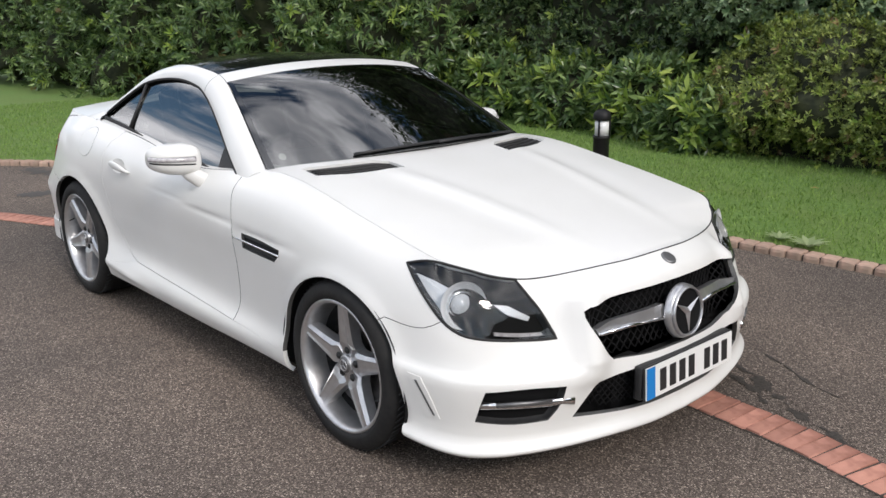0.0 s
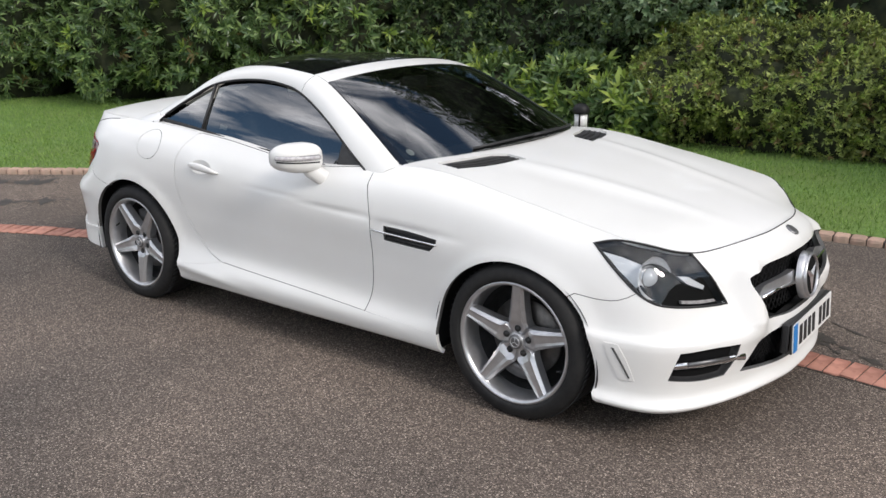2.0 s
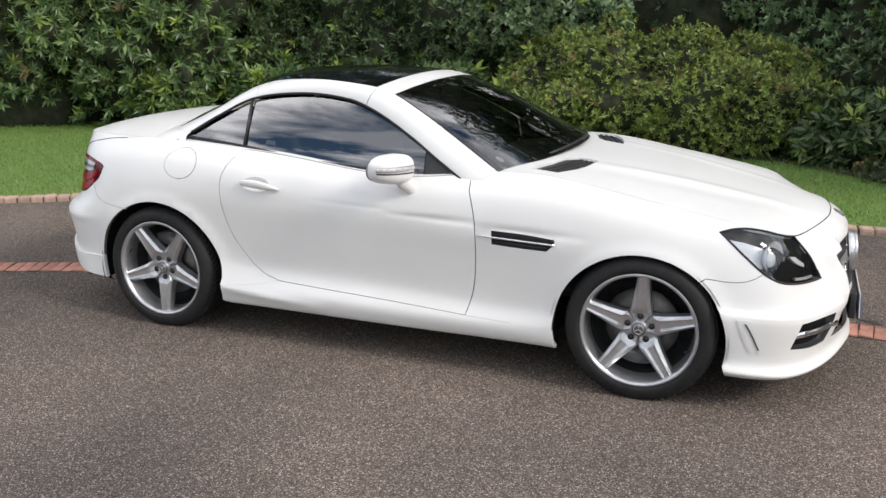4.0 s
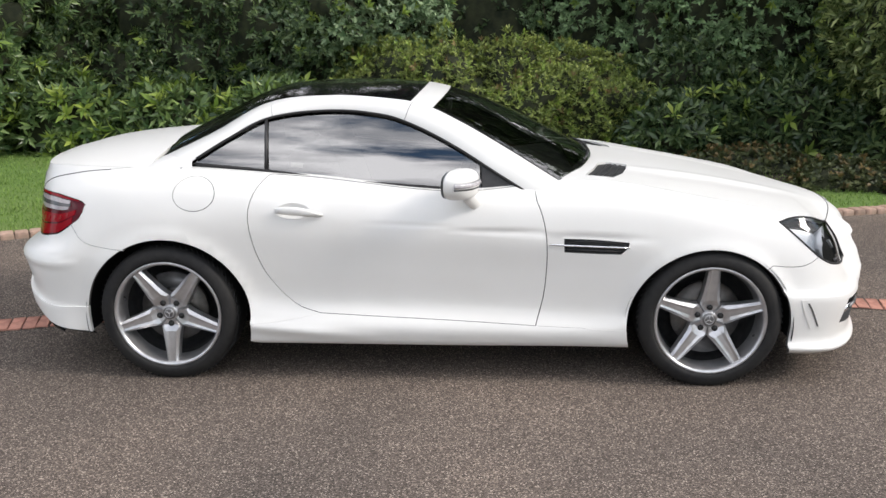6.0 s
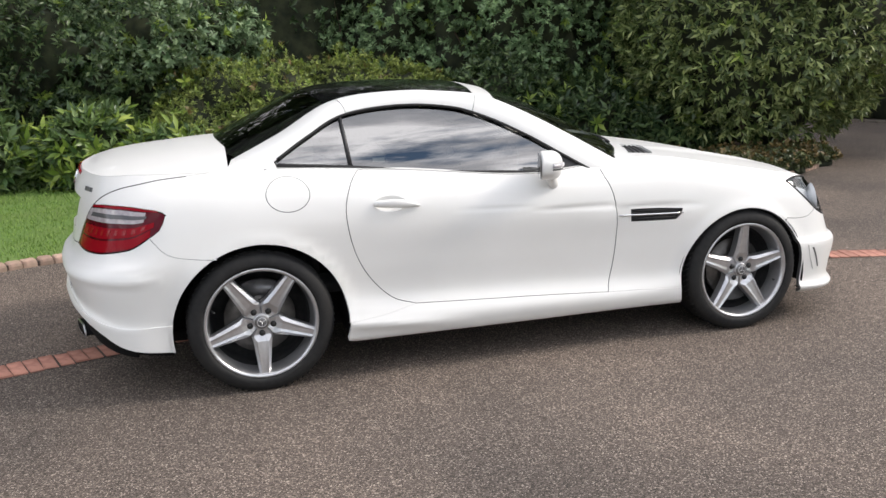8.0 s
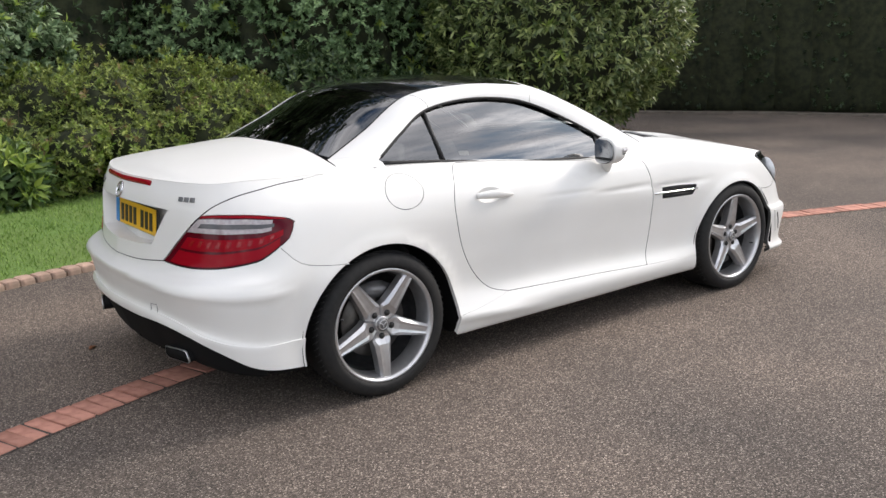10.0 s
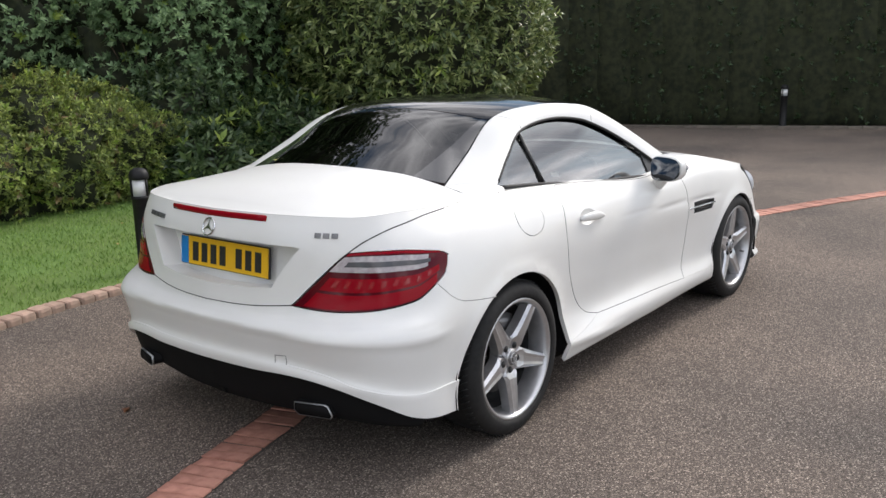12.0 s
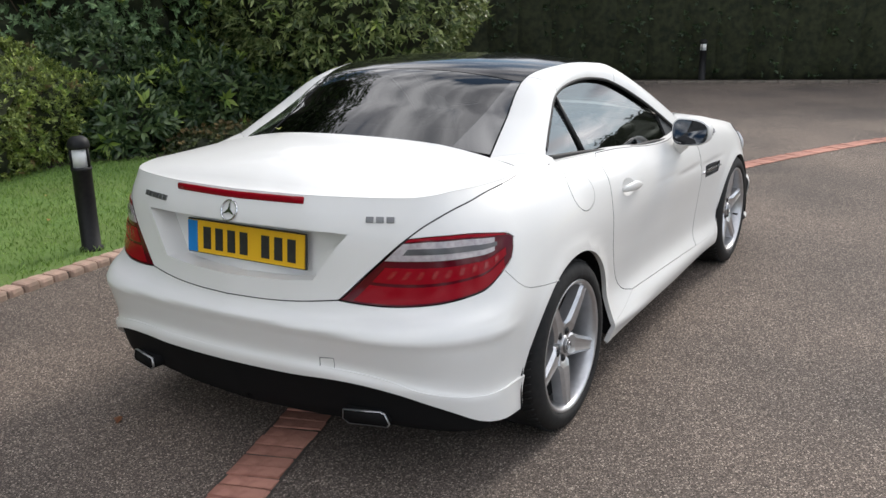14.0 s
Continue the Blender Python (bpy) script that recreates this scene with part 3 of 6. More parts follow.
grille_half = cat(on_nose(GRILLE), on_nose(GRILLE2), on_nose(GRILLE3))
INTAKE = cat(spline([(0.0, 0.385), (0.2, 0.383), (0.415, 0.375)], 0.03), spline([(0.415, 0.375), (0.45, 0.33), (0.49, 0.262)], 0.03), spline([(0.49, 0.262), (0.25, 0.238), (0.0, 0.235)], 0.03))
intake_half = on_nose(INTAKE)
FOG = cat(spline([(0.765, 0.388), (0.65, 0.392), (0.535, 0.382)], 0.03), spline([(0.535, 0.382), (0.545, 0.32), (0.575, 0.268)], 0.02), spline([(0.575, 0.268), (0.68, 0.268), (0.775, 0.282)], 0.03), [(0.772, 0.335)])
fog = on_nose(FOG)
b_low = 0.085
nose_end = on_side([(1.572, 0.20)])[0]
arch_f2 = arch_run(0, -12, a_seam_f)
# the nose has its openings cut from the middle line outwards
bumper_f = cat(intake_half[-1:] * (0, 1), intake_half[::-1][1:-1], [(0.0, intake_half[0, 1])], [(0.0, grille_half[-1, 1])], grille_half[::-1][1:-1], [(0.0, grille_half[0, 1])],
               [(0.0, BH)], [(a, BH) for a in np.linspace(0.03, hood_corner[0], 18)], hl_inner[::-1],
               hl_line[i_seam:][::-1], SEAM_F, arch_f2[::-1], [(nose_end[0], b_low * 0.4)], [(a, b_low * 0.25) for a in np.linspace(nose_end[0] - 0.05, 0.05, 30)], [(0.0, b_low * 0.25)])
part_front = panel("front_bumper", wall, bumper_f, PAINT, CAR, holes=[fog], step=0.028, gap=0.0014, sides=(1, -1), out=MID, keep=0.0, label="white front bumper with body-kit lip", flange=SEAM)
cup = on_side([(-0.625 + 0.072 * math.cos(a), 0.790 + 0.032 * math.sin(a)) for a in np.linspace(0, 2 * math.pi, 28)[:-1]])
for sd in (1, -1):
    panel("fender", wall, fender, PAINT, CAR, holes=[vent_hole], step=0.018, gap=0.001, sides=(sd,), out=MID, flange=SEAM)
    DOOR = panel("door", wall, cat(door_r, sill_d, door_f, top_run(x_df, x_dr)), PAINT, CAR, holes=[cup], step=0.018, gap=0.0026, sides=(sd,), out=MID, flange=GAP)
    DOOR["label"] = "closed white car door"

LIGHT_IN = on_tail([(0.414, 0.64), (0.475, 0.700), (0.545, 0.770), (0.612, 0.837)])
LIGHT_TOP = np.concatenate([on_tail([(0.612, 0.837)]), on_side([(-1.80, 0.842), (-1.70, 0.836), (-1.60, 0.820), (-1.570, 0.802)])])
LIGHT_LOW = np.concatenate([on_side([(-1.575, 0.80), (-1.60, 0.745), (-1.67, 0.695), (-1.76, 0.655)]), on_tail([(0.70, 0.636), (0.60, 0.630), (0.50, 0.632), (0.414, 0.64)])])
light_in, light_top, light_low = spline(LIGHT_IN, 0.03), spline(LIGHT_TOP, 0.025), spline(LIGHT_LOW, 0.025)
SEAM_R = on_side(spline([(-1.645, 0.712), (-1.585, 0.645), (-1.50, 0.622), (-1.385, 0.612)], 0.03))
i_sr = int(np.argmin(np.hypot(*(light_low - SEAM_R[0]).T)))
a_seam_r = arch_angle(1, -1.385, 0.61)
boot_side = spline(np.concatenate([light_in[-1:], on_side([(-1.81, 0.882), (-1.74, 0.910), (-1.61, 0.936), (-1.48, 0.949)]), [(s_top(-1.36), BH)]]), 0.025)
sill_r = on_side(spline([(-0.52, 0.322), (-0.62, 0.300), (-0.72, 0.285), (-0.835, 0.275)], 0.04))
quarter = cat(door_r[::-1], [(s_top(x), BH) for x in np.linspace(x_dr, -1.36, 30)], boot_side[::-1], light_top, light_low[: i_sr + 1], SEAM_R, arch_run(1, a_seam_r, 0)[0:-1], sill_r[::-1])
cap_c = (-1.067, 0.858)
fuel = on_side([(cap_c[0] + 0.094 * math.cos(a), cap_c[1] + 0.072 * math.sin(a)) for a in np.linspace(0, 2 * math.pi, 40)[:-1]])
for sd in (1, -1):
    panel("quarter_panel", wall, quarter, PAINT, CAR, holes=[fuel] if sd < 0 else [], step=0.03, gap=0.0006, sides=(sd,), out=MID)
panel("fuel_flap", wall, fuel, PAINT, CAR, step=0.03, gap=0.0022, sides=(-1,), out=MID, flange=SEAM)
mid_r = on_tail([(0.0, 0.618)])[0]
boot_low = spline(np.concatenate([[(PL, mid_r[1])], on_tail([(0.2, 0.620), (0.414, 0.64)])]), 0.03)
boot_low[0, 0] = PL
DIFF = spline(np.concatenate([[(PL, on_tail([(0.0, 0.402)])[0][1])], on_tail([(0.3, 0.400), (0.52, 0.394), (0.62, 0.374), (0.69, 0.345)]), on_side([(-1.865, 0.300), (-1.80, 0.257), (-1.745, 0.238)])]), 0.03)
DIFF[0, 0] = PL
rear_b = cat(boot_low, light_low[::-1][: len(light_low) - i_sr], SEAM_R, arch_run(1, a_seam_r, 190), on_side([(-1.60, 0.220), (-1.70, 0.230)]), DIFF[::-1])
panel("rear_bumper", wall, rear_b, PAINT, CAR, step=0.02, gap=0.001, sides=(1, -1), out=MID, keep=PL, flange=SEAM)
LIP_UP = spline(np.concatenate([[(PL, on_tail([(0.0, 0.436)])[0][1])], on_tail([(0.3, 0.434), (0.50, 0.428), (0.61, 0.408), (0.68, 0.380)]), on_side([(-1.865, 0.350), (-1.80, 0.336), (-1.70, 0.333), (-1.60, 0.337)])]), 0.025)
LIP_UP[0, 0] = PL
lip = cat(LIP_UP, arch_run(1, arch_angle(1, -1.582, 0.338), 190), on_side([(-1.60, 0.220), (-1.70, 0.230)]), DIFF[::-1])
panel("bumper_lip", wall, lip, PAINT, CAR, step=0.022, gap=0.0, depth=0.02, lift=0.008, sides=(1, -1), out=MID, keep=PL, label="raised white lower edge of the rear bumper")
diff_low = [(a, 0.08) for a in np.linspace(DIFF[-1, 0], PL, 20)]
panel("diffuser", wall, cat(DIFF, diff_low), UNDER, CAR, step=0.04, sides=(1, -1), out=MID, keep=PL, lift=-0.012, label="black plastic rear diffuser")
RECESS = np.concatenate([on_tail([(0.0, 0.855), (0.2, 0.852), (0.435, 0.845), (0.39, 0.79), (0.325, 0.70), (0.2, 0.690), (0.0, 0.688)])])
RECESS[0, 0] = RECESS[-1, 0] = PL
boot_face = cat(RECESS, boot_low, light_in, boot_side, [(a, BH) for a in np.linspace(boot_side[-1, 0], PL, 24)])
# sills
sill = cat(arch_run(1, -1, -14), on_side([(-0.83, 0.18)]), [(a, 0.02) for a in np.linspace(on_side([(-0.80, 0.2)])[0][0], on_side([(0.82, 0.2)])[0][0], 20)], arch_run(0, 197, 183), sill_f[::-1], sill_d[::-1], sill_r)
for sd in (1, -1):
    panel("side_skirt", wall, sill, PAINT, CAR, step=0.024, sides=(sd,), out=MID, gap=0.0004)

# bonnet and boot lid
nose_edge = wall(np.array([(a, BH) for a in np.linspace(0, s_top(0.50), 70)]))[:, :2]
cowl = spline([(0.50, nose_edge[-1, 1]), (0.60, 0.60), (0.70, 0.35), (0.735, 0.0)], 0.04)
hood = cat(nose_edge, cowl[1:-1])
hood = np.concatenate([hood, [(0.735, 0.0)], (hood * (1, -1))[::-1][:-1]])
VENT = np.array([(0.665, 0.645), (0.72, 0.50), (0.755, 0.36), (0.80, 0.305), (0.90, 0.30), (0.885, 0.40), (0.845, 0.55), (0.79, 0.655)])
hood_vents = [VENT, VENT[::-1] * (1, -1)]
panel("bonnet", deck, hood, PAINT, CAR, holes=hood_vents, step=0.03, gap=0.0007, sides=(1,), out=MID, label="white bonnet with two long ridges and two vents")
bm = bmesh.new()
tube(bm, [tuple(q) for q in wall(np.array([(a, BH - 0.003) for a in np.linspace(-hood_corner[0], hood_corner[0], 60)]))], 0.0024, 6)
part("bonnet_gap", bm, GAP, CAR, "dark shut line along the front of the bonnet")
tail_edge = wall(np.array([(a, BH) for a in np.linspace(s_top(-1.30), PL, 60)]))[:, :2]
lid = cat([(-1.30, 0.0)], [(-1.29, 0.35)], tail_edge)
lid = np.concatenate([lid, (lid * (1, -1))[::-1][1:-1]])
BOOT = panel("boot_lid", deck, lid, PAINT, CAR, step=0.03, gap=0.0, sides=(1,), out=MID, label="white boot lid with number plate recess")
for sd in (1, -1):
    bm = bmesh.new()
    run = np.concatenate([light_in[-3:], boot_side[1:-5]])
    q, nq = wall(run), normals_of(wall, run)
    nq *= np.where(np.sum(nq * (q - MID), axis=1) < 0, -1, 1)[:, None]
    tube(bm, [(a[0], sd * a[1], a[2]) for a in q - nq * 0.0013], 0.0030, 6)
    part("boot_gap", bm, GAP, BOOT, "dark shut line beside the boot lid")
    bm = bmesh.new()
    tube(bm, [(-1.080, sd * 0.694, 0.977), (-1.112, sd * 0.728, 0.969), (-1.150, sd * 0.757, 0.957)], 0.0032, 6)
    part("pillar_gap", bm, GAP, CAR, "short dark shut line at the foot of the rear pillar")
panel("boot_face", wall, boot_face, PAINT, BOOT, step=0.025, sides=(1, -1), out=MID, keep=PL, depth=0.09)
# the shelf between the sides and the glass, and the foot of the rear pillar
for sd in (1, -1):
    e = wall(np.array([(a, BH) for a in np.linspace(s_top(0.56), s_top(-1.105), 80)]))
    bm = bmesh.new()
    rows = []
    for x, y, z in e:
        k = min(1.0, max(0.0, (x - 0.36) / 0.12))
        yi = (1 - k) * (float(lean(z)) - 0.012) + k * 0.66
        rows.append((bm.verts.new((x, sd * (y - 0.001), z)), bm.verts.new((x, sd * min(yi, y - 0.002), z + 0.004 + 0.008 * k))))
    for a, b in zip(rows, rows[1:]):
        bm.faces.new((a[0], b[0], b[1], a[1]) if sd < 0 else (a[1], b[1], b[0], a[0]))
    part("belt_strip", bm, PAINT, CAR)
    bm = bmesh.new()
    rows = []
    for w in np.linspace(0, 1, 14):
        p = pillar(np.array([(PT, 0.1 * w)]))[0]
        q = wall(np.array([(s_top(-1.095 - 0.215 * w), BH)]))[0]
        m = 0.5 * (p + q) + (0, 0.008, 0.004)
        rows.append([bm.verts.new((a[0], sd * a[1], a[2])) for a in (p, m, q)])
    for a, b in zip(rows, rows[1:]):
        for i in range(2):
            bm.faces.new((a[i], b[i], b[i + 1], a[i + 1]))
    bmesh.ops.recalc_face_normals(bm, faces=bm.faces)
    part("pillar_foot", bm, PAINT, CAR)

# pillars, roof, glass
for sd in (1, -1):
    for t0, t1, nm in ((0.0, PIL_T[3] + 0.06, "windscreen_pillar"), (PIL_T[3] + 0.06, PIL_T[6] - 0.02, "roof_rail"), (PIL_T[6] - 0.02, PT, "rear_pillar")):
        o = np.array([(t, 0) for t in np.linspace(t0, t1, 30)] + [(t1, 0.05)] + [(t, 0.1) for t in np.linspace(t1, t0, 30)] + [(t0, 0.05)])
        panel(nm, pillar, o, PAINT, CAR, step=0.02, gap=0.0012, depth=0.004, sides=(sd,), out=(-0.3, 0, 0.9), flange=GAP if nm == "roof_rail" else None)
    o = np.array([(t, 0.004) for t in np.linspace(0.02, PT - 0.02, 60)] + [(t, 0.096) for t in np.linspace(PT - 0.02, 0.02, 60)])
    panel("pillar_trim", pillar, o, UNDER, CAR, step=0.03, gap=0, depth=0.0, lift=-0.02, sides=(sd,), out=(-0.3, 0, 0.9))


def strip(t0, t1, u=0.55, n=24):
    return np.array([(t0, a) for a in np.linspace(-u, u, n)] + [(t, u) for t in np.linspace(t0, t1, n)[1:-1]] + [(t1, a) for a in np.linspace(u, -u, n)] + [(t, -u) for t in np.linspace(t1, t0, n)[1:-1]])


T_HEAD, T_ROOF, T_BACK = PIL_T[3] - 0.036, PIL_T[3] + 0.072, PIL_T[6] + 0.04
ws = panel("windscreen", canopy, strip(-0.005, T_HEAD), GLASS, CAR, step=0.04, gap=0.003, depth=0.004, out=(-0.3, 0, 0.7), label="tinted windscreen glass")
panel("windscreen_header", canopy, strip(T_HEAD, T_ROOF), PAINT, CAR, step=0.03, depth=0.006, out=(-0.3, 0, 0.7))
panel("roof", canopy, strip(T_ROOF, T_BACK), ROOFGLASS, CAR, step=0.04, out=(-0.3, 0, 0.7), label="black glass roof panel")
rw = panel("rear_window", canopy, strip(T_BACK, PT - 0.01), REARGLASS, CAR, step=0.04, gap=0.003, depth=0.004, out=(-0.3, 0, 0.7), label="dark tinted rear window")
tt = np.linspace(T_BACK + 0.005, PT - 0.015, 20)
for sg in (1, -1):
    o = np.array([(t, sg * (0.515 - 0.10 * k / 19)) for k, t in enumerate(tt)] + [(t, sg * 0.548) for t in tt[::-1]])
    panel("rear_window_border", canopy, o, GLOSSBLACK, rw, step=0.03, gap=0, depth=0.003, lift=0.003, out=(-0.3, 0, 0.7), label="black border of the rear window")
    tw = np.linspace(0.0, T_HEAD - 0.004, 24)
    o = np.array([(t, sg * 0.528) for t in tw] + [(t, sg * 0.5475) for t in tw[::-1]])
    panel("windscreen_border", canopy, o, GLOSSBLACK, ws, step=0.03, gap=0, depth=0.003, lift=0.0025, out=(-0.3, 0, 0.7), label="black border of the windscreen")
for g in (ws, rw):
    g.visible_shadow = False
belt = [(0.20, 0.868), (0.0, 0.884), (-0.4, 0.908), (-0.76, 0.948)]
w_line = np.stack([np.interp(np.linspace(0, PT, 80), np.linspace(0, PT, 80), ctr(PIL_W[:, k], np.linspace(0, PT, 80))) for k in (0, 1)], 1)
w_front = w_line[(w_line[:, 0] < 0.20) & (w_line[:, 0] > -0.775)]
w_back = w_line[(w_line[:, 0] <= -0.775)]
for sd in (1, -1):
    o = cat(spline(belt[::-1], 0.04), w_front, [(-0.78, 1.165)])
    g = panel("side_window", glasshouse, o, SIDEGLASS, CAR, step=0.05, gap=0.004, depth=0.004, lift=-0.012, sides=(sd,), out=(-0.3, 0, 0.9), label="tinted side window glass")
    g.visible_shadow = False
    o = cat([(-0.77, 0.949), (-0.79, 1.160)], w_back, [(-1.10, 0.983)], spline([(-1.09, 0.975), (-0.9, 0.962), (-0.77, 0.949)], 0.04))
    g = panel("quarter_window", glasshouse, o, SIDEGLASS, CAR, step=0.05, gap=0.004, depth=0.004, lift=-0.012, sides=(sd,), out=(-0.3, 0, 0.9), label="small tinted rear quarter window")
    g.visible_shadow = False
    o = cat([(0.20, 0.868), (0.43, 0.846)], w_line[(w_line[:, 0] < 0.42) & (w_line[:, 0] >= 0.19)])
    panel("mirror_sail", glasshouse, o, PLASTIC, CAR, step=0.03, gap=0.003, lift=-0.006, sides=(sd,), out=(-0.3, 0, 0.9), label="black plastic corner triangle behind the pillar")
    panel("window_sticker", glasshouse, np.array([(-0.66, 0.968), (-0.605, 0.964), (-0.605, 0.984), (-0.66, 0.988)]), PAINT, CAR, step=0.03, gap=0, depth=0.0, lift=-0.02, sides=(sd,), out=(-0.3, 0, 0.9), label="small white sticker inside the side window") if sd < 0 else None
    bm = bmesh.new()
    ln = [(x, sd * (lean(z) + 0.001), z) for x, z in w_line[2:-1]]
    tube(bm, ln, 0.007, 6)
    part("window_seal", bm, GAP, CAR)
    bm = bmesh.new()
    ln = [(x, sd * (lean(z) + 0.002), z - 0.002) for x, z in spline([(0.42, 0.848), (0.20, 0.864), (0.0, 0.881), (-0.4, 0.906), (-0.76, 0.946), (-1.09, 0.974)], 0.04)]
    tube(bm, ln, 0.009, 6)
    part("belt_seal", bm, GAP, CAR)
    bm = bmesh.new()
    tube(bm, [(-0.768, sd * (lean(0.947) - 0.004), 0.945), (-0.785, sd * (lean(1.165) - 0.004), 1.168)], 0.008, 6)
    part("window_divider", bm, PLASTIC, CAR)

# dark body behind the panels
shell = []
gs, gb = np.linspace(0, PL, 160), np.linspace(0.02, BH, 26)
P0 = wall(np.stack(np.meshgrid(gs, gb, indexing="ij"), -1).reshape(-1, 2))
N0 = normals_of(wall, np.stack(np.meshgrid(gs, gb, indexing="ij"), -1).reshape(-1, 2))
N0 *= np.where(np.sum(N0 * (P0 - MID), axis=1) < 0, -1, 1)[:, None]
Q0 = P0 - N0 * 0.030
bm = bmesh.new()
for sd in (1, -1):
    vv = [bm.verts.new((q[0], sd * max(q[1], 0.0), q[2])) for q in Q0]
    for i in range(159):
        for j in range(25):
            f = [i * 26 + j, (i + 1) * 26 + j, (i + 1) * 26 + j + 1, i * 26 + j + 1]
            c = P0[f].mean(0)
            if any(math.hypot(c[0] - cx, c[2] - cz) < r + 0.02 for cx, cz, r in ARCHES) and c[1] > 0.5:
                continue
            if c[0] > 1.88 and c[1] < 0.46 and 0.22 < c[2] < 0.66:
                continue
            if c[0] < -1.85 and c[1] < 0.50 and 0.63 < c[2] < 0.89:
                continue
            bm.faces.new([vv[k] for k in f])
bmesh.ops.remove_doubles(bm, verts=bm.verts, dist=0.0005)
part("inner_shell", bm, UNDER, CAR)
bm = bmesh.new()
box(bm, (0.0, 0, 0.19), (3.3, 1.1, 0.05), bevel=0.01)
box(bm, (0.0, 0, 0.19), (1.62, 1.6, 0.05), bevel=0.01)
box(bm, (1.35, 0, 0.5), (0.9, 1.1, 0.05))
part("floor_pan", bm, UNDER, CAR)
for k, (cx, cz, r) in enumerate(ARCHES):
    for sd in (1, -1):
        bm = bmesh.new()
        R = r + 0.012
        rows = []
        for a in np.linspace(-9, 190, 40):
            x, z = cx + R * math.cos(radians(a)), cz + R * math.sin(radians(a))
            rows.append([bm.verts.new((x, sd * yy, z)) for yy in (0.872, 0.55)] + [bm.verts.new((cx + 0.05 * math.cos(radians(a)), sd * 0.55, cz + 0.05 * math.sin(radians(a))))])
        for a, b in zip(rows, rows[1:]):
            bm.faces.new((a[0], b[0], b[1], a[1]))
            bm.faces.new((a[1], b[1], b[2], a[2]))
        part("wheel_arch_liner", bm, UNDER, CAR)


# ---- the car: wheels ----
def make_wheel():
    """A wheel about its own z axis, the outer face up."""
    bm = bmesh.new()
    lathe(bm, [(0.248, 0.872), (0.247, 0.877), (0.240, 0.879), (0.233, 0.873), (0.229, 0.862), (0.226, 0.842), (0.222, 0.82), (0.219, 0.785)], Matrix(), 72)
    rim = part("wheel", bm, SILVER, None, "five-spoke silver alloy wheel")
    bm = bmesh.new()
    lathe(bm, [(0.219, 0.786), (0.214, 0.76), (0.212, 0.66), (0.06, 0.66)], Matrix(), 72)
    part("barrel", bm, BARREL, rim, "dark inner barrel")
    bm = bmesh.new()
    lathe(bm, [(0.225, 0.650), (0.262, 0.642), (0.296, 0.650), (0.311, 0.668), (0.3155, 0.70), (0.316, 0.76), (0.3155, 0.825), (0.312, 0.855), (0.302, 0.872), (0.285, 0.881), (0.265, 0.884), (0.250, 0.880), (0.246, 0.870)], Matrix(), 72)
    part("tyre", bm, RUBBER, rim, "black low-profile tyre")
    bm = bmesh.new()
    for k in range(72):
        a = 2 * math.pi * (k + 0.5) / 72
        for h in (0.70, 0.835):
            box(bm, (0.316 * math.cos(a), 0.316 * math.sin(a), h), (0.004, 0.004, 0.05), Matrix.Rotation(a, 3, "Z") @ Matrix.Rotation(0.5, 3, "X"))
    tagged(part("tread", bm, GAP, rim), kind="stuff")
    for k in range(5):
        bm = bmesh.new()
        a = 2 * math.pi * k / 5
        rows = []
        for r, w, h in ((0.020, 0.0145, 0.838), (0.040, 0.029, 0.839), (0.060, 0.0435, 0.841), (0.070, 0.0455, 0.846), (0.088, 0.0405, 0.853), (0.13, 0.0345, 0.858), (0.19, 0.0285, 0.863), (0.222, 0.0255, 0.865), (0.240, 0.0265, 0.866)):
            f = 0.62 if r > 0.08 else 0.8
            rows.append([bm.verts.new(Matrix.Rotation(a, 3, "Z") @ Vector((r, y, z))) for y, z in ((-w * 1.05, h - 0.05), (-w, h - 0.011), (-w * f, h), (-w * 0.3, h - 0.003), (w * 0.3, h - 0.003), (w * f, h), (w, h - 0.011), (w * 1.05, h - 0.05))])
        for p, q in zip(rows, rows[1:]):
            for i in range(7):
                bm.faces.new((p[i], q[i], q[i + 1], p[i + 1]))
        bm.faces.new(rows[0][::-1])
        bm.faces.new(rows[-1])
        bmesh.ops.recalc_face_normals(bm, faces=bm.faces)
        part("spoke", bm, SILVER, rim, smooth=False)
        bm = bmesh.new()
        m = Matrix.Translation((0.053 * math.cos(a), 0.053 * math.sin(a), 0))
        lathe(bm, [(0.0, 0.846), (0.0075, 0.846), (0.008, 0.842), (0.0135, 0.8415), (0.0135, 0.83)], m, 12)
        part("wheel_bolt", bm, GAP, rim, "dark recessed wheel bolt")
    bm = bmesh.new()
    lathe(bm, [(0.036, 0.79), (0.0355, 0.846), (0.033, 0.850), (0.030, 0.850)], Matrix(), 40)
    part("hub", bm, SILVER, rim)
    bm = bmesh.new()
    lathe(bm, [(0.0305, 0.846), (0.030, 0.853), (0.026, 0.856), (0.0, 0.857)], Matrix(), 40)
    part("hub_cap", bm, DARKALLOY, rim, "grey hub cap with a raised emblem")
    bm = bmesh.new()
    lathe(bm, [(0.022, 0.8565), (0.0215, 0.8585), (0.019, 0.8585), (0.0185, 0.8565)], Matrix(), 32)
    for k in range(3):
        box(bm, (0.010 * math.cos(k * 2.094), 0.010 * math.sin(k * 2.094), 0.857), (0.020, 0.003, 0.003), Matrix.Rotation(k * 2.094, 3, "Z"))
    part("emblem", bm, SILVER, rim)
    bm = bmesh.new()
    lathe(bm, [(0.06, 0.775), (0.155, 0.775), (0.157, 0.765), (0.155, 0.752), (0.06, 0.752), (0.06, 0.80), (0.0, 0.80)], Matrix(), 60)
    part("brake_disc", bm, DISC, rim)
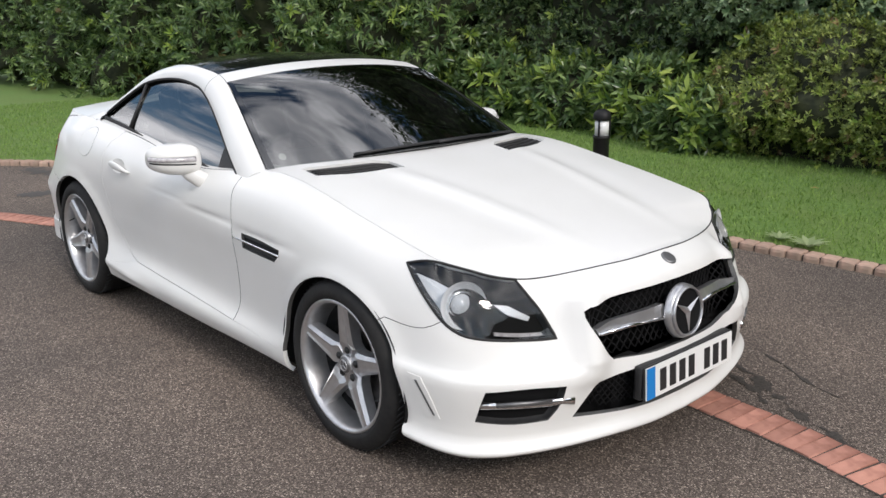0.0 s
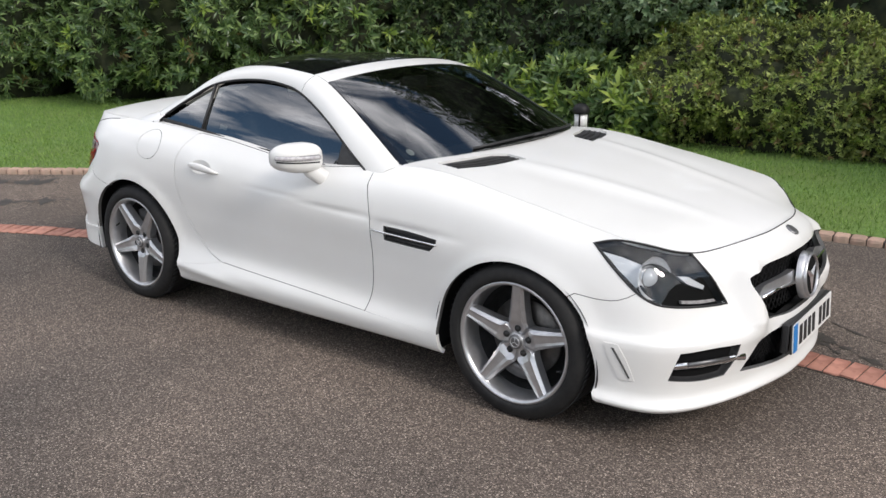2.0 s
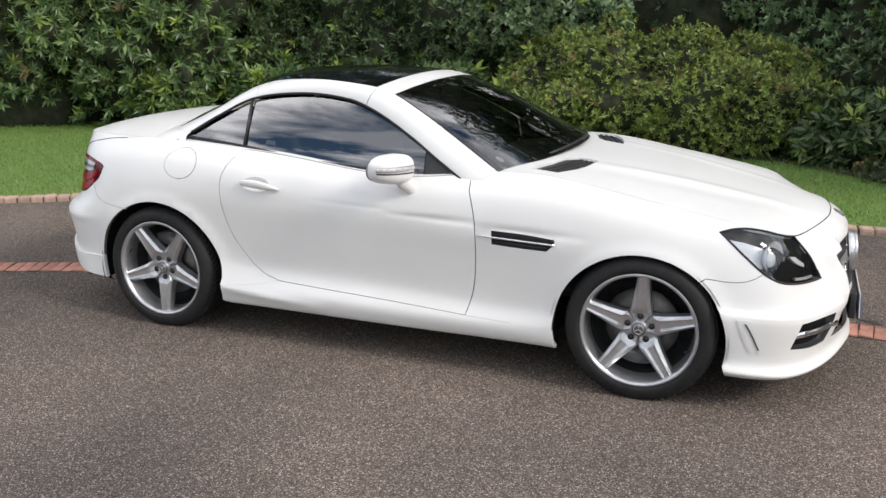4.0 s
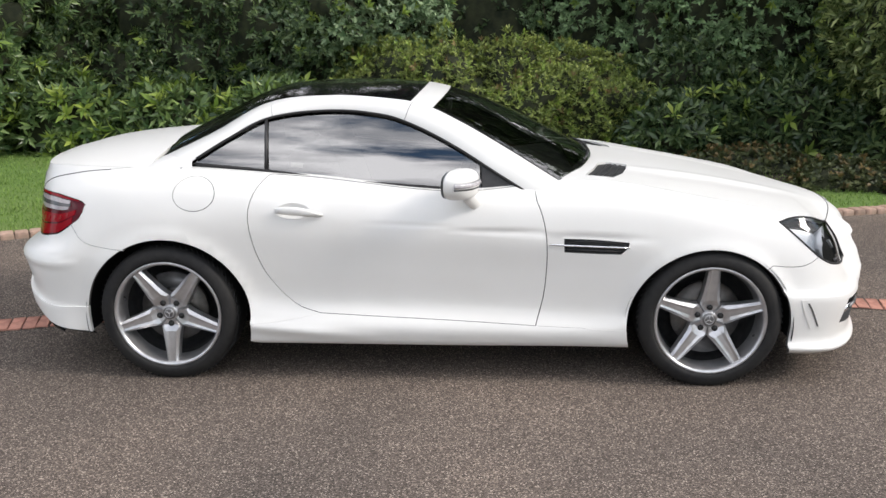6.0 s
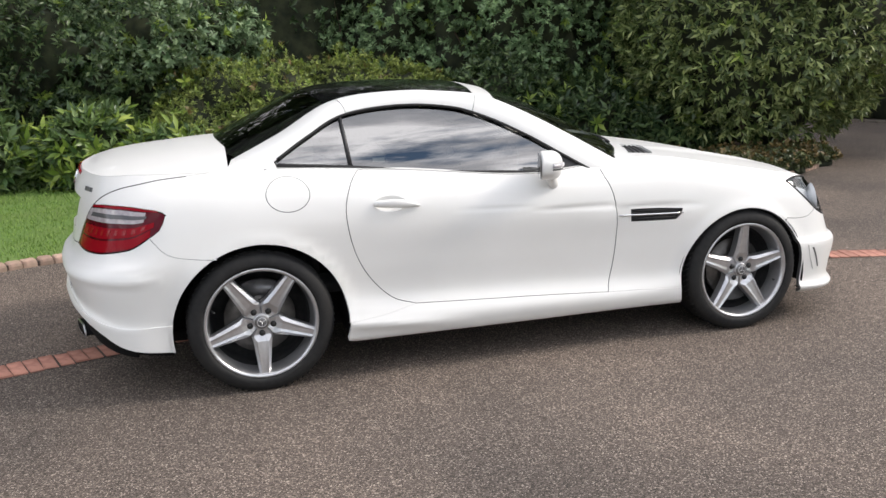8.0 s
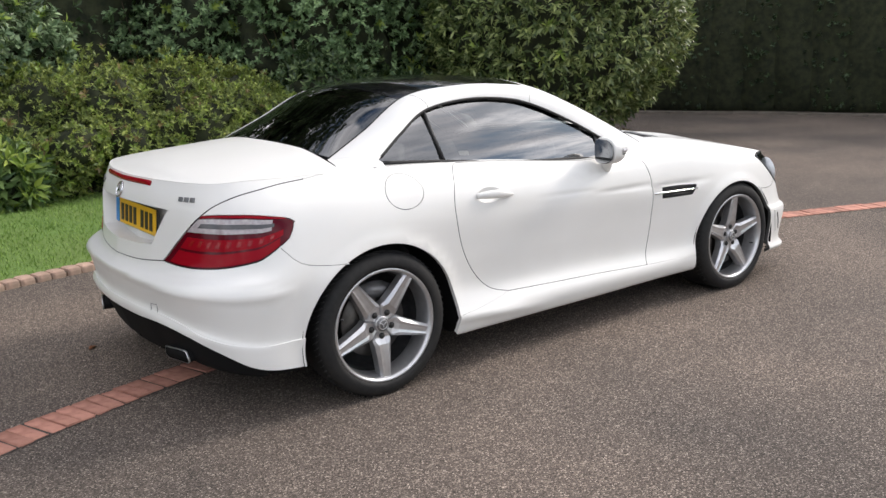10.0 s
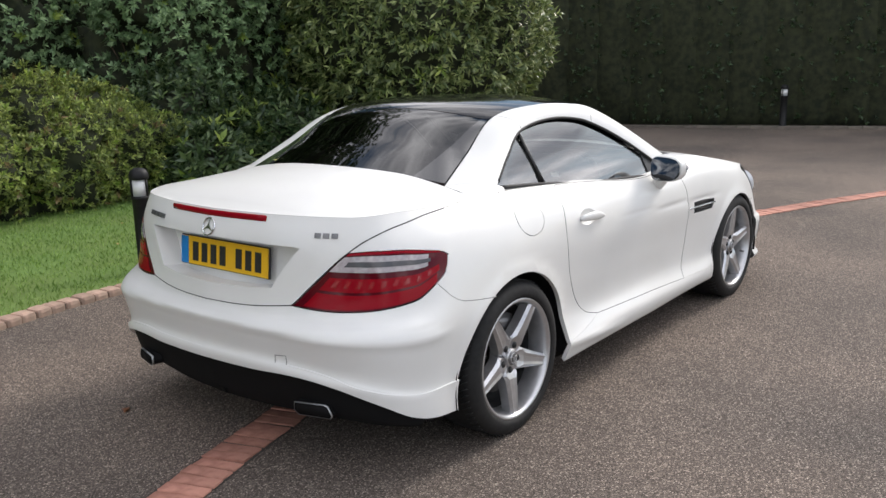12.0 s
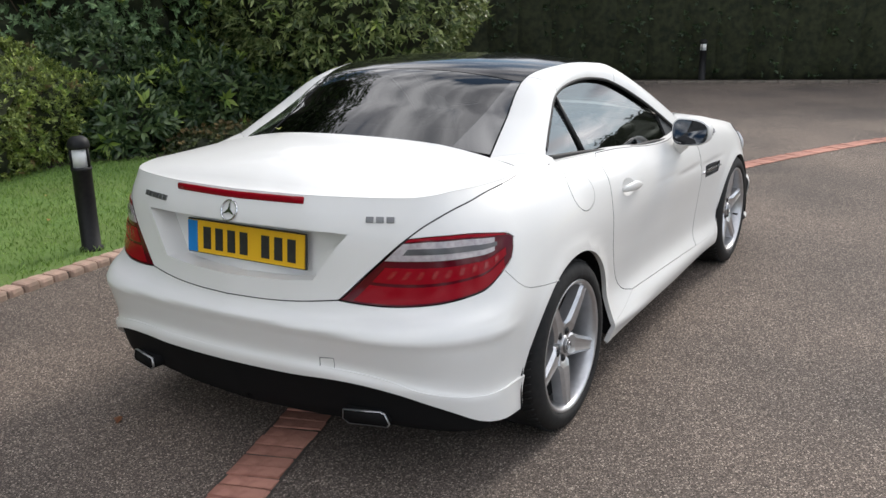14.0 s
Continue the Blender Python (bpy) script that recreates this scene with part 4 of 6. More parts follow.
    bm = bmesh.new()
    arc = [(r * math.cos(t), r * math.sin(t)) for r, ts in ((0.175, np.radians(np.linspace(150, 205, 10))), (0.105, np.radians(np.linspace(205, 150, 10)))) for t in ts]
    prism(bm, arc, 0.74, 0.80, bevel=0.008)
    part("brake_caliper", bm, DARKALLOY, rim, "grey brake caliper")
    bm = bmesh.new()
    tube(bm, [(0.222 * math.cos(4.4), 0.222 * math.sin(4.4), 0.83), (0.205 * math.cos(4.4), 0.205 * math.sin(4.4), 0.862)], 0.004, 6)
    part("valve", bm, PLASTIC, rim)
    return rim


WHEEL = make_wheel()
WHEEL.parent = CAR
right, left = Matrix.Rotation(radians(90), 4, "X"), Matrix.Rotation(radians(-90), 4, "X")
WHEEL.matrix_basis = Matrix.Translation((1.212, 0, 0.310)) @ right @ Matrix.Rotation(radians(88), 4, "Z")
copy_thing(WHEEL, Matrix.Translation((-1.215, -0.012, 0.310)) @ right @ Matrix.Rotation(radians(-90), 4, "Z"))
copy_thing(WHEEL, Matrix.Translation((1.212, 0, 0.310)) @ left @ Matrix.Rotation(radians(40), 4, "Z"))
copy_thing(WHEEL, Matrix.Translation((-1.215, 0.012, 0.310)) @ left @ Matrix.Rotation(radians(10), 4, "Z"))

# ---- the car: lamps ----
LAMPGREY = shader("smoked_lens", (0.085, 0.083, 0.088), 0.15)
REDLENS = shader("red_lens", (0.25, 0.003, 0.010), 0.16, spec=0.12)
REDCELL = shader("bright_red_cell", (0.26, 0.007, 0.010), 0.2)
REDDARK = shader("dark_red_lens", (0.085, 0.002, 0.008), 0.1, spec=0.25)
SILVERLENS = textured("silver_lens", (0.36, 0.34, 0.35), (0.55, 0.53, 0.54), 60, rough=0.15, coat=0.5)
REARCLEAR = textured("clear_rear_lens", (0.34, 0.30, 0.31), (0.46, 0.42, 0.43), 60, rough=0.15, coat=0.5)
REFLECTOR = shader("reflector", (0.80, 0.82, 0.85), 0.25, metal=0.1, coat=0.6)
HOUSING = shader("headlight_housing", (0.085, 0.09, 0.10), 0.18, metal=0.5)
MIRROR = shader("mirror_glass", (0.42, 0.44, 0.46), 0.02, metal=1.0)


def on_wall(s, b, sd, inward=0.0):
    p = np.array([(s, b)])
    q, n = wall(p)[0], normals_of(wall, p)[0]
    n = n if np.dot(n, q - MID) > 0 else -n
    q = q - n * inward
    return Vector((q[0], sd * q[1], q[2])), Vector((n[0], sd * n[1], n[2]))


def sub_outline(o, a0, a1, b0, b1):
    """A patch within the bounds of an outline, by shares of its width and height."""
    lo, hi = o.min(0), o.max(0)
    return np.array([(lo[0] + (hi[0] - lo[0]) * a, lo[1] + (hi[1] - lo[1]) * b) for a, b in ((a0, b0), (a1, b0), (a1, b1), (a0, b1))])


for sd in (1, -1):
    lamp = panel("headlight", wall, HL, CLEAR, CAR, step=0.03, gap=0.003, depth=0.02, sides=(sd,), out=MID, label="headlight with clear lens and dark housing")
    lamp.visible_shadow = False
    bm = bmesh.new()
    rows = []
    c0 = HL.mean(0)
    for k, (f, dpt) in enumerate(((1.0, 0.006), (0.93, 0.03), (0.72, 0.055), (0.3, 0.065), (0.02, 0.066))):
        rows.append([bm.verts.new(on_wall(*(c0 + (q - c0) * f), sd, dpt)[0]) for q in densify(HL, 0.03)])
    for a, b in zip(rows, rows[1:]):
        for i in range(len(a)):
            j = (i + 1) % len(a)
            bm.faces.new((a[i], a[j], b[j], b[i]))
    bmesh.ops.recalc_face_normals(bm, faces=bm.faces)
    part("lamp_housing", bm, HOUSING, lamp, "dark lamp housing")
    pc, pn = on_wall(*find(1.712, 0.648, 0), sd, 0.045)
    fw = (pn + Vector((1.1, 0, -0.1))).normalized()
    m = Matrix.Translation(pc) @ fw.to_track_quat("Z", "Y").to_matrix().to_4x4() @ Matrix.Scale(0.88, 4)
    bm = bmesh.new()
    lathe(bm, [(0.088, 0.034), (0.082, 0.026), (0.062, 0.004), (0.050, -0.01), (0.0, -0.012)], m, 32)
    part("reflector_bowl", bm, REFLECTOR, lamp)
    bm = bmesh.new()
    lathe(bm, [(0.040, -0.01), (0.042, 0.004), (0.036, 0.018), (0.022, 0.029), (0.0, 0.033)], m, 32)
    part("projector_lens", bm, shader("projector_glass", (0.55, 0.57, 0.60), 0.03, coat=1.0), lamp)
    bm = bmesh.new()
    lathe(bm, [(0.050, 0.0), (0.049, 0.012), (0.042, 0.014), (0.041, 0.0)], m, 32)
    part("projector_ring", bm, CHROME, lamp)
    # bright reflectors on both sides of the projector, the row of small lamps along the bottom
    o = on_side([(1.532, 0.724), (1.60, 0.712), (1.675, 0.690), (1.695, 0.625), (1.672, 0.606), (1.60, 0.665)])
    panel("indicator_reflector", wall, o, REFLECTOR, lamp, step=0.03, gap=0, depth=0.01, lift=-0.024, sides=(sd,), out=MID)
    o = on_nose([(0.665, 0.643), (0.62, 0.634), (0.56, 0.590), (0.57, 0.578), (0.635, 0.608)])
    panel("side_reflector", wall, o, REFLECTOR, lamp, step=0.03, gap=0, depth=0.01, lift=-0.020, sides=(sd,), out=MID)
    o = on_nose([(0.69, 0.560), (0.62, 0.548), (0.54, 0.540), (0.535, 0.531), (0.62, 0.537), (0.69, 0.549)])
    panel("running_light", wall, o, SILVERLENS, lamp, step=0.03, gap=0, depth=0.01, lift=-0.014, sides=(sd,), out=MID)
    bm = bmesh.new()
    rim = [on_wall(*q, sd, 0.0)[0] for q in densify(shrink(HL, 0.004), 0.03)]
    tube(bm, rim + rim[:1], 0.0045, 6)
    part("lamp_seal", bm, GAP, lamp)

    # rear lamp
    RL = cat(light_in, light_top, light_low)
    red = panel("rear_light", wall, RL, REDDARK, CAR, step=0.025, gap=0.003, depth=0.03, sides=(sd,), out=MID, label="red rear light cluster with a clear band")

    def band_patch(f0, f1, g0, g1, n=14):
        lo = light_low[::-1]
        def at(g, f):
            a = np.array([np.interp(g, np.linspace(0, 1, len(lo)), lo[:, c]) for c in (0, 1)])
            b = np.array([np.interp(g, np.linspace(0, 1, len(light_top)), light_top[:, c]) for c in (0, 1)])
            return a + (b - a) * f
        gs_ = np.linspace(g0, g1, n)
        return np.array([at(q, f0) for q in gs_] + [at(q, f1) for q in gs_[::-1]])

    for f0, f1, g0, g1, mt, nm in ((0.63, 0.90, 0.02, 0.78, REARCLEAR, "reversing_light"), (0.05, 0.30, 0.06, 0.86, REDLENS, "brake_light"), (0.34, 0.54, 0.06, 0.88, REDLENS, "tail_light"), (0.93, 0.985, 0.02, 0.9, REDLENS, "upper_reflector")):
        panel(nm, wall, band_patch(f0, f1, g0, g1), mt, red, step=0.03, gap=0.0, depth=0.004, lift=0.003, sides=(sd,), out=MID)
    panel("dark_strip", wall, band_patch(0.715, 0.80, 0.10, 0.80), LAMPGREY, red, step=0.03, gap=0.0, depth=0.002, lift=0.0045, sides=(sd,), out=MID)
    for g in np.linspace(0.12, 0.78, 9):
        for f0 in (0.40,):
            panel("lamp_cell", wall, band_patch(f0, f0 + 0.10, g, g + 0.03, 2), REDCELL, red, step=0.03, gap=0.0, depth=0.002, lift=0.0045, sides=(sd,), out=MID)

# ---- the car: nose ----
bm = bmesh.new()
for y0, y1, z0, z1, xx in ((-0.40, 0.40, 0.40, 0.655, 1.87), (-0.46, 0.46, 0.21, 0.40, 1.90)):
    box(bm, (xx, 0, (z0 + z1) / 2), (0.02, y1 - y0, z1 - z0))
box(bm, (1.90, 0, 0.30), (0.16, 0.60, 0.20))
box(bm, (1.88, 0, 0.30), (0.13, 0.84, 0.20))
box(bm, (1.92, 0, 0.30), (0.17, 0.36, 0.20))
box(bm, (1.87, 0, 0.53), (0.13, 0.46, 0.22))
part("grille_backing", bm, UNDER, CAR)


def lattice(name, half, inset, pitch, slope, r, label):
    """Crossed bars that follow the nose, clipped to an opening."""
    full = np.concatenate([half, (half * (-1, 1))[::-1]])
    lo, hi = full.min(0), full.max(0)
    bm = bmesh.new()
    for sg in (1, -1):
        for c in np.arange(lo[0] - 1.0, hi[0] + 1.0, pitch):
            run = []
            for b in np.linspace(lo[1], hi[1], 12):
                q = np.array([(c + sg * slope * (b - lo[1]), b)])
                if inside(full, q)[0]:
                    w, n = wall(q)[0], normals_of(wall, q)[0]
                    n = n if n[0] > 0 else -n
                    run.append(tuple(w - n * inset))
            if len(run) > 1:
                tube(bm, run, r, 4)
    return part(name, bm, UNDER, CAR, label)


lattice("grille_mesh", grille_half, 0.045, 0.034, 0.8, 0.0035, "black lattice of the radiator grille")
lattice("intake_mesh", intake_half, 0.04, 0.028, 0.9, 0.0032, "black lattice of the lower air intake")
for sd in (1, -1):
    o = on_nose(cat(spline([(0.085, 0.566), (0.25, 0.560), (0.415, 0.549)], 0.03), spline([(0.402, 0.527), (0.25, 0.522), (0.085, 0.513)], 0.03)))
    bar = panel("grille_bar", wall, o, SILVER, CAR, step=0.03, gap=0, depth=0.03, lift=-0.010, sides=(sd,), out=MID, label="broad silver bar across the grille")
    bm = bmesh.new()
    tube(bm, [on_wall(*find(y, z, 1), sd, 0.008)[0] for y, z in ((0.09, 0.516), (0.25, 0.525), (0.40, 0.531))], 0.007, 8)
    part("chrome_edge", bm, CHROME, bar, "chrome lower edge")
STAR_M = Matrix.Scale(1.0, 4) @ Matrix.Translation((2.052, 0, 0.527)) @ Matrix.Scale(0.86, 4) @ Matrix.Rotation(radians(83), 4, "Y") @ Matrix.Rotation(radians(180), 4, "Z")
bm = bmesh.new()
lathe(bm, [(0.100, -0.03), (0.102, 0.0), (0.100, 0.008), (0.096, 0.010), (0.093, 0.008), (0.092, -0.002)], STAR_M, 56)
lathe(bm, [(0.112, -0.035), (0.109, -0.012), (0.102, -0.006)], STAR_M, 56)
emb = part("emblem_ring", bm, SILVER, CAR, "chrome ring emblem with three arms")
bm = bmesh.new()
lathe(bm, [(0.0925, -0.003), (0.0, -0.003)], STAR_M, 40)
part("emblem_plate", bm, UNDER, emb)
for k in range(3):
    bm = bmesh.new()
    a = k * 2 * math.pi / 3
    mm = STAR_M @ Matrix.Rotation(a + math.pi, 4, "Z")
    v = [bm.verts.new(mm @ Vector(p)) for p in ((0, -0.016, 0.0), (0, 0.016, 0.0), (0.091, 0.0, 0.003), (0.0, 0.0, 0.013), (-0.01, 0, 0.0))]
    bm.faces.new((v[0], v[2], v[3]))
    bm.faces.new((v[2], v[1], v[3]))
    bm.faces.new((v[1], v[4], v[3]))
    bm.faces.new((v[4], v[0], v[3]))
    bmesh.ops.recalc_face_normals(bm, faces=bm.faces)
    part("emblem_arm", bm, SILVER, emb, smooth=False)
p, nrm = on_wall(*find(0.0, 0.700, 1), 1)
bm = bmesh.new()
lathe(bm, [(0.0, 0.004), (0.022, 0.004), (0.027, 0.003), (0.029, -0.002)], Matrix.Translation(p) @ nrm.to_track_quat("Z", "Y").to_matrix().to_4x4(), 28)
part("bonnet_badge", bm, DARKALLOY, CAR, "small round grey badge")
for sd in (1, -1):
    bm = bmesh.new()
    rows = []
    for f, dpt in ((1.0, 0.004), (0.95, 0.05), (0.02, 0.05)):
        c0 = fog.mean(0)
        rows.append([bm.verts.new(on_wall(*(c0 + (q - c0) * f), sd, dpt)[0]) for q in densify(fog, 0.03)])
    for a, b in zip(rows, rows[1:]):
        for i in range(len(a)):
            bm.faces.new((a[i], a[(i + 1) % len(a)], b[(i + 1) % len(a)], b[i]))
    bmesh.ops.recalc_face_normals(bm, faces=bm.faces)
    duct = part("side_intake", bm, PLASTIC, CAR, "black side air intake with chrome fin")
    bm = bmesh.new()
    tube(bm, [on_wall(*find(y, z, 1), sd, 0.010)[0] for y, z in ((0.772, 0.335), (0.68, 0.333), (0.58, 0.327), (0.535, 0.327))] + [on_wall(*find(0.50, 0.328, 1), sd, -0.004)[0]], 0.014, 10, 0.8)
    part("chrome_fin", bm, CHROME, duct, "chrome fin")
    bm = bmesh.new()
    tube(bm, [on_wall(*find(y, z, 1), sd, 0.002)[0] for y, z in ((0.735, 0.341), (0.65, 0.340), (0.575, 0.336))], 0.009, 8, 0.8)
    part("daytime_light", bm, DARKALLOY, duct)
    # slot low on the corner of the bumper, in a raised frame
    o = on_side(cat(spline([(1.596, 0.412), (1.648, 0.410)], 0.02), spline([(1.648, 0.410), (1.678, 0.355), (1.704, 0.275)], 0.02), spline([(1.704, 0.275), (1.655, 0.272)], 0.02), spline([(1.655, 0.272), (1.618, 0.345), (1.596, 0.412)], 0.02)))
    panel("corner_frame", wall, o, PAINT, CAR, step=0.02, gap=0, depth=0.004, lift=0.003, sides=(sd,), out=MID)
    o = on_side(cat(spline([(1.634, 0.396), (1.660, 0.350), (1.690, 0.284)], 0.02), spline([(1.683, 0.284), (1.652, 0.350), (1.625, 0.396)], 0.02)))
    panel("corner_slot", wall, o, SEAM, CAR, step=0.03, gap=0, depth=0.002, lift=0.005, sides=(sd,), out=MID, label="narrow dark slot")


def plate(m, face, label):
    """A number plate with a blue band; its characters are plain bars."""
    bm = bmesh.new()
    box(bm, (0, 0, 0), (0.53, 0.12, 0.008), bevel=0.003)
    bmesh.ops.transform(bm, matrix=m, verts=bm.verts)
    pl = part("number_plate", bm, PLASTIC, CAR, label, smooth=False)
    for c, s, mt, nm in (((0, 0, 0.006), (0.52, 0.111, 0.005), face, "plate_face"), ((-0.236, 0, 0.0095), (0.044, 0.109, 0.003), PLATEBLUE, "blue_band")):
        bm = bmesh.new()
        box(bm, c, s)
        bmesh.ops.transform(bm, matrix=m, verts=bm.verts)
        part(nm, bm, mt, pl, smooth=False)
    for k in range(7):
        bm = bmesh.new()
        x = -0.168 + k * 0.056 + (0.040 if k > 3 else 0)
        box(bm, (x, -0.002, 0.0095), (0.034, 0.076, 0.003))
        bmesh.ops.transform(bm, matrix=m, verts=bm.verts)
        part("bar", bm, PLASTIC, pl, smooth=False)
    return pl


PLATEBLUE = shader("plate_blue", (0.01, 0.20, 0.55), 0.35)
PLATEWHITE = shader("plate_white", (0.78, 0.78, 0.76), 0.3)
PLATEYELLOW = shader("plate_yellow", (0.80, 0.46, 0.02), 0.3)
bm = bmesh.new()
box(bm, (2.050, 0, 0.337), (0.03, 0.535, 0.118), bevel=0.006)
part("plate_holder", bm, PLASTIC, CAR)
plate(Matrix.Translation((2.073, 0, 0.338)) @ Matrix.Rotation(radians(90), 4, "Z") @ Matrix.Rotation(radians(86), 4, "X"), PLATEWHITE, "white front number plate with dark bars")
plate(Matrix.Translation((-1.921, 0, 0.766)) @ Matrix.Rotation(radians(-90), 4, "Z") @ Matrix.Rotation(radians(84), 4, "X"), PLATEYELLOW, "yellow rear number plate with dark bars")

# ---- the car: flanks ----
for sd in (1, -1):
    panel("vent_backing", wall, shrink(vent_hole, -0.004), PLASTIC, CAR, step=0.03, gap=0, depth=0.002, lift=-0.016, sides=(sd,), out=MID, label="black side vent")
    for zz in (0.662, 0.640, 0.622):
        bm = bmesh.new()
        tube(bm, [on_wall(*q, sd, 0.010)[0] for q in on_side([(0.575, zz + 0.004), (0.70, zz + 0.001), (0.825 - (0.66 - zz) * 0.4, zz - 0.003)])], 0.006, 6)
        part("vent_slat", bm, PLASTIC, CAR)
    bm = bmesh.new()
    tube(bm, [on_wall(*q, sd, -0.003)[0] for q in on_side(spline([(0.497, 0.651), (0.60, 0.647), (0.72, 0.643), (0.845, 0.640)], 0.04))], 0.0045, 8)
    part("vent_trim", bm, CHROME, CAR, "thin chrome strip through the side vent")
    # handle
    bm = bmesh.new()
    rows = []
    c0 = cup.mean(0)
    for f, dpt in ((1.07, -0.0006), (0.92, 0.004), (0.7, 0.011), (0.3, 0.015), (0.02, 0.016)):
        rows.append([bm.verts.new(on_wall(*(c0 + (q - c0) * f), sd, dpt)[0]) for q in cup])
    for a, b in zip(rows, rows[1:]):
        for i in range(len(a)):
            bm.faces.new((a[i], a[(i + 1) % len(a)], b[(i + 1) % len(a)], b[i]))
    bmesh.ops.recalc_face_normals(bm, faces=bm.faces)
    part("handle_cup", bm, PAINT, CAR)
    ln = spline([(-0.700, 0.792), (-0.66, 0.791), (-0.60, 0.788), (-0.54, 0.781), (-0.492, 0.774)], 0.02)
    q = on_side(ln)
    bm = bmesh.new()
    rings = []
    for i, (c, (s_, b_)) in enumerate(zip(ln, q)):
        f = i / (len(ln) - 1)
        h = 0.019 * (math.sin(math.pi * min(1, 0.12 + f * 0.88)) ** 0.5 if f < 0.5 else max(0.12, math.sin(math.pi * (0.06 + f * 0.90)) ** 0.8))
        o = 0.030 * math.sin(math.pi * min(1, 0.1 + 0.8 * f)) ** 0.6
        cpt, n_ = on_wall(s_, b_, sd, -o + 0.008)
        rings.append([bm.verts.new(cpt + Vector((0, 0, 1)) * h * math.cos(t) + n_ * 0.010 * math.sin(t)) for t in np.linspace(0, 2 * math.pi, 13)[:-1]])
    for a, b in zip(rings, rings[1:]):
        for i in range(12):
            bm.faces.new((a[i], a[(i + 1) % 12], b[(i + 1) % 12], b[i]))
    bm.faces.new(rings[0])
    bm.faces.new(rings[-1])
    bmesh.ops.recalc_face_normals(bm, faces=bm.faces)
    part("door_handle", bm, PAINT, CAR, "white door handle")
    # door mirror
    def mirror_at(v, grow=1.0):
        """Shell of the mirror: a unit ball drawn into a swept, flat-backed housing."""
        x, y, z = v[0] * grow, v[1] * grow, v[2] * grow
        sx = abs(x) ** 0.85 * 0.066 if x > 0 else -(abs(x) ** 0.22) * 0.046
        yy = 0.100 * abs(y) ** 0.72 * (1 if y > 0 else -1)
        zz = 0.065 * abs(z) ** 0.68 * (1 if z > 0 else -1) * (1 - 0.16 * y)
        return Vector((0.112 + sx - 0.34 * yy, sd * (0.918 + yy), 0.920 + zz + 0.04 * yy))
    bm = bmesh.new()
    bmesh.ops.create_uvsphere(bm, u_segments=36, v_segments=22, radius=1.0)
    for v in bm.verts:
        v.co = mirror_at(tuple(v.co))
    bmesh.ops.recalc_face_normals(bm, faces=bm.faces)
    mir = part("door_mirror", bm, PAINT, CAR, "white door mirror with indicator strip")
    bm = bmesh.new()
    tube(bm, [(0.185, sd * 0.80, 0.812), (0.172, sd * 0.835, 0.832), (0.148, sd * 0.868, 0.862), (0.134, sd * 0.885, 0.892)], 0.036, 12, 0.7)
    part("mirror_arm", bm, PAINT, mir)
    bm = bmesh.new()
    ring = []
    for f, dx in ((0.90, -0.0485), (0.86, -0.0475)):
        row = []
        for t in np.linspace(0, 2 * math.pi, 41)[:-1]:
            c, q = math.cos(t), math.sin(t)
            yy = 0.100 * f * abs(c) ** 0.62 * (1 if c > 0 else -1)
            zz = 0.065 * f * abs(q) ** 0.62 * (1 if q > 0 else -1) * (1 - 0.16 * c)
            row.append(bm.verts.new((0.112 + dx - 0.34 * yy, sd * (0.918 + yy), 0.920 + zz + 0.04 * yy)))
        ring.append(row)
    for i in range(40):
        bm.faces.new((ring[0][i], ring[0][(i + 1) % 40], ring[1][(i + 1) % 40], ring[1][i]))
    bm.faces.new(ring[1])
    bmesh.ops.recalc_face_normals(bm, faces=bm.faces)
    part("mirror_glass", bm, MIRROR, mir, "dark mirror glass")
    for zc, grow, rad, mt, nm, lb in ((0.03, 1.01, 0.0105, SILVERLENS, "indicator_strip", "clear indicator strip"), (-0.10, 1.0, 0.0035, GAP, "mirror_joint", ""), (0.12, 1.0, 0.003, DARKALLOY, "strip_edge", "")):
        bm = bmesh.new()
        tube(bm, [tuple(mirror_at((math.cos(t) * 0.98, math.sin(t) * 0.98, zc), grow)) for t in np.radians(np.linspace(-30, 84, 22))], rad, 8)
        part(nm, bm, mt, mir, lb)

# bonnet vents, cowl and wipers
for sg in (1, -1):
    v = VENT * (1, sg)
    panel("bonnet_vent", deck, v if sg > 0 else v[::-1], PLASTIC, CAR, step=0.03, gap=0.002, depth=0.002, lift=-0.010, out=MID, label="black bonnet vent with slats")
    for f in (0.28, 0.5, 0.72):
        bm = bmesh.new()
        bck = np.array([np.interp(np.linspace(0.06, 0.94, 8), np.linspace(0, 1, 4), v[:4, c]) for c in (0, 1)]).T
        frn = np.array([np.interp(np.linspace(0.06, 0.94, 8), np.linspace(0, 1, 4), v[[7, 6, 5, 4], c]) for c in (0, 1)]).T
        tube(bm, [tuple(q - (0, 0, 0.009)) for q in deck(bck + (frn - bck) * f)], 0.0055, 6)
        part("vent_slat", bm, GAP, CAR)
bm = bmesh.new()
rows = []
for u in np.linspace(-0.55, 0.55, 24):
    a = canopy(np.array([(0.03, u)]))[0]
    y = a[1]
    xh = float(np.interp(abs(y), cowl[::-1, 1], cowl[::-1, 0]))
    h = deck(np.array([(xh + 0.02, y)]))[0]
    rows.append([bm.verts.new(tuple(a - (0, 0, 0.008))), bm.verts.new(tuple(0.5 * (a + h) - (0, 0, 0.012))), bm.verts.new(tuple(h - (0, 0, 0.012)))])
for a, b in zip(rows, rows[1:]):
    for i in range(2):
        bm.faces.new((a[i], a[i + 1], b[i + 1], b[i]))
bmesh.ops.recalc_face_normals(bm, faces=bm.faces)
part("cowl", bm, PLASTIC, CAR, "black plastic cowl below the windscreen")
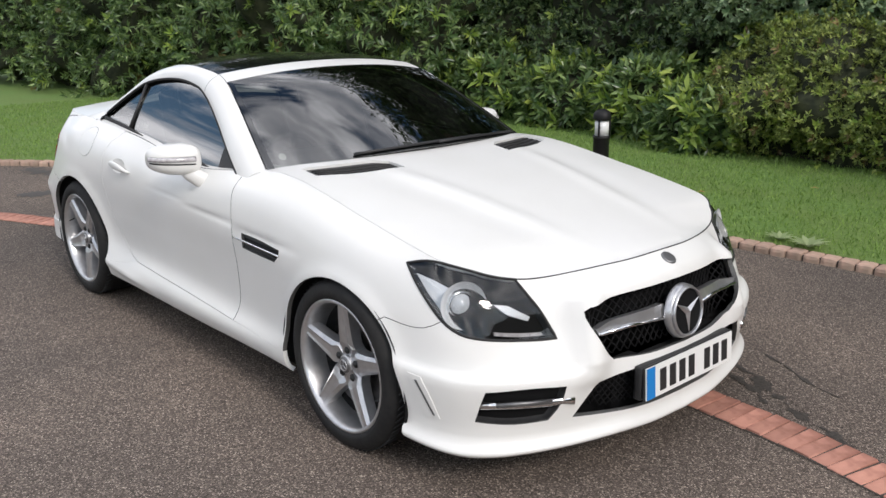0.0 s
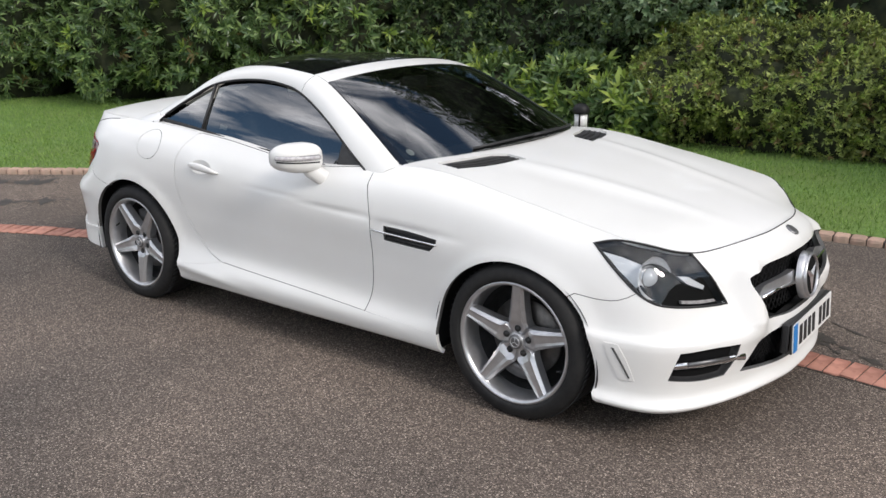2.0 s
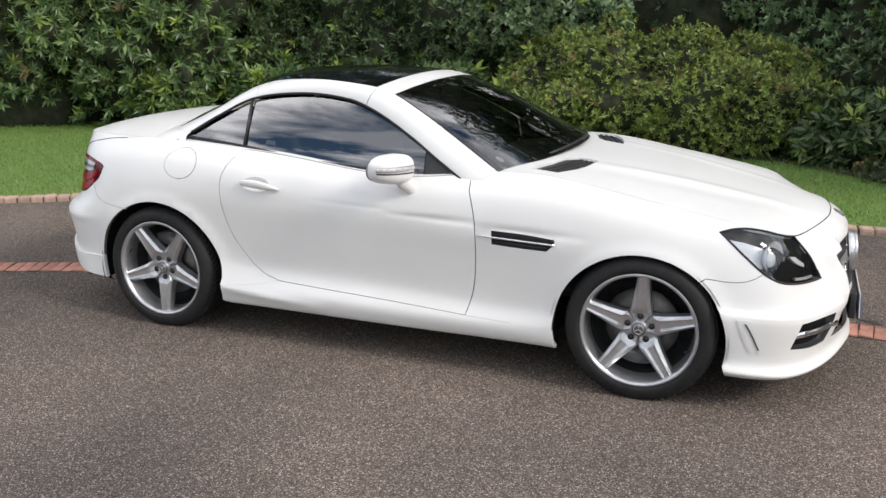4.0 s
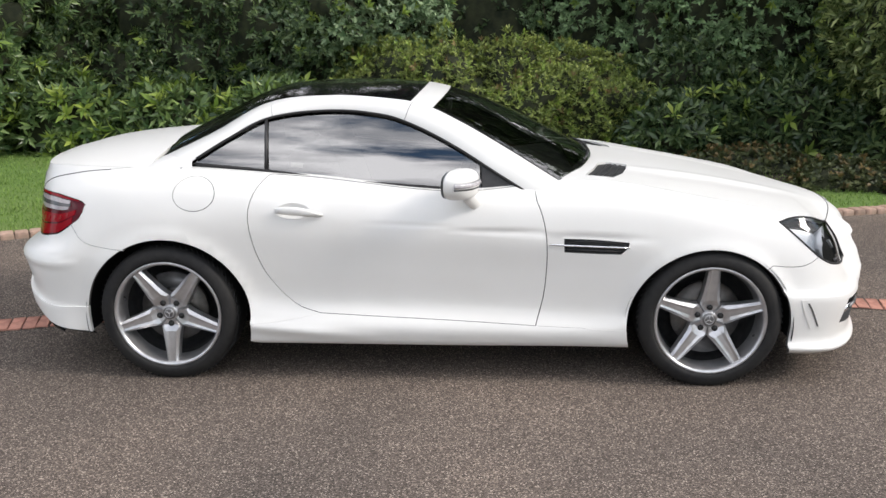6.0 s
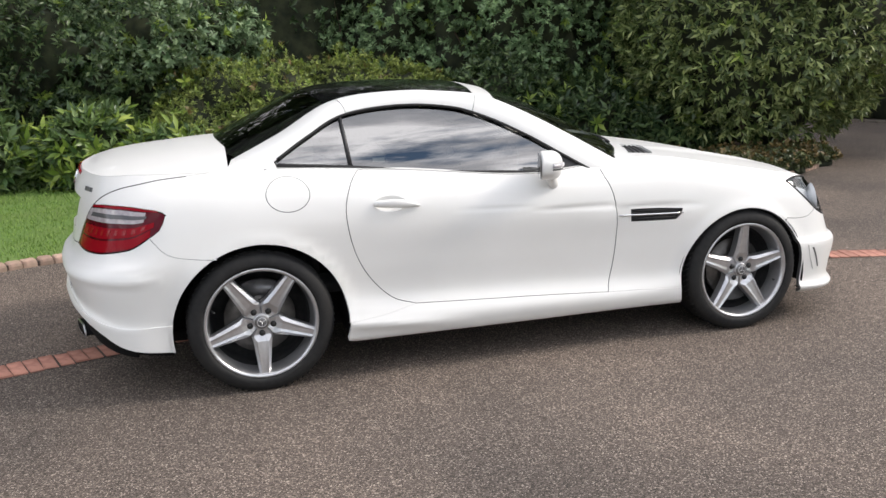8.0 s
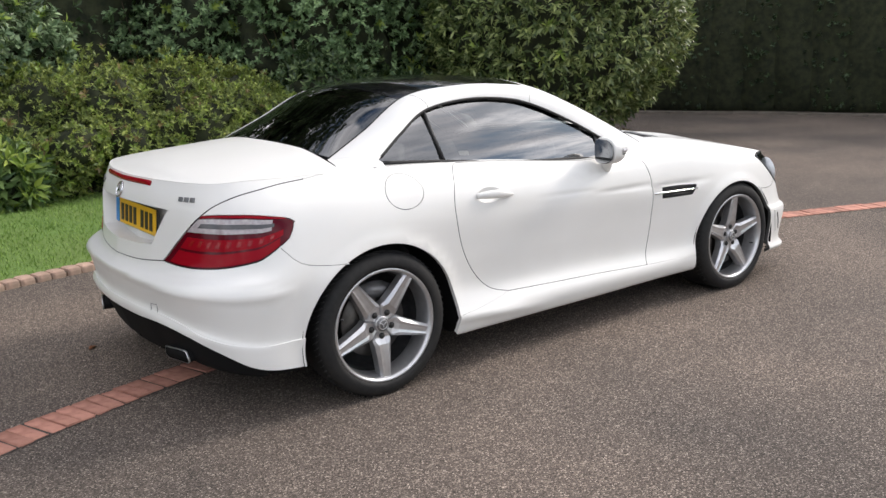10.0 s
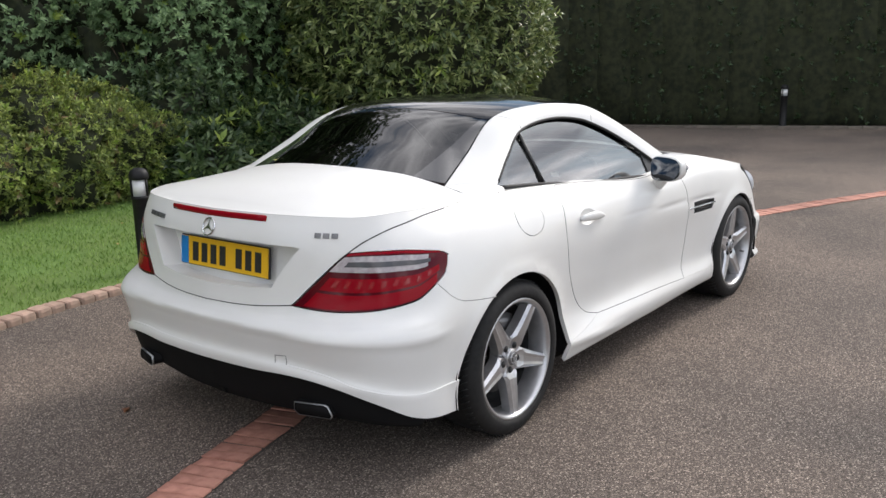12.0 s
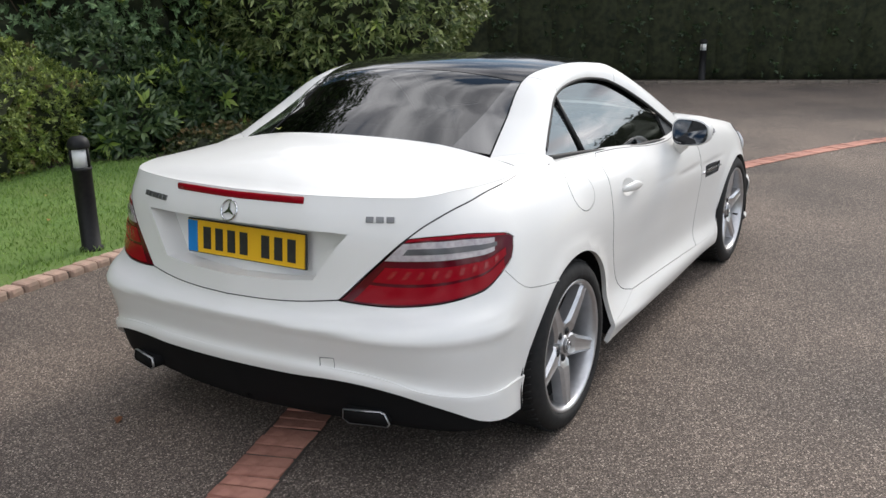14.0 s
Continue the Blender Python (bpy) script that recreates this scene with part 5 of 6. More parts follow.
for u0, u1 in ((-0.30, 0.24), (0.02, 0.50)):
    bm = bmesh.new()
    tube(bm, [tuple(canopy(np.array([(0.010 + 0.008 * k, u0 + (u1 - u0) * k)]))[0] + (0.002, 0, 0.007)) for k in np.linspace(0, 1, 8)], 0.006, 6)
    part("wiper", bm, PLASTIC, CAR)

# ---- the car: tail ----
rec = np.concatenate([RECESS, [(PL + (PL - a), b) for a, b in RECESS[::-1][1:-1]]])
panel("plate_recess", wall, shrink(rec, -0.004), PAINT, BOOT, step=0.03, gap=0, depth=0.002, lift=-0.088, out=MID)
bm = bmesh.new()
sq = on_tail(cat(*[spline(e, 0.02) for e in ([(0.372, 0.462), (0.422, 0.466)], [(0.422, 0.466), (0.424, 0.420)], [(0.424, 0.420), (0.374, 0.416)], [(0.374, 0.416), (0.372, 0.462)])]))
sq = [tuple(on_wall(*q, -1, -0.0004)[0]) for q in sq]
tube(bm, sq + sq[:1], 0.0013, 5)
part("towing_cover", bm, SEAM, CAR, "outline of the small square towing cover")
bm = bmesh.new()
ln = [on_wall(*find(abs(y), 0.938, 2), 1 if y > 0 else -1, -0.003)[0] for y in np.linspace(-0.275, 0.275, 14)]
tube(bm, ln, 0.0125, 8, 0.5)
part("high_brake_light", bm, REDLENS, CAR, "long red high-level brake light")
p, nrm = on_wall(*find(0.0, 0.890, 2), 1)
m = Matrix.Translation(p) @ nrm.to_track_quat("Z", "Y").to_matrix().to_4x4()
bm = bmesh.new()
lathe(bm, [(0.036, -0.001), (0.036, 0.005), (0.0315, 0.006), (0.031, -0.001)], m, 40)
emb2 = part("boot_emblem", bm, CHROME, CAR, "chrome ring emblem with three arms")
for k in range(3):
    bm = bmesh.new()
    mm = m @ Matrix.Rotation(math.pi / 2 + k * 2.0944, 4, "Z")
    prism(bm, [(0, -0.006), (0.033, 0), (0, 0.006)], 0.0, 0.005, mm)
    part("emblem_arm", bm, CHROME, emb2, smooth=False)
for y0, n, w in ((0.470, 3, 0.022), (0.392, 3, 0.020), (-0.500, 3, 0.024)):
    for k in range(n):
        y = y0 - k * (w + 0.006)
        p, nrm = on_wall(*find(abs(y), 0.893, 2), 1 if y > 0 else -1)
        bm = bmesh.new()
        box(bm, (0, 0, 0.002), (w, 0.019, 0.004), bevel=0.001)
        bmesh.ops.transform(bm, matrix=Matrix.Translation(p) @ look((0, 0, 0), tuple(-nrm)), verts=bm.verts)
        part("badge_bar", bm, DARKALLOY, CAR)
for sd in (1, -1):
    m = Matrix.Translation((-1.982, sd * 0.510, 0.270)) @ Matrix.Rotation(radians(-15 * sd), 4, "Z") @ Matrix.Rotation(radians(-90), 4, "Y") @ Matrix.Rotation(radians(-90), 4, "Z")
    o = [(-0.076, 0.022), (0.052, 0.026), (0.066, 0.020), (0.082, -0.016), (0.074, -0.027), (-0.058, -0.027), (-0.078, -0.012)]
    o = [(x * -sd, y) for x, y in o]
    bm = bmesh.new()
    outer = [bm.verts.new(m @ Vector((x, y, 0))) for x, y in o]
    inner = [bm.verts.new(m @ Vector((x * 0.962, y * 0.89, 0.002))) for x, y in o]
    side = [bm.verts.new(m @ Vector((x * 0.98, y * 0.96, -0.006))) for x, y in o]
    for i in range(7):
        j = (i + 1) % 7
        for a, b in ((outer, inner), (outer, side)):
            bm.faces.new((a[i], a[j], b[j], b[i]))
    bmesh.ops.recalc_face_normals(bm, faces=bm.faces)
    ex = part("exhaust_tip", bm, SILVER, CAR, "chrome trapezoid exhaust tip")
    bm = bmesh.new()
    prism(bm, [(x * 0.964, y * 0.895) for x, y in o], -0.14, 0.0005, m)
    part("exhaust_bore", bm, UNDER, ex)

# ---- the car: inside ----
LEATHER = textured("black_leather", (0.020, 0.020, 0.021), (0.032, 0.032, 0.033), 50, rough=0.55, bump=0.2)
for sd in (1, -1):
    y = 0.36 * sd
    bm = bmesh.new()
    box(bm, (-0.28, y, 0.44), (0.52, 0.50, 0.16), Matrix.Rotation(radians(-6), 3, "Y"), bevel=0.05)
    seat = part("seat", bm, LEATHER, CAR, "black leather seat")
    bm = bmesh.new()
    box(bm, (-0.56, y, 0.74), (0.15, 0.48, 0.58), Matrix.Rotation(radians(-20), 3, "Y"), bevel=0.06)
    part("backrest", bm, LEATHER, seat)
    bm = bmesh.new()
    box(bm, (-0.685, y, 1.06), (0.10, 0.26, 0.19), Matrix.Rotation(radians(-14), 3, "Y"), bevel=0.045)
    part("headrest", bm, LEATHER, seat)
    bm = bmesh.new()
    box(bm, (-0.83, y, 1.03), (0.06, 0.34, 0.18), Matrix.Rotation(radians(-14), 3, "Y"), bevel=0.028)
    part("roll_hoop", bm, PLASTIC, CAR)
bm = bmesh.new()
box(bm, (0.42, 0, 0.78), (0.46, 1.36, 0.20), Matrix.Rotation(radians(-6), 3, "Y"), bevel=0.06)
box(bm, (0.27, -0.36, 0.88), (0.20, 0.40, 0.07), bevel=0.03)
part("dashboard", bm, LEATHER, CAR)
bm = bmesh.new()
m = Matrix.Translation((0.07, -0.36, 0.80)) @ Matrix.Rotation(radians(-68), 4, "Y")
ringp = [m @ Vector((0.185 * math.cos(a), 0.185 * math.sin(a), 0)) for a in np.linspace(0, 2 * math.pi, 33)]
tube(bm, [tuple(q) for q in ringp], 0.015, 8)
wheel_s = part("steering_wheel", bm, LEATHER, CAR, "black three-spoke steering wheel")
bm = bmesh.new()
for a in (0.0, 2.2, 4.1):
    tube(bm, [tuple(m @ Vector((0, 0, -0.02))), tuple(m @ Vector((0.18 * math.cos(a), 0.18 * math.sin(a), 0)))], 0.014, 6)
lathe(bm, [(0.0, 0.01), (0.06, 0.005), (0.07, -0.03)], m, 24)
part("steering_hub", bm, PLASTIC, wheel_s)
bm = bmesh.new()
box(bm, (0.0, 0, 0.40), (1.9, 1.45, 0.05))
box(bm, (-0.95, 0, 0.72), (0.06, 1.30, 0.62))
box(bm, (0.62, 0, 0.62), (0.06, 1.40, 0.5))
box(bm, (-0.2, 0, 0.52), (1.3, 0.18, 0.28), bevel=0.04)
part("cabin_tub", bm, LEATHER, CAR)
bm = bmesh.new()
box(bm, (0.02, 0, 1.175), (0.03, 0.20, 0.06), bevel=0.014)
part("interior_mirror", bm, PLASTIC, CAR)
o = np.array([(0.075 + 0.022 * math.cos(a), -0.492 + 0.010 * math.sin(a)) for a in np.linspace(0, 2 * math.pi, 18)[:-1]])
panel("windscreen_sticker", canopy, o, PLATEWHITE, CAR, step=0.02, gap=0, depth=0.0, lift=-0.006, out=(-0.3, 0, 0.7), label="small pale sticker inside the windscreen")


# ---- the place: ground, kerb, lawn ----
def asphalt_material():
    """Worn asphalt: stone chippings of many shades in dark bitumen, with broad worn and stained patches."""
    m = shader("asphalt", (0.1, 0.1, 0.1), 0.85, spec=0.25)
    n, l = m.node_tree.nodes, m.node_tree.links
    b = n["Principled BSDF"]
    co = n.new("ShaderNodeTexCoord")
    def vor(scale, seedv):
        mp = n.new("ShaderNodeMapping")
        mp.inputs["Location"].default_value = (seedv, seedv * 0.7, 0)
        v = n.new("ShaderNodeTexVoronoi")
        v.inputs["Scale"].default_value = scale
        l.new(co.outputs["Object"], mp.inputs["Vector"])
        l.new(mp.outputs["Vector"], v.inputs["Vector"])
        return v
    v1 = vor(215, 0.0)
    sep = n.new("ShaderNodeSeparateColor")
    l.new(v1.outputs["Color"], sep.inputs["Color"])
    r1 = n.new("ShaderNodeValToRGB")
    r1.color_ramp.elements[0].position, r1.color_ramp.elements[0].color = 0.0, (0.045, 0.039, 0.034, 1)
    r1.color_ramp.elements[1].position, r1.color_ramp.elements[1].color = 1.0, (0.48, 0.42, 0.365, 1)
    for pos, c in ((0.35, (0.090, 0.075, 0.065, 1)), (0.7, (0.150, 0.125, 0.108, 1)), (0.9, (0.238, 0.198, 0.172, 1))):
        e = r1.color_ramp.elements.new(pos)
        e.color = c
    l.new(sep.outputs[0], r1.inputs["Fac"])
    big = n.new("ShaderNodeTexNoise")
    big.inputs["Scale"].default_value, big.inputs["Detail"].default_value = 0.55, 5.0
    l.new(co.outputs["Object"], big.inputs["Vector"])
    r2 = n.new("ShaderNodeValToRGB")
    r2.color_ramp.elements[0].position, r2.color_ramp.elements[0].color = 0.35, (0.74, 0.735, 0.73, 1)
    r2.color_ramp.elements[1].position, r2.color_ramp.elements[1].color = 0.65, (1.24, 1.18, 1.12, 1)
    l.new(big.outputs["Fac"], r2.inputs["Fac"])
    mul = n.new("ShaderNodeMixRGB")
    mul.blend_type = "MULTIPLY"
    mul.inputs["Fac"].default_value = 1.0
    l.new(r1.outputs["Color"], mul.inputs["Color1"])
    l.new(r2.outputs["Color"], mul.inputs["Color2"])
    l.new(mul.outputs["Color"], b.inputs["Base Color"])
    bp = n.new("ShaderNodeBump")
    bp.inputs["Strength"].default_value, bp.inputs["Distance"].default_value = 0.6, 0.005
    l.new(v1.outputs["Distance"], bp.inputs["Height"])
    bp.invert = True
    l.new(bp.outputs["Normal"], b.inputs["Normal"])
    return m


ASPHALT = asphalt_material()
SOIL = textured("bed_soil", (0.030, 0.021, 0.014), (0.055, 0.038, 0.025), 14, rough=0.95, bump=0.6)
TURF = textured("turf", (0.088, 0.16, 0.030), (0.14, 0.235, 0.050), 25, rough=0.9, big=(0.13, 0.17, 0.04), big_scale=1.2, big_amt=0.5)
BRICK = textured("red_brick", (0.50, 0.245, 0.18), (0.41, 0.19, 0.14), 18, rough=0.85, bump=0.3, bump_scale=60, big=(0.24, 0.10, 0.07), big_scale=12, big_amt=0.8, rand=0.22)
KERBMAT = textured("kerb_brick", (0.47, 0.31, 0.24), (0.37, 0.255, 0.20), 16, rough=0.9, bump=0.4, bump_scale=50, big=(0.22, 0.18, 0.13), big_scale=5, big_amt=0.5, rand=0.2)
bm = bmesh.new()
bmesh.ops.create_grid(bm, x_segments=8, y_segments=8, size=400.0)
GROUND = tagged(part("ground", bm, ASPHALT, smooth=False), "grey-brown asphalt drive with fine stone chippings", "drive", kind="structure")

KERB = spline([(-8.6, -4.2), (-7.6, -2.4), (-6.6, -0.95), (-5.8, 0.0), (-4.9, 0.72), (-4.2, 1.18), (-3.3, 1.76), (-2.6, 2.10), (-1.95, 2.30), (-1.3, 2.42), (-0.6, 2.47), (0.9, 2.57), (1.7, 2.63), (2.6, 2.70), (3.5, 2.88), (4.5, 3.33), (5.4, 3.78), (6.2, 4.5), (6.9, 5.8), (7.3, 7.4), (7.4, 10.0)], 0.05)
FARKERB = spline([(8.8, 14.0), (9.7, 10.3), (10.6, 7.2), (11.2, 5.8), (11.8, 3.7), (12.4, 1.9), (13.2, -0.7), (14.2, -4.0), (15.5, -8.5)], 0.05)
back = np.array([(7.2, 16), (-22, 16), (-22, -4.2)])


def sheet(name, outline, z, material, step=0.5):
    """A ground sheet over an outline, gently uneven."""
    from mathutils.geometry import delaunay_2d_cdt
    o = np.asarray(outline, float)
    lo, hi = o.min(0), o.max(0)
    gx, gy = np.meshgrid(np.arange(lo[0], hi[0], step), np.arange(lo[1], hi[1], step))
    g = np.stack([gx.ravel(), gy.ravel()], 1)
    g = g[inside(o, g)]
    pts = np.concatenate([o, g])
    vs, _, fs, *_ = delaunay_2d_cdt([Vector((float(a), float(b))) for a, b in pts], [(i, (i + 1) % len(o)) for i in range(len(o))], [], 1, 1e-5)
    me = bpy.data.meshes.new(name)
    me.from_pydata([(v[0], v[1], z + 0.012 * noise.noise((v[0] * 0.9, v[1] * 0.9, 0))) for v in vs], [], [tuple(f) for f in fs])
    return mesh_part(name, me, material)


def offset(line, d):
    t = np.gradient(line, axis=0)
    t /= np.linalg.norm(t, axis=1)[:, None]
    return line + np.stack([-t[:, 1], t[:, 0]], 1) * d


lawn = sheet("lawn", np.concatenate([offset(KERB, 0.10)[::4], back]), 0.040, TURF)
tagged(lawn, "mown green lawn between the drive and the shrubs", "lawn", kind="structure")
fb = np.array([(26.0, -8.5), (26, 16), (8.9, 16)])
tagged(sheet("far_bed", np.concatenate([offset(FARKERB, 0.10)[::4], fb]), 0.03, SOIL), "dark soil bed under the tall far hedge", "soil", kind="structure")

bed = np.array([(1.6, 5.6), (2.6, 4.75), (3.2, 3.95), (4.0, 3.45), (4.9, 3.75), (5.5, 4.05), (6.3, 5.0), (7.0, 7.0), (7.0, 12.0), (-8, 12.0), (-8, 7.0), (-4.0, 6.2), (-1.0, 5.75)])
tagged(sheet("shrub_bed", bed, 0.056, SOIL), "dark soil bed with dead leaves under the shrubs", "soil", kind="structure")

# brick pieces share a few meshes
def brick_mesh(name, l, w, h, r=0.006):
    bm = bmesh.new()
    box(bm, (0, 0, 0), (l, w, h), bevel=r)
    for v in bm.verts:
        v.co += Vector((random.uniform(-1, 1), random.uniform(-1, 1), random.uniform(-1, 1))) * 0.0022
    me = bpy.data.meshes.new(name)
    bm.to_mesh(me)
    bm.free()
    return me


def pieces(parent, name, line, length, meshes, z, yaw=0.0, gap=0.008):
    s = np.concatenate(([0], np.cumsum(np.linalg.norm(np.diff(line, axis=0), axis=1))))
    a = 0.0
    while a < s[-1] - length:
        m = a + length / 2
        x, y = np.interp(m, s, line[:, 0]), np.interp(m, s, line[:, 1])
        x1, y1 = np.interp(m + 0.03, s, line[:, 0]), np.interp(m + 0.03, s, line[:, 1])
        ob = new(name, random.choice(meshes))
        ob.parent = parent
        ob.matrix_basis = pose(x + random.uniform(-0.004, 0.004), y + random.uniform(-0.004, 0.004), z + random.uniform(-0.002, 0.003), random.uniform(-1, 1), random.uniform(-1, 1), math.degrees(math.atan2(y1 - y, x1 - x)) + yaw + random.uniform(-1.2, 1.2))
        a += length + gap


BR = [brick_mesh("brick", 0.190, 0.0645, 0.06, 0.005) for _ in range(6)]
KB = [brick_mesh("kerb_stone", 0.225, 0.105, 0.12, 0.016) for _ in range(6)]
KS = [brick_mesh("kerb_stone", 0.100, 0.125, 0.12, 0.022) for _ in range(6)]
for me in BR:
    me.materials.append(BRICK)
for me in KS:
    me.materials.append(KERBMAT)
FARSTONE = textured("far_kerb_stone", (0.19, 0.16, 0.135), (0.13, 0.112, 0.095), 14, rough=0.9, bump=0.4, bump_scale=50, rand=0.15)
for me in KB:
    me.materials.append(FARSTONE)
MORTAR = textured("mortar", (0.045, 0.038, 0.032), (0.08, 0.068, 0.058), 30, rough=0.95)
ARC = spline([(-7.0, -3.75), (-6.0, -2.6), (-5.0, -1.72), (-4.2, -1.15), (-3.48, -0.694), (-2.68, -0.318), (-2.0, -0.082), (-1.0, 0.2), (0.0, 0.37), (1.0, 0.45), (1.92, 0.42), (2.55, 0.345), (3.5, 0.07), (4.55, -0.319), (5.05, -0.53), (6.43, -1.196), (8.0, -2.3), (9.0, -3.1)], 0.05)


def ribbon(name, line, w, z, material, h=0.0):
    bm = bmesh.new()
    a, b = offset(line, w / 2), offset(line, -w / 2)
    top = [(bm.verts.new((*p, z)), bm.verts.new((*q, z))) for p, q in zip(a, b)]
    for i in range(len(top) - 1):
        bm.faces.new((top[i][0], top[i][1], top[i + 1][1], top[i + 1][0]))
    if h:
        for k in (0, 1):
            lo = [bm.verts.new((t[k].co.x, t[k].co.y, z - h)) for t in top]
            for i in range(len(top) - 1):
                bm.faces.new((top[i][k], top[i + 1][k], lo[i + 1], lo[i]))
    bmesh.ops.recalc_face_normals(bm, faces=bm.faces)
    return part(name, bm, material, smooth=False)


band = tagged(ribbon("brick_band", ARC, 0.208, 0.003, MORTAR), "band of red bricks laid flush across the drive", "brick band", kind="structure")
kerb = tagged(ribbon("kerb", offset(KERB, 0.05), 0.085, 0.034, MORTAR, 0.05), "low weathered brick kerb edging the lawn", "kerb", kind="structure")
kerb2 = tagged(ribbon("far_kerb", offset(FARKERB, 0.05), 0.085, 0.03, MORTAR, 0.05), "low brick kerb along the far hedge", "kerb", kind="structure")


# ---- plants ----
def leaf_mesh(name, pos, axis, up, length, width, material, parent, label=""):
    """Many pointed leaves, each folded along its midrib, in one mesh."""
    n = len(pos)
    axis = axis / np.linalg.norm(axis, axis=1)[:, None]
    side = np.cross(axis, up)
    side /= np.maximum(np.linalg.norm(side, axis=1), 1e-6)[:, None]
    nrm = np.cross(side, axis)
    L, W = length[:, None], width[:, None]
    mid = pos + axis * L * 0.5
    v = np.empty((n, 5, 3))
    v[:, 0] = pos
    v[:, 1] = mid + side * W + nrm * W * 0.25
    v[:, 2] = pos + axis * L - nrm * L * 0.14
    v[:, 3] = mid - side * W + nrm * W * 0.25
    v[:, 4] = mid - nrm * W * 0.12
    idx = (np.arange(n) * 5)[:, None, None] + np.array([(0, 1, 4), (1, 2, 4), (2, 3, 4), (3, 0, 4)])[None]
    me = bpy.data.meshes.new(name)
    me.vertices.add(n * 5)
    me.vertices.foreach_set("co", v.reshape(-1))
    me.loops.add(n * 12)
    me.loops.foreach_set("vertex_index", idx.reshape(-1).astype(np.int32))
    me.polygons.add(n * 4)
    me.polygons.foreach_set("loop_start", np.arange(0, n * 12, 3, dtype=np.int32))
    me.update(calc_edges=True)
    return tagged(mesh_part(name, me, material, parent, label, smooth=False), kind="stuff")


rng = np.random.default_rng(7)


def unit(n):
    v = rng.normal(size=(n, 3))
    return v / np.linalg.norm(v, axis=1)[:, None]


def lump(p, f, seed=0.0):
    return np.array([noise.fractal(Vector((float(a) * f + seed, float(b) * f, float(c) * f)), 0.9, 2.0, 3) for a, b, c in p])


def shoots_on(blobs, n, rough=0.3, freq=0.9, low=-0.5, depth=0.25, face=None):
    """Points and outward directions scattered over the lumpy skins of some ellipsoids."""
    P, D = [], []
    area = [r[0] * r[2] + r[1] * r[2] + r[0] * r[1] for c, r in blobs]
    for (c, r), a in zip(blobs, area):
        m = int(n * a / sum(area) * 1.6)
        u = unit(m)
        u = u[u[:, 2] > low]
        if face is not None:
            u = u[u @ np.asarray(face, float) > -0.35]
        c, r = np.asarray(c, float), np.asarray(r, float)
        q = c + u * r
        k = 1 + rough * lump(q, freq, c[0]) - depth * rng.random(len(u)) ** 2.2
        q = c + u * r * k[:, None]
        d = u / r
        d /= np.linalg.norm(d, axis=1)[:, None]
        keep = q[:, 2] > 0.06
        for (c2, r2) in blobs:
            if c2 is not c:
                w = (q - np.asarray(c2)) / np.asarray(r2)
                keep &= ~((np.sum(w * w, axis=1) < 0.72) & (np.abs(np.asarray(c2) - c).sum() > 1e-6))
        P.append(q[keep])
        D.append(d[keep])
    return np.concatenate(P), np.concatenate(D)


def foliage(P, D, k, length, width, material, parent, name="crown", droop=0.25, spread=0.9, label=""):
    """k leaves round every shoot."""
    n = len(P)
    sh = D + 0.55 * unit(n) + np.array([0, 0, 0.35])
    sh /= np.linalg.norm(sh, axis=1)[:, None]
    a = np.cross(sh, unit(n))
    a /= np.maximum(np.linalg.norm(a, axis=1), 1e-6)[:, None]
    b = np.cross(sh, a)
    pos, ax, up, ln = [], [], [], []
    for i in range(k):
        t = i * 2.399 + rng.random(n) * 0.6
        e = spread * (0.45 + 0.75 * rng.random(n))
        r = np.cos(t)[:, None] * a + np.sin(t)[:, None] * b
        d = sh * np.cos(e)[:, None] + r * np.sin(e)[:, None]
        d[:, 2] -= droop * rng.random(n)
        L = length * (0.6 + 0.6 * rng.random(n))
        pos.append(P + sh * (0.5 * length * i / k - 0.1 * length)[..., None] if np.ndim(length) else P + sh * (0.55 * length * i / k))
        ax.append(d)
        up.append(sh)
        ln.append(L)
    pos, ax, up, ln = map(np.concatenate, (pos, ax, up, ln))
    up = up + 0.35 * unit(len(up))
    return leaf_mesh(name, pos, ax, up, ln, ln * (width / length) * 0.5 * (0.8 + 0.4 * rng.random(len(ln))), material, parent, label)


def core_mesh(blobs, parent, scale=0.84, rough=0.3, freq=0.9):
    """Dense inside of a shrub, coloured dark for shade among twigs and old leaves."""
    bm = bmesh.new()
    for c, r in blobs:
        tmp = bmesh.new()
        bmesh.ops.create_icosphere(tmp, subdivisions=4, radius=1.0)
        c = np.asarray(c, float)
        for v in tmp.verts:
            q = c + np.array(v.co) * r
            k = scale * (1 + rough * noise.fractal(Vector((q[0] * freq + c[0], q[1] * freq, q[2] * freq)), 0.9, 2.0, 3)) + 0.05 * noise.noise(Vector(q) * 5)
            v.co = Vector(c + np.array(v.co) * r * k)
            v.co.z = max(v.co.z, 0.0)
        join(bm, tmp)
    return part("shaded_core", bm, TWIG_SHADE, parent, "dark core, shade among twigs and leaves put into its colour")


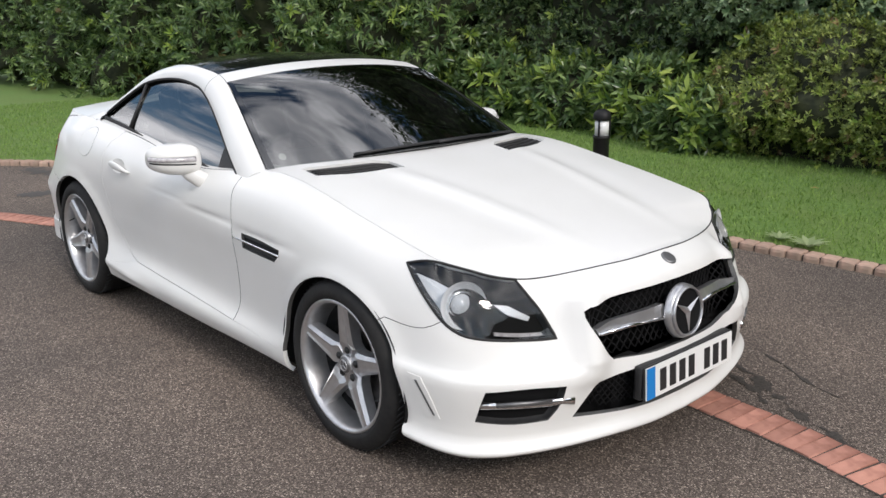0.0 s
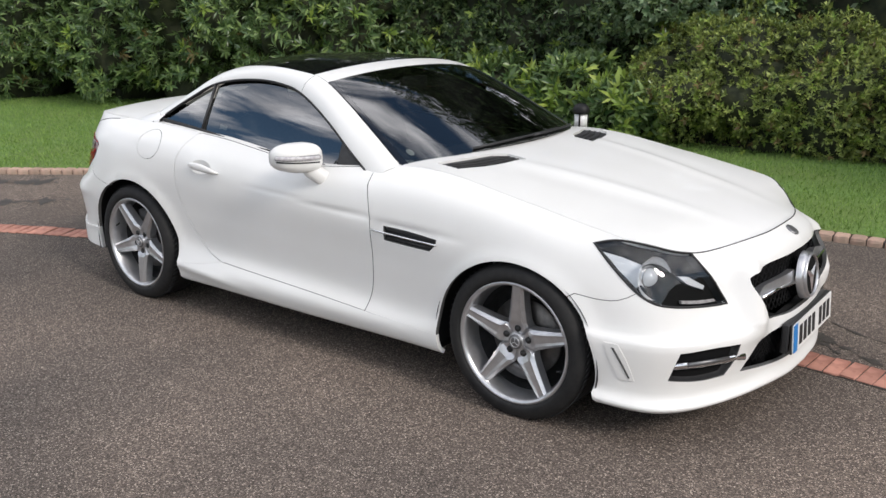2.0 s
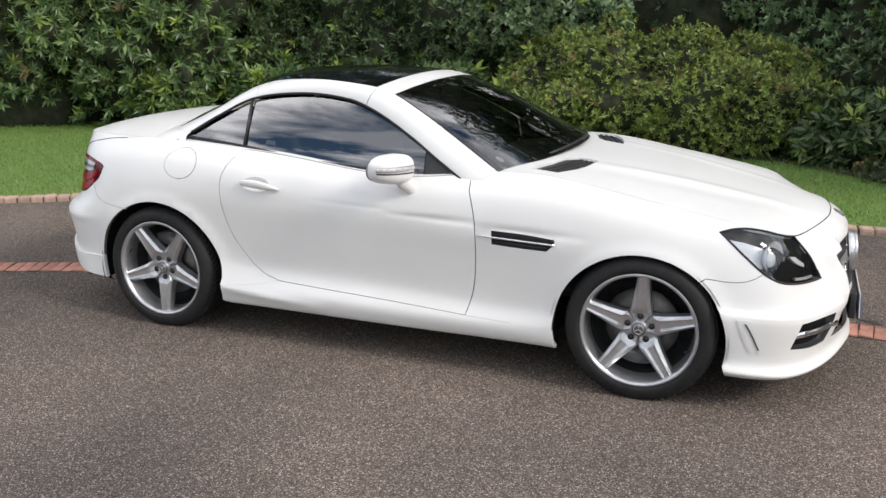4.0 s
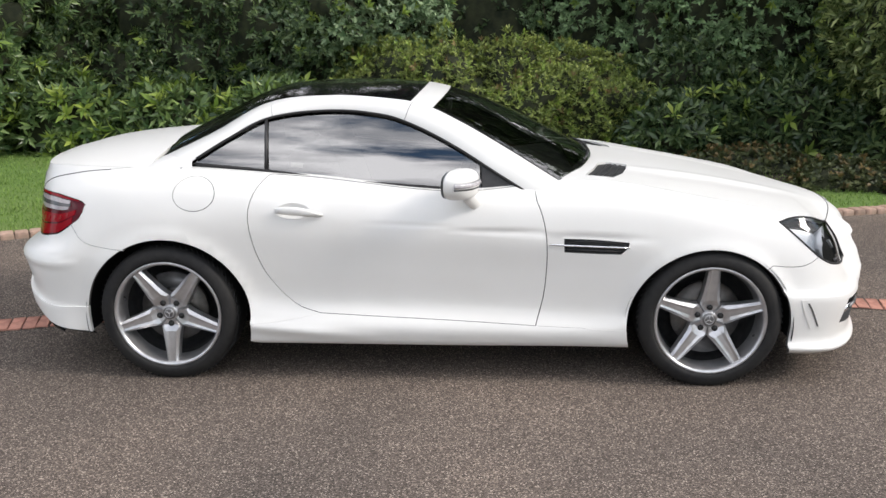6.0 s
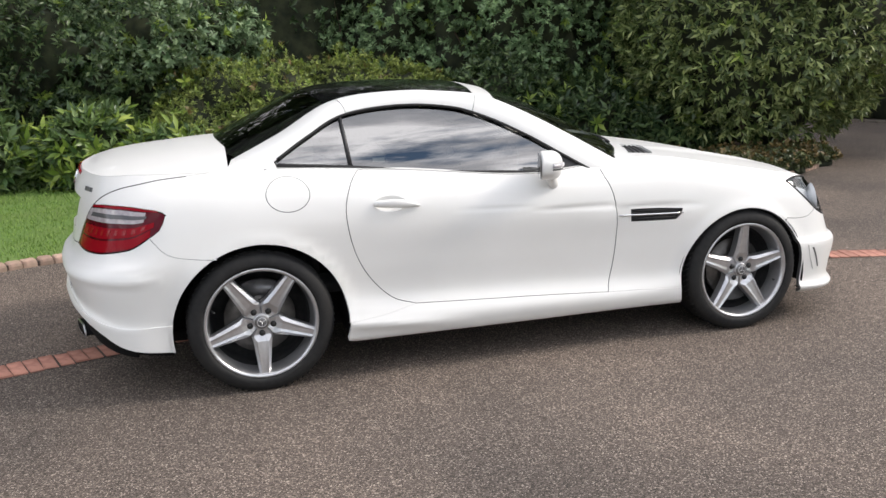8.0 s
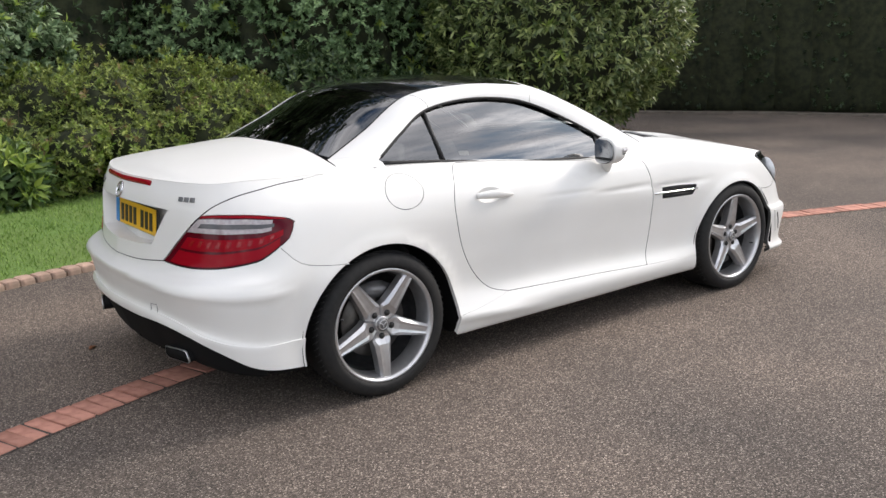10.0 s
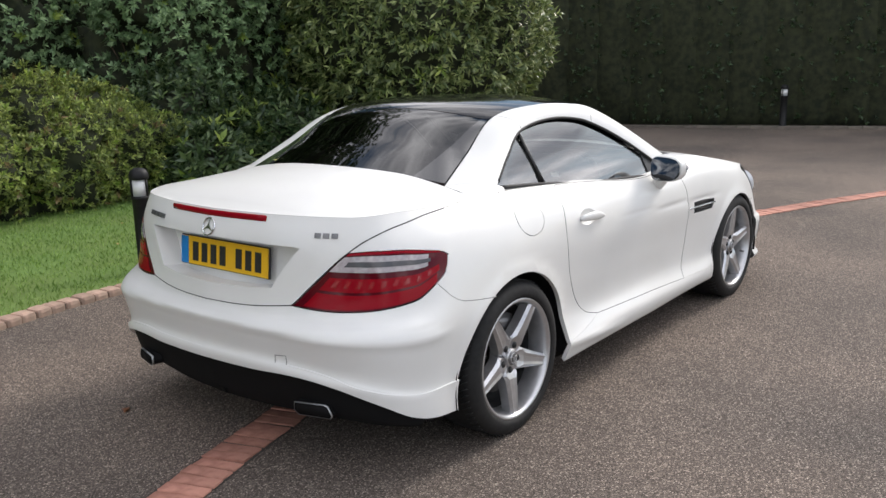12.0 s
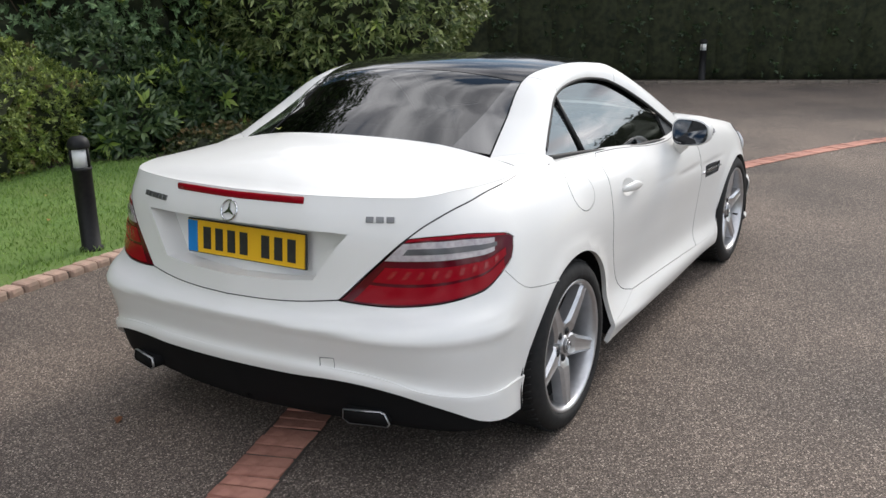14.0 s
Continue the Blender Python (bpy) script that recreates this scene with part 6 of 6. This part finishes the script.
def branches(blobs, parent, n, material, name="trunk"):
    """Tapered stems that rise from the ground and fork into the crown."""
    bm = bmesh.new()
    for c, r in blobs:
        for _ in range(n):
            x0, y0 = c[0] + rng.uniform(-0.25, 0.25) * r[0], c[1] + rng.uniform(-0.3, 0.3) * r[1]
            e = unit(1)[0] * np.asarray(r) * 0.88
            p0, p2 = np.array((x0, y0, 0.0)), np.asarray(c) + np.array((e[0], e[1], abs(e[2])))
            p1 = 0.5 * (p0 + p2) + rng.normal(size=3) * 0.12
            pts = [(1 - t) ** 2 * p0 + 2 * t * (1 - t) * p1 + t * t * p2 for t in np.linspace(0, 1, 7)]
            rings = []
            for i, p in enumerate(pts):
                rr = 0.03 * (1 - 0.85 * i / 6) * max(0.6, r[2] * 0.6)
                rings.append([bm.verts.new((p[0] + rr * math.cos(q), p[1] + rr * math.sin(q), p[2])) for q in np.linspace(0, 2 * math.pi, 6)[:-1]])
            for a, b in zip(rings, rings[1:]):
                for i in range(5):
                    bm.faces.new((a[i], a[(i + 1) % 5], b[(i + 1) % 5], b[i]))
    return part(name, bm, material, parent)


# core colour: the shade within the plants is put into these near-black greens
TWIG_SHADE = textured("shaded_inner_twigs", (0.013, 0.018, 0.008), (0.036, 0.042, 0.017), 9, rough=0.95, bump=0.8, bump_scale=14)
BARK = textured("shrub_bark", (0.09, 0.06, 0.04), (0.16, 0.115, 0.08), 12, rough=0.9, bump=0.5)
LEAF_RHODO = leaf_material("rhododendron_leaf", (0.045, 0.092, 0.032), (0.25, 0.345, 0.115), 0.28)
LEAF_DARK = leaf_material("dark_laurel_leaf", (0.032, 0.062, 0.027), (0.15, 0.21, 0.078), 0.26)
LEAF_LIME = leaf_material("yellow_green_leaf", (0.092, 0.135, 0.034), (0.40, 0.46, 0.115), 0.45)
LEAF_MID = leaf_material("mid_green_leaf", (0.10, 0.18, 0.075), (0.40, 0.55, 0.27), 0.4)
LEAF_LAUREL = leaf_material("laurel_leaf", (0.055, 0.092, 0.03), (0.40, 0.46, 0.17), 0.26)
LEAF_TIP = leaf_material("young_leaf", (0.16, 0.26, 0.04), (0.42, 0.50, 0.11), 0.4, 0.35)
LEAF_DRY = leaf_material("bronze_leaf", (0.10, 0.075, 0.03), (0.24, 0.17, 0.06), 0.5, 0.2)
LEAF_TREE = leaf_material("tree_leaf", (0.026, 0.052, 0.016), (0.09, 0.14, 0.04), 0.5)
LEAF_PALE = leaf_material("grey_green_leaf", (0.085, 0.15, 0.07), (0.36, 0.47, 0.26), 0.4)
LEAF_IVY = leaf_material("ivy_leaf", (0.035, 0.05, 0.018), (0.15, 0.17, 0.065), 0.45)
# far hedge: the shade it stands in is put into the leaf colour
LEAF_FAR_SHADE = leaf_material("shaded_far_hedge_leaf", (0.014, 0.031, 0.011), (0.046, 0.078, 0.026), 0.5, 0.1)


def shrub(blobs, shoots, k, length, width, leaf, label, category="shrub", stems=5, droop=0.25, spread=0.9, rough=0.3, freq=0.9, low=-0.6, depth=0.25, name="shrub", face=(0, -1, 0.15), core=0.84, tips=0.0, dry=0.0):
    c = blobs[0][0]
    root = tagged(new(name), label, category)
    root.location = (c[0], c[1], 0)
    P, D = shoots_on(blobs, shoots, rough, freq, low, depth, face)
    off = np.array((c[0], c[1], 0))
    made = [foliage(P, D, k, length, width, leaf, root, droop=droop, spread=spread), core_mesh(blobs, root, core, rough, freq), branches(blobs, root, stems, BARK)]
    for share, mt, nm in ((tips, LEAF_TIP, "young_growth"), (dry, LEAF_DRY, "bronze_growth")):
        if share:
            pick = rng.random(len(P)) < share
            made.append(foliage(P[pick] + D[pick] * 0.04, D[pick], k, length * 1.1, width * 1.05, mt, root, nm, droop=0.05, spread=spread))
    for ob in made:
        ob.matrix_parent_inverse = Matrix.Translation(-root.location)
    return root


RH = "large rhododendron with long glossy mid-green leaves, behind the lawn"
for x, y, r, h in ((-15.6, 3.6, 1.8, 1.7), (-13.4, 4.2, 1.6, 1.8), (-11.6, 4.5, 1.5, 1.7), (-9.9, 5.0, 1.5, 1.9), (-8.2, 5.5, 1.5, 1.7), (-6.7, 6.3, 1.5, 1.6)):
    shrub([((x, y, h * 0.72), (r, 1.45, h))], 2100, 9, 0.135, 0.034, LEAF_RHODO, RH, droop=0.15, rough=0.55, freq=1.6, depth=0.42, tips=0.04, dry=0.012, core=0.78)
DK = "dark laurel bush with drooping glossy leaves, in shade"
for x, y, r, h in ((-5.2, 7.4, 1.4, 1.5), (-3.5, 7.6, 1.5, 1.7), (-1.9, 7.7, 1.4, 1.6)):
    shrub([((x, y, h * 0.75), (r, 1.4, h))], 2900, 8, 0.10, 0.033, LEAF_DARK, DK, droop=0.4, rough=0.55, freq=1.6, depth=0.42, tips=0.012, core=0.78)
LM = "low yellow-green shrub with dense small leaves, beside the lawn"
for x, y, r, h in ((-0.85, 6.25, 0.9, 0.72), (0.2, 6.1, 0.95, 0.80), (1.2, 6.35, 0.85, 0.72)):
    shrub([((x, y, h * 0.66), (r, 0.85, h)), ((x + 0.35, y + 0.2, h * 1.0), (0.5, 0.5, h * 0.62)), ((x - 0.4, y - 0.1, h * 0.9), (0.45, 0.5, h * 0.6))], 5600, 6, 0.058, 0.022, LEAF_LIME, LM, stems=14, droop=0.05, rough=0.5, freq=1.6, depth=0.45, tips=0.06, dry=0.03)
for x, y, r, h in ((-3.6, 6.15, 0.6, 0.5), (-2.4, 6.05, 0.6, 0.55), (-1.5, 5.75, 0.45, 0.4), (-5.0, 6.2, 0.7, 0.55)  , (-6.2, 5.6, 0.6, 0.5)):
    shrub([((x, y, h * 0.6), (r, 0.5, h))], 330, 8, 0.17, 0.05, LEAF_RHODO, "low broad-leaved evergreen at the edge of the lawn", droop=0.2, tips=0.2, stems=3)
PALE = "upright shrub with soft grey-green leaves above the lime shrub"
shrub([((-1.65, 7.0, 1.50), (0.85, 0.65, 0.62)), ((-0.85, 7.05, 1.35), (0.6, 0.5, 0.5)), ((-2.3, 7.0, 1.75), (0.55, 0.5, 0.5))], 1500, 8, 0.10, 0.046, LEAF_PALE, PALE, rough=0.6, freq=1.9, depth=0.5, droop=0.35, core=0.68, tips=0.05)
shrub([((3.0, 6.75, 0.6), (1.0, 0.75, 0.78))], 1300, 8, 0.11, 0.036, LEAF_DARK, DK, rough=0.5, freq=1.6, depth=0.4, core=0.78)
MD = "open mid-green shrub with pale upper leaves"
for x, y, r, h in ((3.3, 7.6, 1.2, 2.0), (2.0, 9.2, 1.4, 2.2)):
    shrub([((x, y, h * 0.7), (r, 1.2, h)), ((x + 0.5, y - 0.5, h * 1.05), (0.7, 0.7, 0.7)), ((x - 0.6, y - 0.3, h * 1.2), (0.6, 0.6, 0.6))], 3600, 9, 0.088, 0.036, LEAF_MID, MD, rough=0.6, freq=1.7, depth=0.45, droop=0.45, tips=0.03, core=0.74)
shrub([((5.75, 5.35, 1.9), (1.80, 1.80, 2.0)), ((5.9, 7.2, 1.9), (1.5, 1.5, 2.0))], 8200, 7, 0.118, 0.033, LEAF_LAUREL, "large clipped laurel bush with mottled yellow-green leaves, overhanging the kerb", rough=0.16, freq=1.1, low=-0.85, depth=0.2, droop=0.55, face=(-0.3, -1, 0.1), core=0.87, tips=0.015)
for x, y, r in ((3.7, 4.0, 0.6), (4.5, 4.1, 0.55), (5.2, 4.25, 0.55), (3.1, 5.0, 0.7), (4.3, 3.62, 0.42), (4.95, 3.85, 0.42), (5.6, 4.2, 0.42)):
    shrub([((x, y, 0.0), (r, r * 0.8, 0.24))], 900, 5, 0.05, 0.036, LEAF_IVY, "low ivy with dry leaves at the foot of the laurel", "ground cover", stems=2, low=0.0, face=(0, 0, 1), dry=0.14)
for x, y, r, h in ((3.9, 6.1, 0.75, 0.62), (4.7, 5.5, 0.6, 0.5), (2.9, 6.3, 0.7, 0.6), (2.2, 6.0, 0.5, 0.42)):
    shrub([((x, y, h * 0.6), (r, 0.6, h))], 520, 8, 0.15, 0.045, LEAF_DARK, "low dark broad-leaved evergreen in the shade between the shrubs", droop=0.3, tips=0.05, stems=3)
# tall far hedge
far = tagged(new("hedge"), "tall clipped hedge beyond the drive, leaves coloured dark for the shade", "hedge")
fl = offset(FARKERB, 0.85)[::12]
blobs = [((p[0], p[1], 1.9), (0.72, 0.95, 2.6)) for p in fl]
P, D = shoots_on(blobs[::2], 9000, 0.10, 1.2, -0.8, 0.15, (-1, -0.2, 0.1))
foliage(P, D, 6, 0.075, 0.035, LEAF_FAR_SHADE, far)
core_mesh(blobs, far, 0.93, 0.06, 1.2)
branches(blobs, far, 1, BARK)


# tall trees behind the shrubs, and others, unseen and added, that close the place round the drive
def tree(x, y, h, r, shoots, leaf, label, k=5, size=0.16):
    blobs = [((x, y, h * 0.62), (r, r, h * 0.38)), ((x + r * 0.5, y - r * 0.3, h * 0.45), (r * 0.7, r * 0.7, h * 0.25)), ((x - r * 0.5, y + r * 0.2, h * 0.5), (r * 0.7, r * 0.7, h * 0.26))]
    root = tagged(new("tree"), label, "tree")
    P, D = shoots_on(blobs, shoots, 0.45, 0.5, -0.9, 0.4)
    foliage(P, D, k, size, size * 0.45, leaf, root)
    core_mesh(blobs[:1], root, 0.6, 0.45, 0.5)
    bm = bmesh.new()
    prof = [(0.26, 0), (0.19, 0.5), (0.16, h * 0.3), (0.11, h * 0.55), (0.03, h * 0.85)]
    lathe(bm, prof, Matrix.Translation((x, y, 0)), 10)
    for q in range(6):
        a = q * 1.05 + x
        p0 = (x, y, h * (0.25 + 0.06 * q))
        p1 = (x + 0.8 * r * math.cos(a), y + 0.8 * r * math.sin(a), h * (0.42 + 0.07 * q))
        tube(bm, [p0, tuple((u + w) / 2 + 0.1 for u, w in zip(p0, p1)), p1], 0.06, 6)
    part("trunk", bm, BARK, root)
    return root


TL = "tall dark broadleaf tree behind the shrubs"
for x, y, h in ((-14.5, 8.6, 11), (-11, 9.2, 12.5), (-7.6, 10.0, 13.5), (-4.4, 10.8, 14), (-1.0, 11.2, 13), (2.4, 11.6, 14), (5.6, 11.8, 12.5)):
    tree(x, y, h, 2.7, 3400, LEAF_TREE, TL, 5, 0.2)
hb = [((x, y, 1.8), (1.5, 0.9, 2.2)) for x, y in ((-16, 6.2), (-14, 6.6), (-12, 7), (-10, 7.4), (-8, 8.0), (-6, 8.9), (-4, 9.3), (-2, 9.5), (0, 9.6), (2, 10.0), (4, 9.6), (4.5, 7.6), (6, 8.3))]
bh = tagged(new("hedge"), "dense dark evergreen hedge behind the shrubs", "hedge")
P, D = shoots_on(hb, 6000, 0.25, 0.8, -0.6, 0.2, (0, -1, 0.2))
foliage(P, D, 6, 0.12, 0.045, LEAF_DARK, bh)
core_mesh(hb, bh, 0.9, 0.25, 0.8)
branches(hb, bh, 2, BARK)
# unseen trees, added for the car to mirror and to bound the low sky
for x, y, h in ((-26, -6, 4.5), (-23, -14, 5), (-15, -22, 4.5), (-4, -28, 4.5), (22, -24, 4.5)):
    tree(x, y, h, 3.2, 700, LEAF_TREE, "broadleaf tree across the drive, unseen, added to close the place", 5, 0.3)

# bollards
BLACKPAINT = textured("black_powder_coat", (0.006, 0.006, 0.007), (0.011, 0.011, 0.011), 40, rough=0.55, spec=0.3)
OPAL = shader("opal_lens", (0.75, 0.76, 0.76), 0.3)


def bollard(x, y, tilt=(0, 0), label=""):
    root = tagged(new("bollard_light"), label, "bollard light", group="bollard lights along the drive")
    bm = bmesh.new()
    lathe(bm, [(0.0, 0.0), (0.075, 0.0), (0.075, 0.02), (0.06, 0.03), (0.06, 0.52), (0.064, 0.525), (0.064, 0.545), (0.0, 0.545)], Matrix(), 28)
    part("post", bm, BLACKPAINT, root)
    bm = bmesh.new()
    lathe(bm, [(0.0, 0.545), (0.052, 0.545), (0.052, 0.665), (0.0, 0.665)], Matrix(), 28)
    part("lens", bm, OPAL, root, "white opal lens")
    for k in range(3):
        bm = bmesh.new()
        a = k * 2.094 + 0.5
        box(bm, (0.059 * math.cos(a), 0.059 * math.sin(a), 0.605), (0.012, 0.012, 0.125))
        part("rib", bm, BLACKPAINT, root)
    bm = bmesh.new()
    lathe(bm, [(0.0, 0.662), (0.066, 0.662), (0.068, 0.675), (0.066, 0.70), (0.055, 0.722), (0.034, 0.737), (0.0, 0.742)], Matrix(), 28)
    part("cap", bm, BLACKPAINT, root)
    root.matrix_basis = pose(x, y, 0.035, tilt[0], tilt[1], 20)
    return root


bollard(-0.50, 2.74, (0, 0), "black bollard light with white opal lens, on the lawn edge")
bollard(12.36, 2.345, (0, 0), "black bollard light before the far dark hedge")

# grass blades
BLADE = leaf_material("grass_blade", (0.105, 0.19, 0.034), (0.28, 0.42, 0.10), 0.5, 0.25)
N = 150000
g = np.stack([rng.uniform(-11, 3.8, N), rng.uniform(-2.0, 6.4, N)], 1)
g = g[inside(np.concatenate([offset(KERB, 0.09)[::4], back]), g)]
nn = len(g)
gp = np.concatenate([g, np.full((nn, 1), 0.04)], 1)
ga = np.stack([rng.normal(size=nn) * 0.45, rng.normal(size=nn) * 0.45, np.ones(nn)], 1)
gl = 0.022 + 0.03 * rng.random(nn)
grass = leaf_mesh("grass", gp, ga, unit(nn), gl, np.full(nn, 0.0035), BLADE, None)
tagged(grass, "short green grass blades on the lawn", "grass", kind="stuff")

# small weeds by the kerb, fallen leaves, a dark crack in the asphalt
for x, y, s_ in ((0.95, 2.78, 1.0), (1.16, 2.74, 1.3), (0.55, 2.72, 0.6)):
    w = tagged(new("weed"), "pale green weed rosette at the lawn edge", "weed", group="weeds at the lawn edge")
    a = np.linspace(0, 2 * math.pi, 12)[:-1] + x
    ax = np.stack([np.cos(a), np.sin(a), np.full(11, 0.5)], 1)
    leaf_mesh("rosette", np.repeat([(x, y, 0.05)], 11, 0), ax, np.repeat([(0.0, 0.0, 1.0)], 11, 0), np.full(11, 0.11 * s_), np.full(11, 0.016 * s_), leaf_material("weed_leaf", (0.20, 0.27, 0.12), (0.40, 0.46, 0.25)), w)
for x, y, z, s_, c, t in ((-1.345, 0.33, 1.052, 0.045, (0.28, 0.30, 0.06), "yellow-green fallen leaf lying on the boot lid"), (-2.05, 0.62, 0.006, 0.05, (0.22, 0.08, 0.03), "brown fallen leaf on the asphalt"), (-0.2, 3.6, 0.07, 0.05, (0.36, 0.17, 0.05), "dry brown leaf on the lawn"), (0.35, 4.4, 0.07, 0.045, (0.40, 0.22, 0.07), "dry brown leaf on the lawn")):
    lf = leaf_mesh("leaf", np.array([(x, y, z)]), np.array([(0.7, 0.7, 0.08)]), np.array([(0.0, 0.0, 1.0)]), np.array([s_ * 1.6]), np.array([s_ * 0.35]), leaf_material("fallen_leaf", c, c), None)
    lf["kind"] = "thing"
    tagged(lf, t, "leaf")
TAR = textured("damp_asphalt", (0.026, 0.022, 0.019), (0.075, 0.064, 0.054), 120, rough=0.65)
def trail(name, pts, w, seed, label):
    """A damp, broken streak of uneven width on the asphalt."""
    c = spline(pts, 0.012)
    t = np.gradient(c, axis=0)
    t /= np.linalg.norm(t, axis=1)[:, None]
    nv = np.stack([-t[:, 1], t[:, 0]], 1)
    bm = bmesh.new()
    rows = []
    for i, (p, q) in enumerate(zip(c, nv)):
        f = i / (len(c) - 1)
        k = max(0.0, 0.55 + 1.3 * noise.noise((i * 0.16, seed, 0)) + 0.5 * noise.noise((i * 0.6, seed, 5))) * min(1, 8 * f, 8 * (1 - f))
        j = 0.5 * w * noise.noise((i * 0.25, seed, 9))
        rows.append((bm.verts.new((*(p + q * (j + w * k)), 0.0025)), bm.verts.new((*(p + q * (j - w * k)), 0.0025))))
    for u, v in zip(rows, rows[1:]):
        bm.faces.new((u[1], u[0], v[0], v[1]))
    return tagged(part(name, bm, TAR, smooth=False), label, "stain", kind="structure")


trail("damp_streak", [(1.5, 1.16), (1.65, 1.01), (1.777, 0.862), (1.956, 0.754), (2.18, 0.596), (2.37, 0.51), (2.52, 0.42)], 0.042, 1.3, "dark damp streak on the asphalt beside the brick band")
trail("damp_streak", [(1.72, 0.80), (1.85, 0.72), (1.98, 0.66), (2.08, 0.57)], 0.032, 4.1, "dark damp streak on the asphalt beside the brick band")
trail("asphalt_crack", [(1.78, 1.06), (1.95, 0.98), (2.12, 0.88), (2.3, 0.83)], 0.010, 7.7, "thin dark crack in the asphalt")
trail("damp_patch", [(-5.5, 0.12), (-5.2, 0.16), (-4.95, 0.24), (-4.7, 0.42), (-4.5, 0.52)], 0.13, 2.2, "dark damp patch on the asphalt near the kerb")
trail("damp_patch", [(-4.25, -0.35), (-4.1, -0.16), (-3.95, 0.02), (-3.8, 0.22)], 0.12, 5.5, "dark damp patch on the asphalt near the kerb")

# bricks of the band and kerbs
pieces(band, "brick", ARC, 0.0645, BR, -0.022, yaw=90.0, gap=0.006)
pieces(kerb, "brick", offset(KERB, 0.05), 0.100, KS, -0.012, gap=0.005)
pieces(kerb2, "brick", offset(FARKERB, 0.05), 0.225, KB, -0.015)
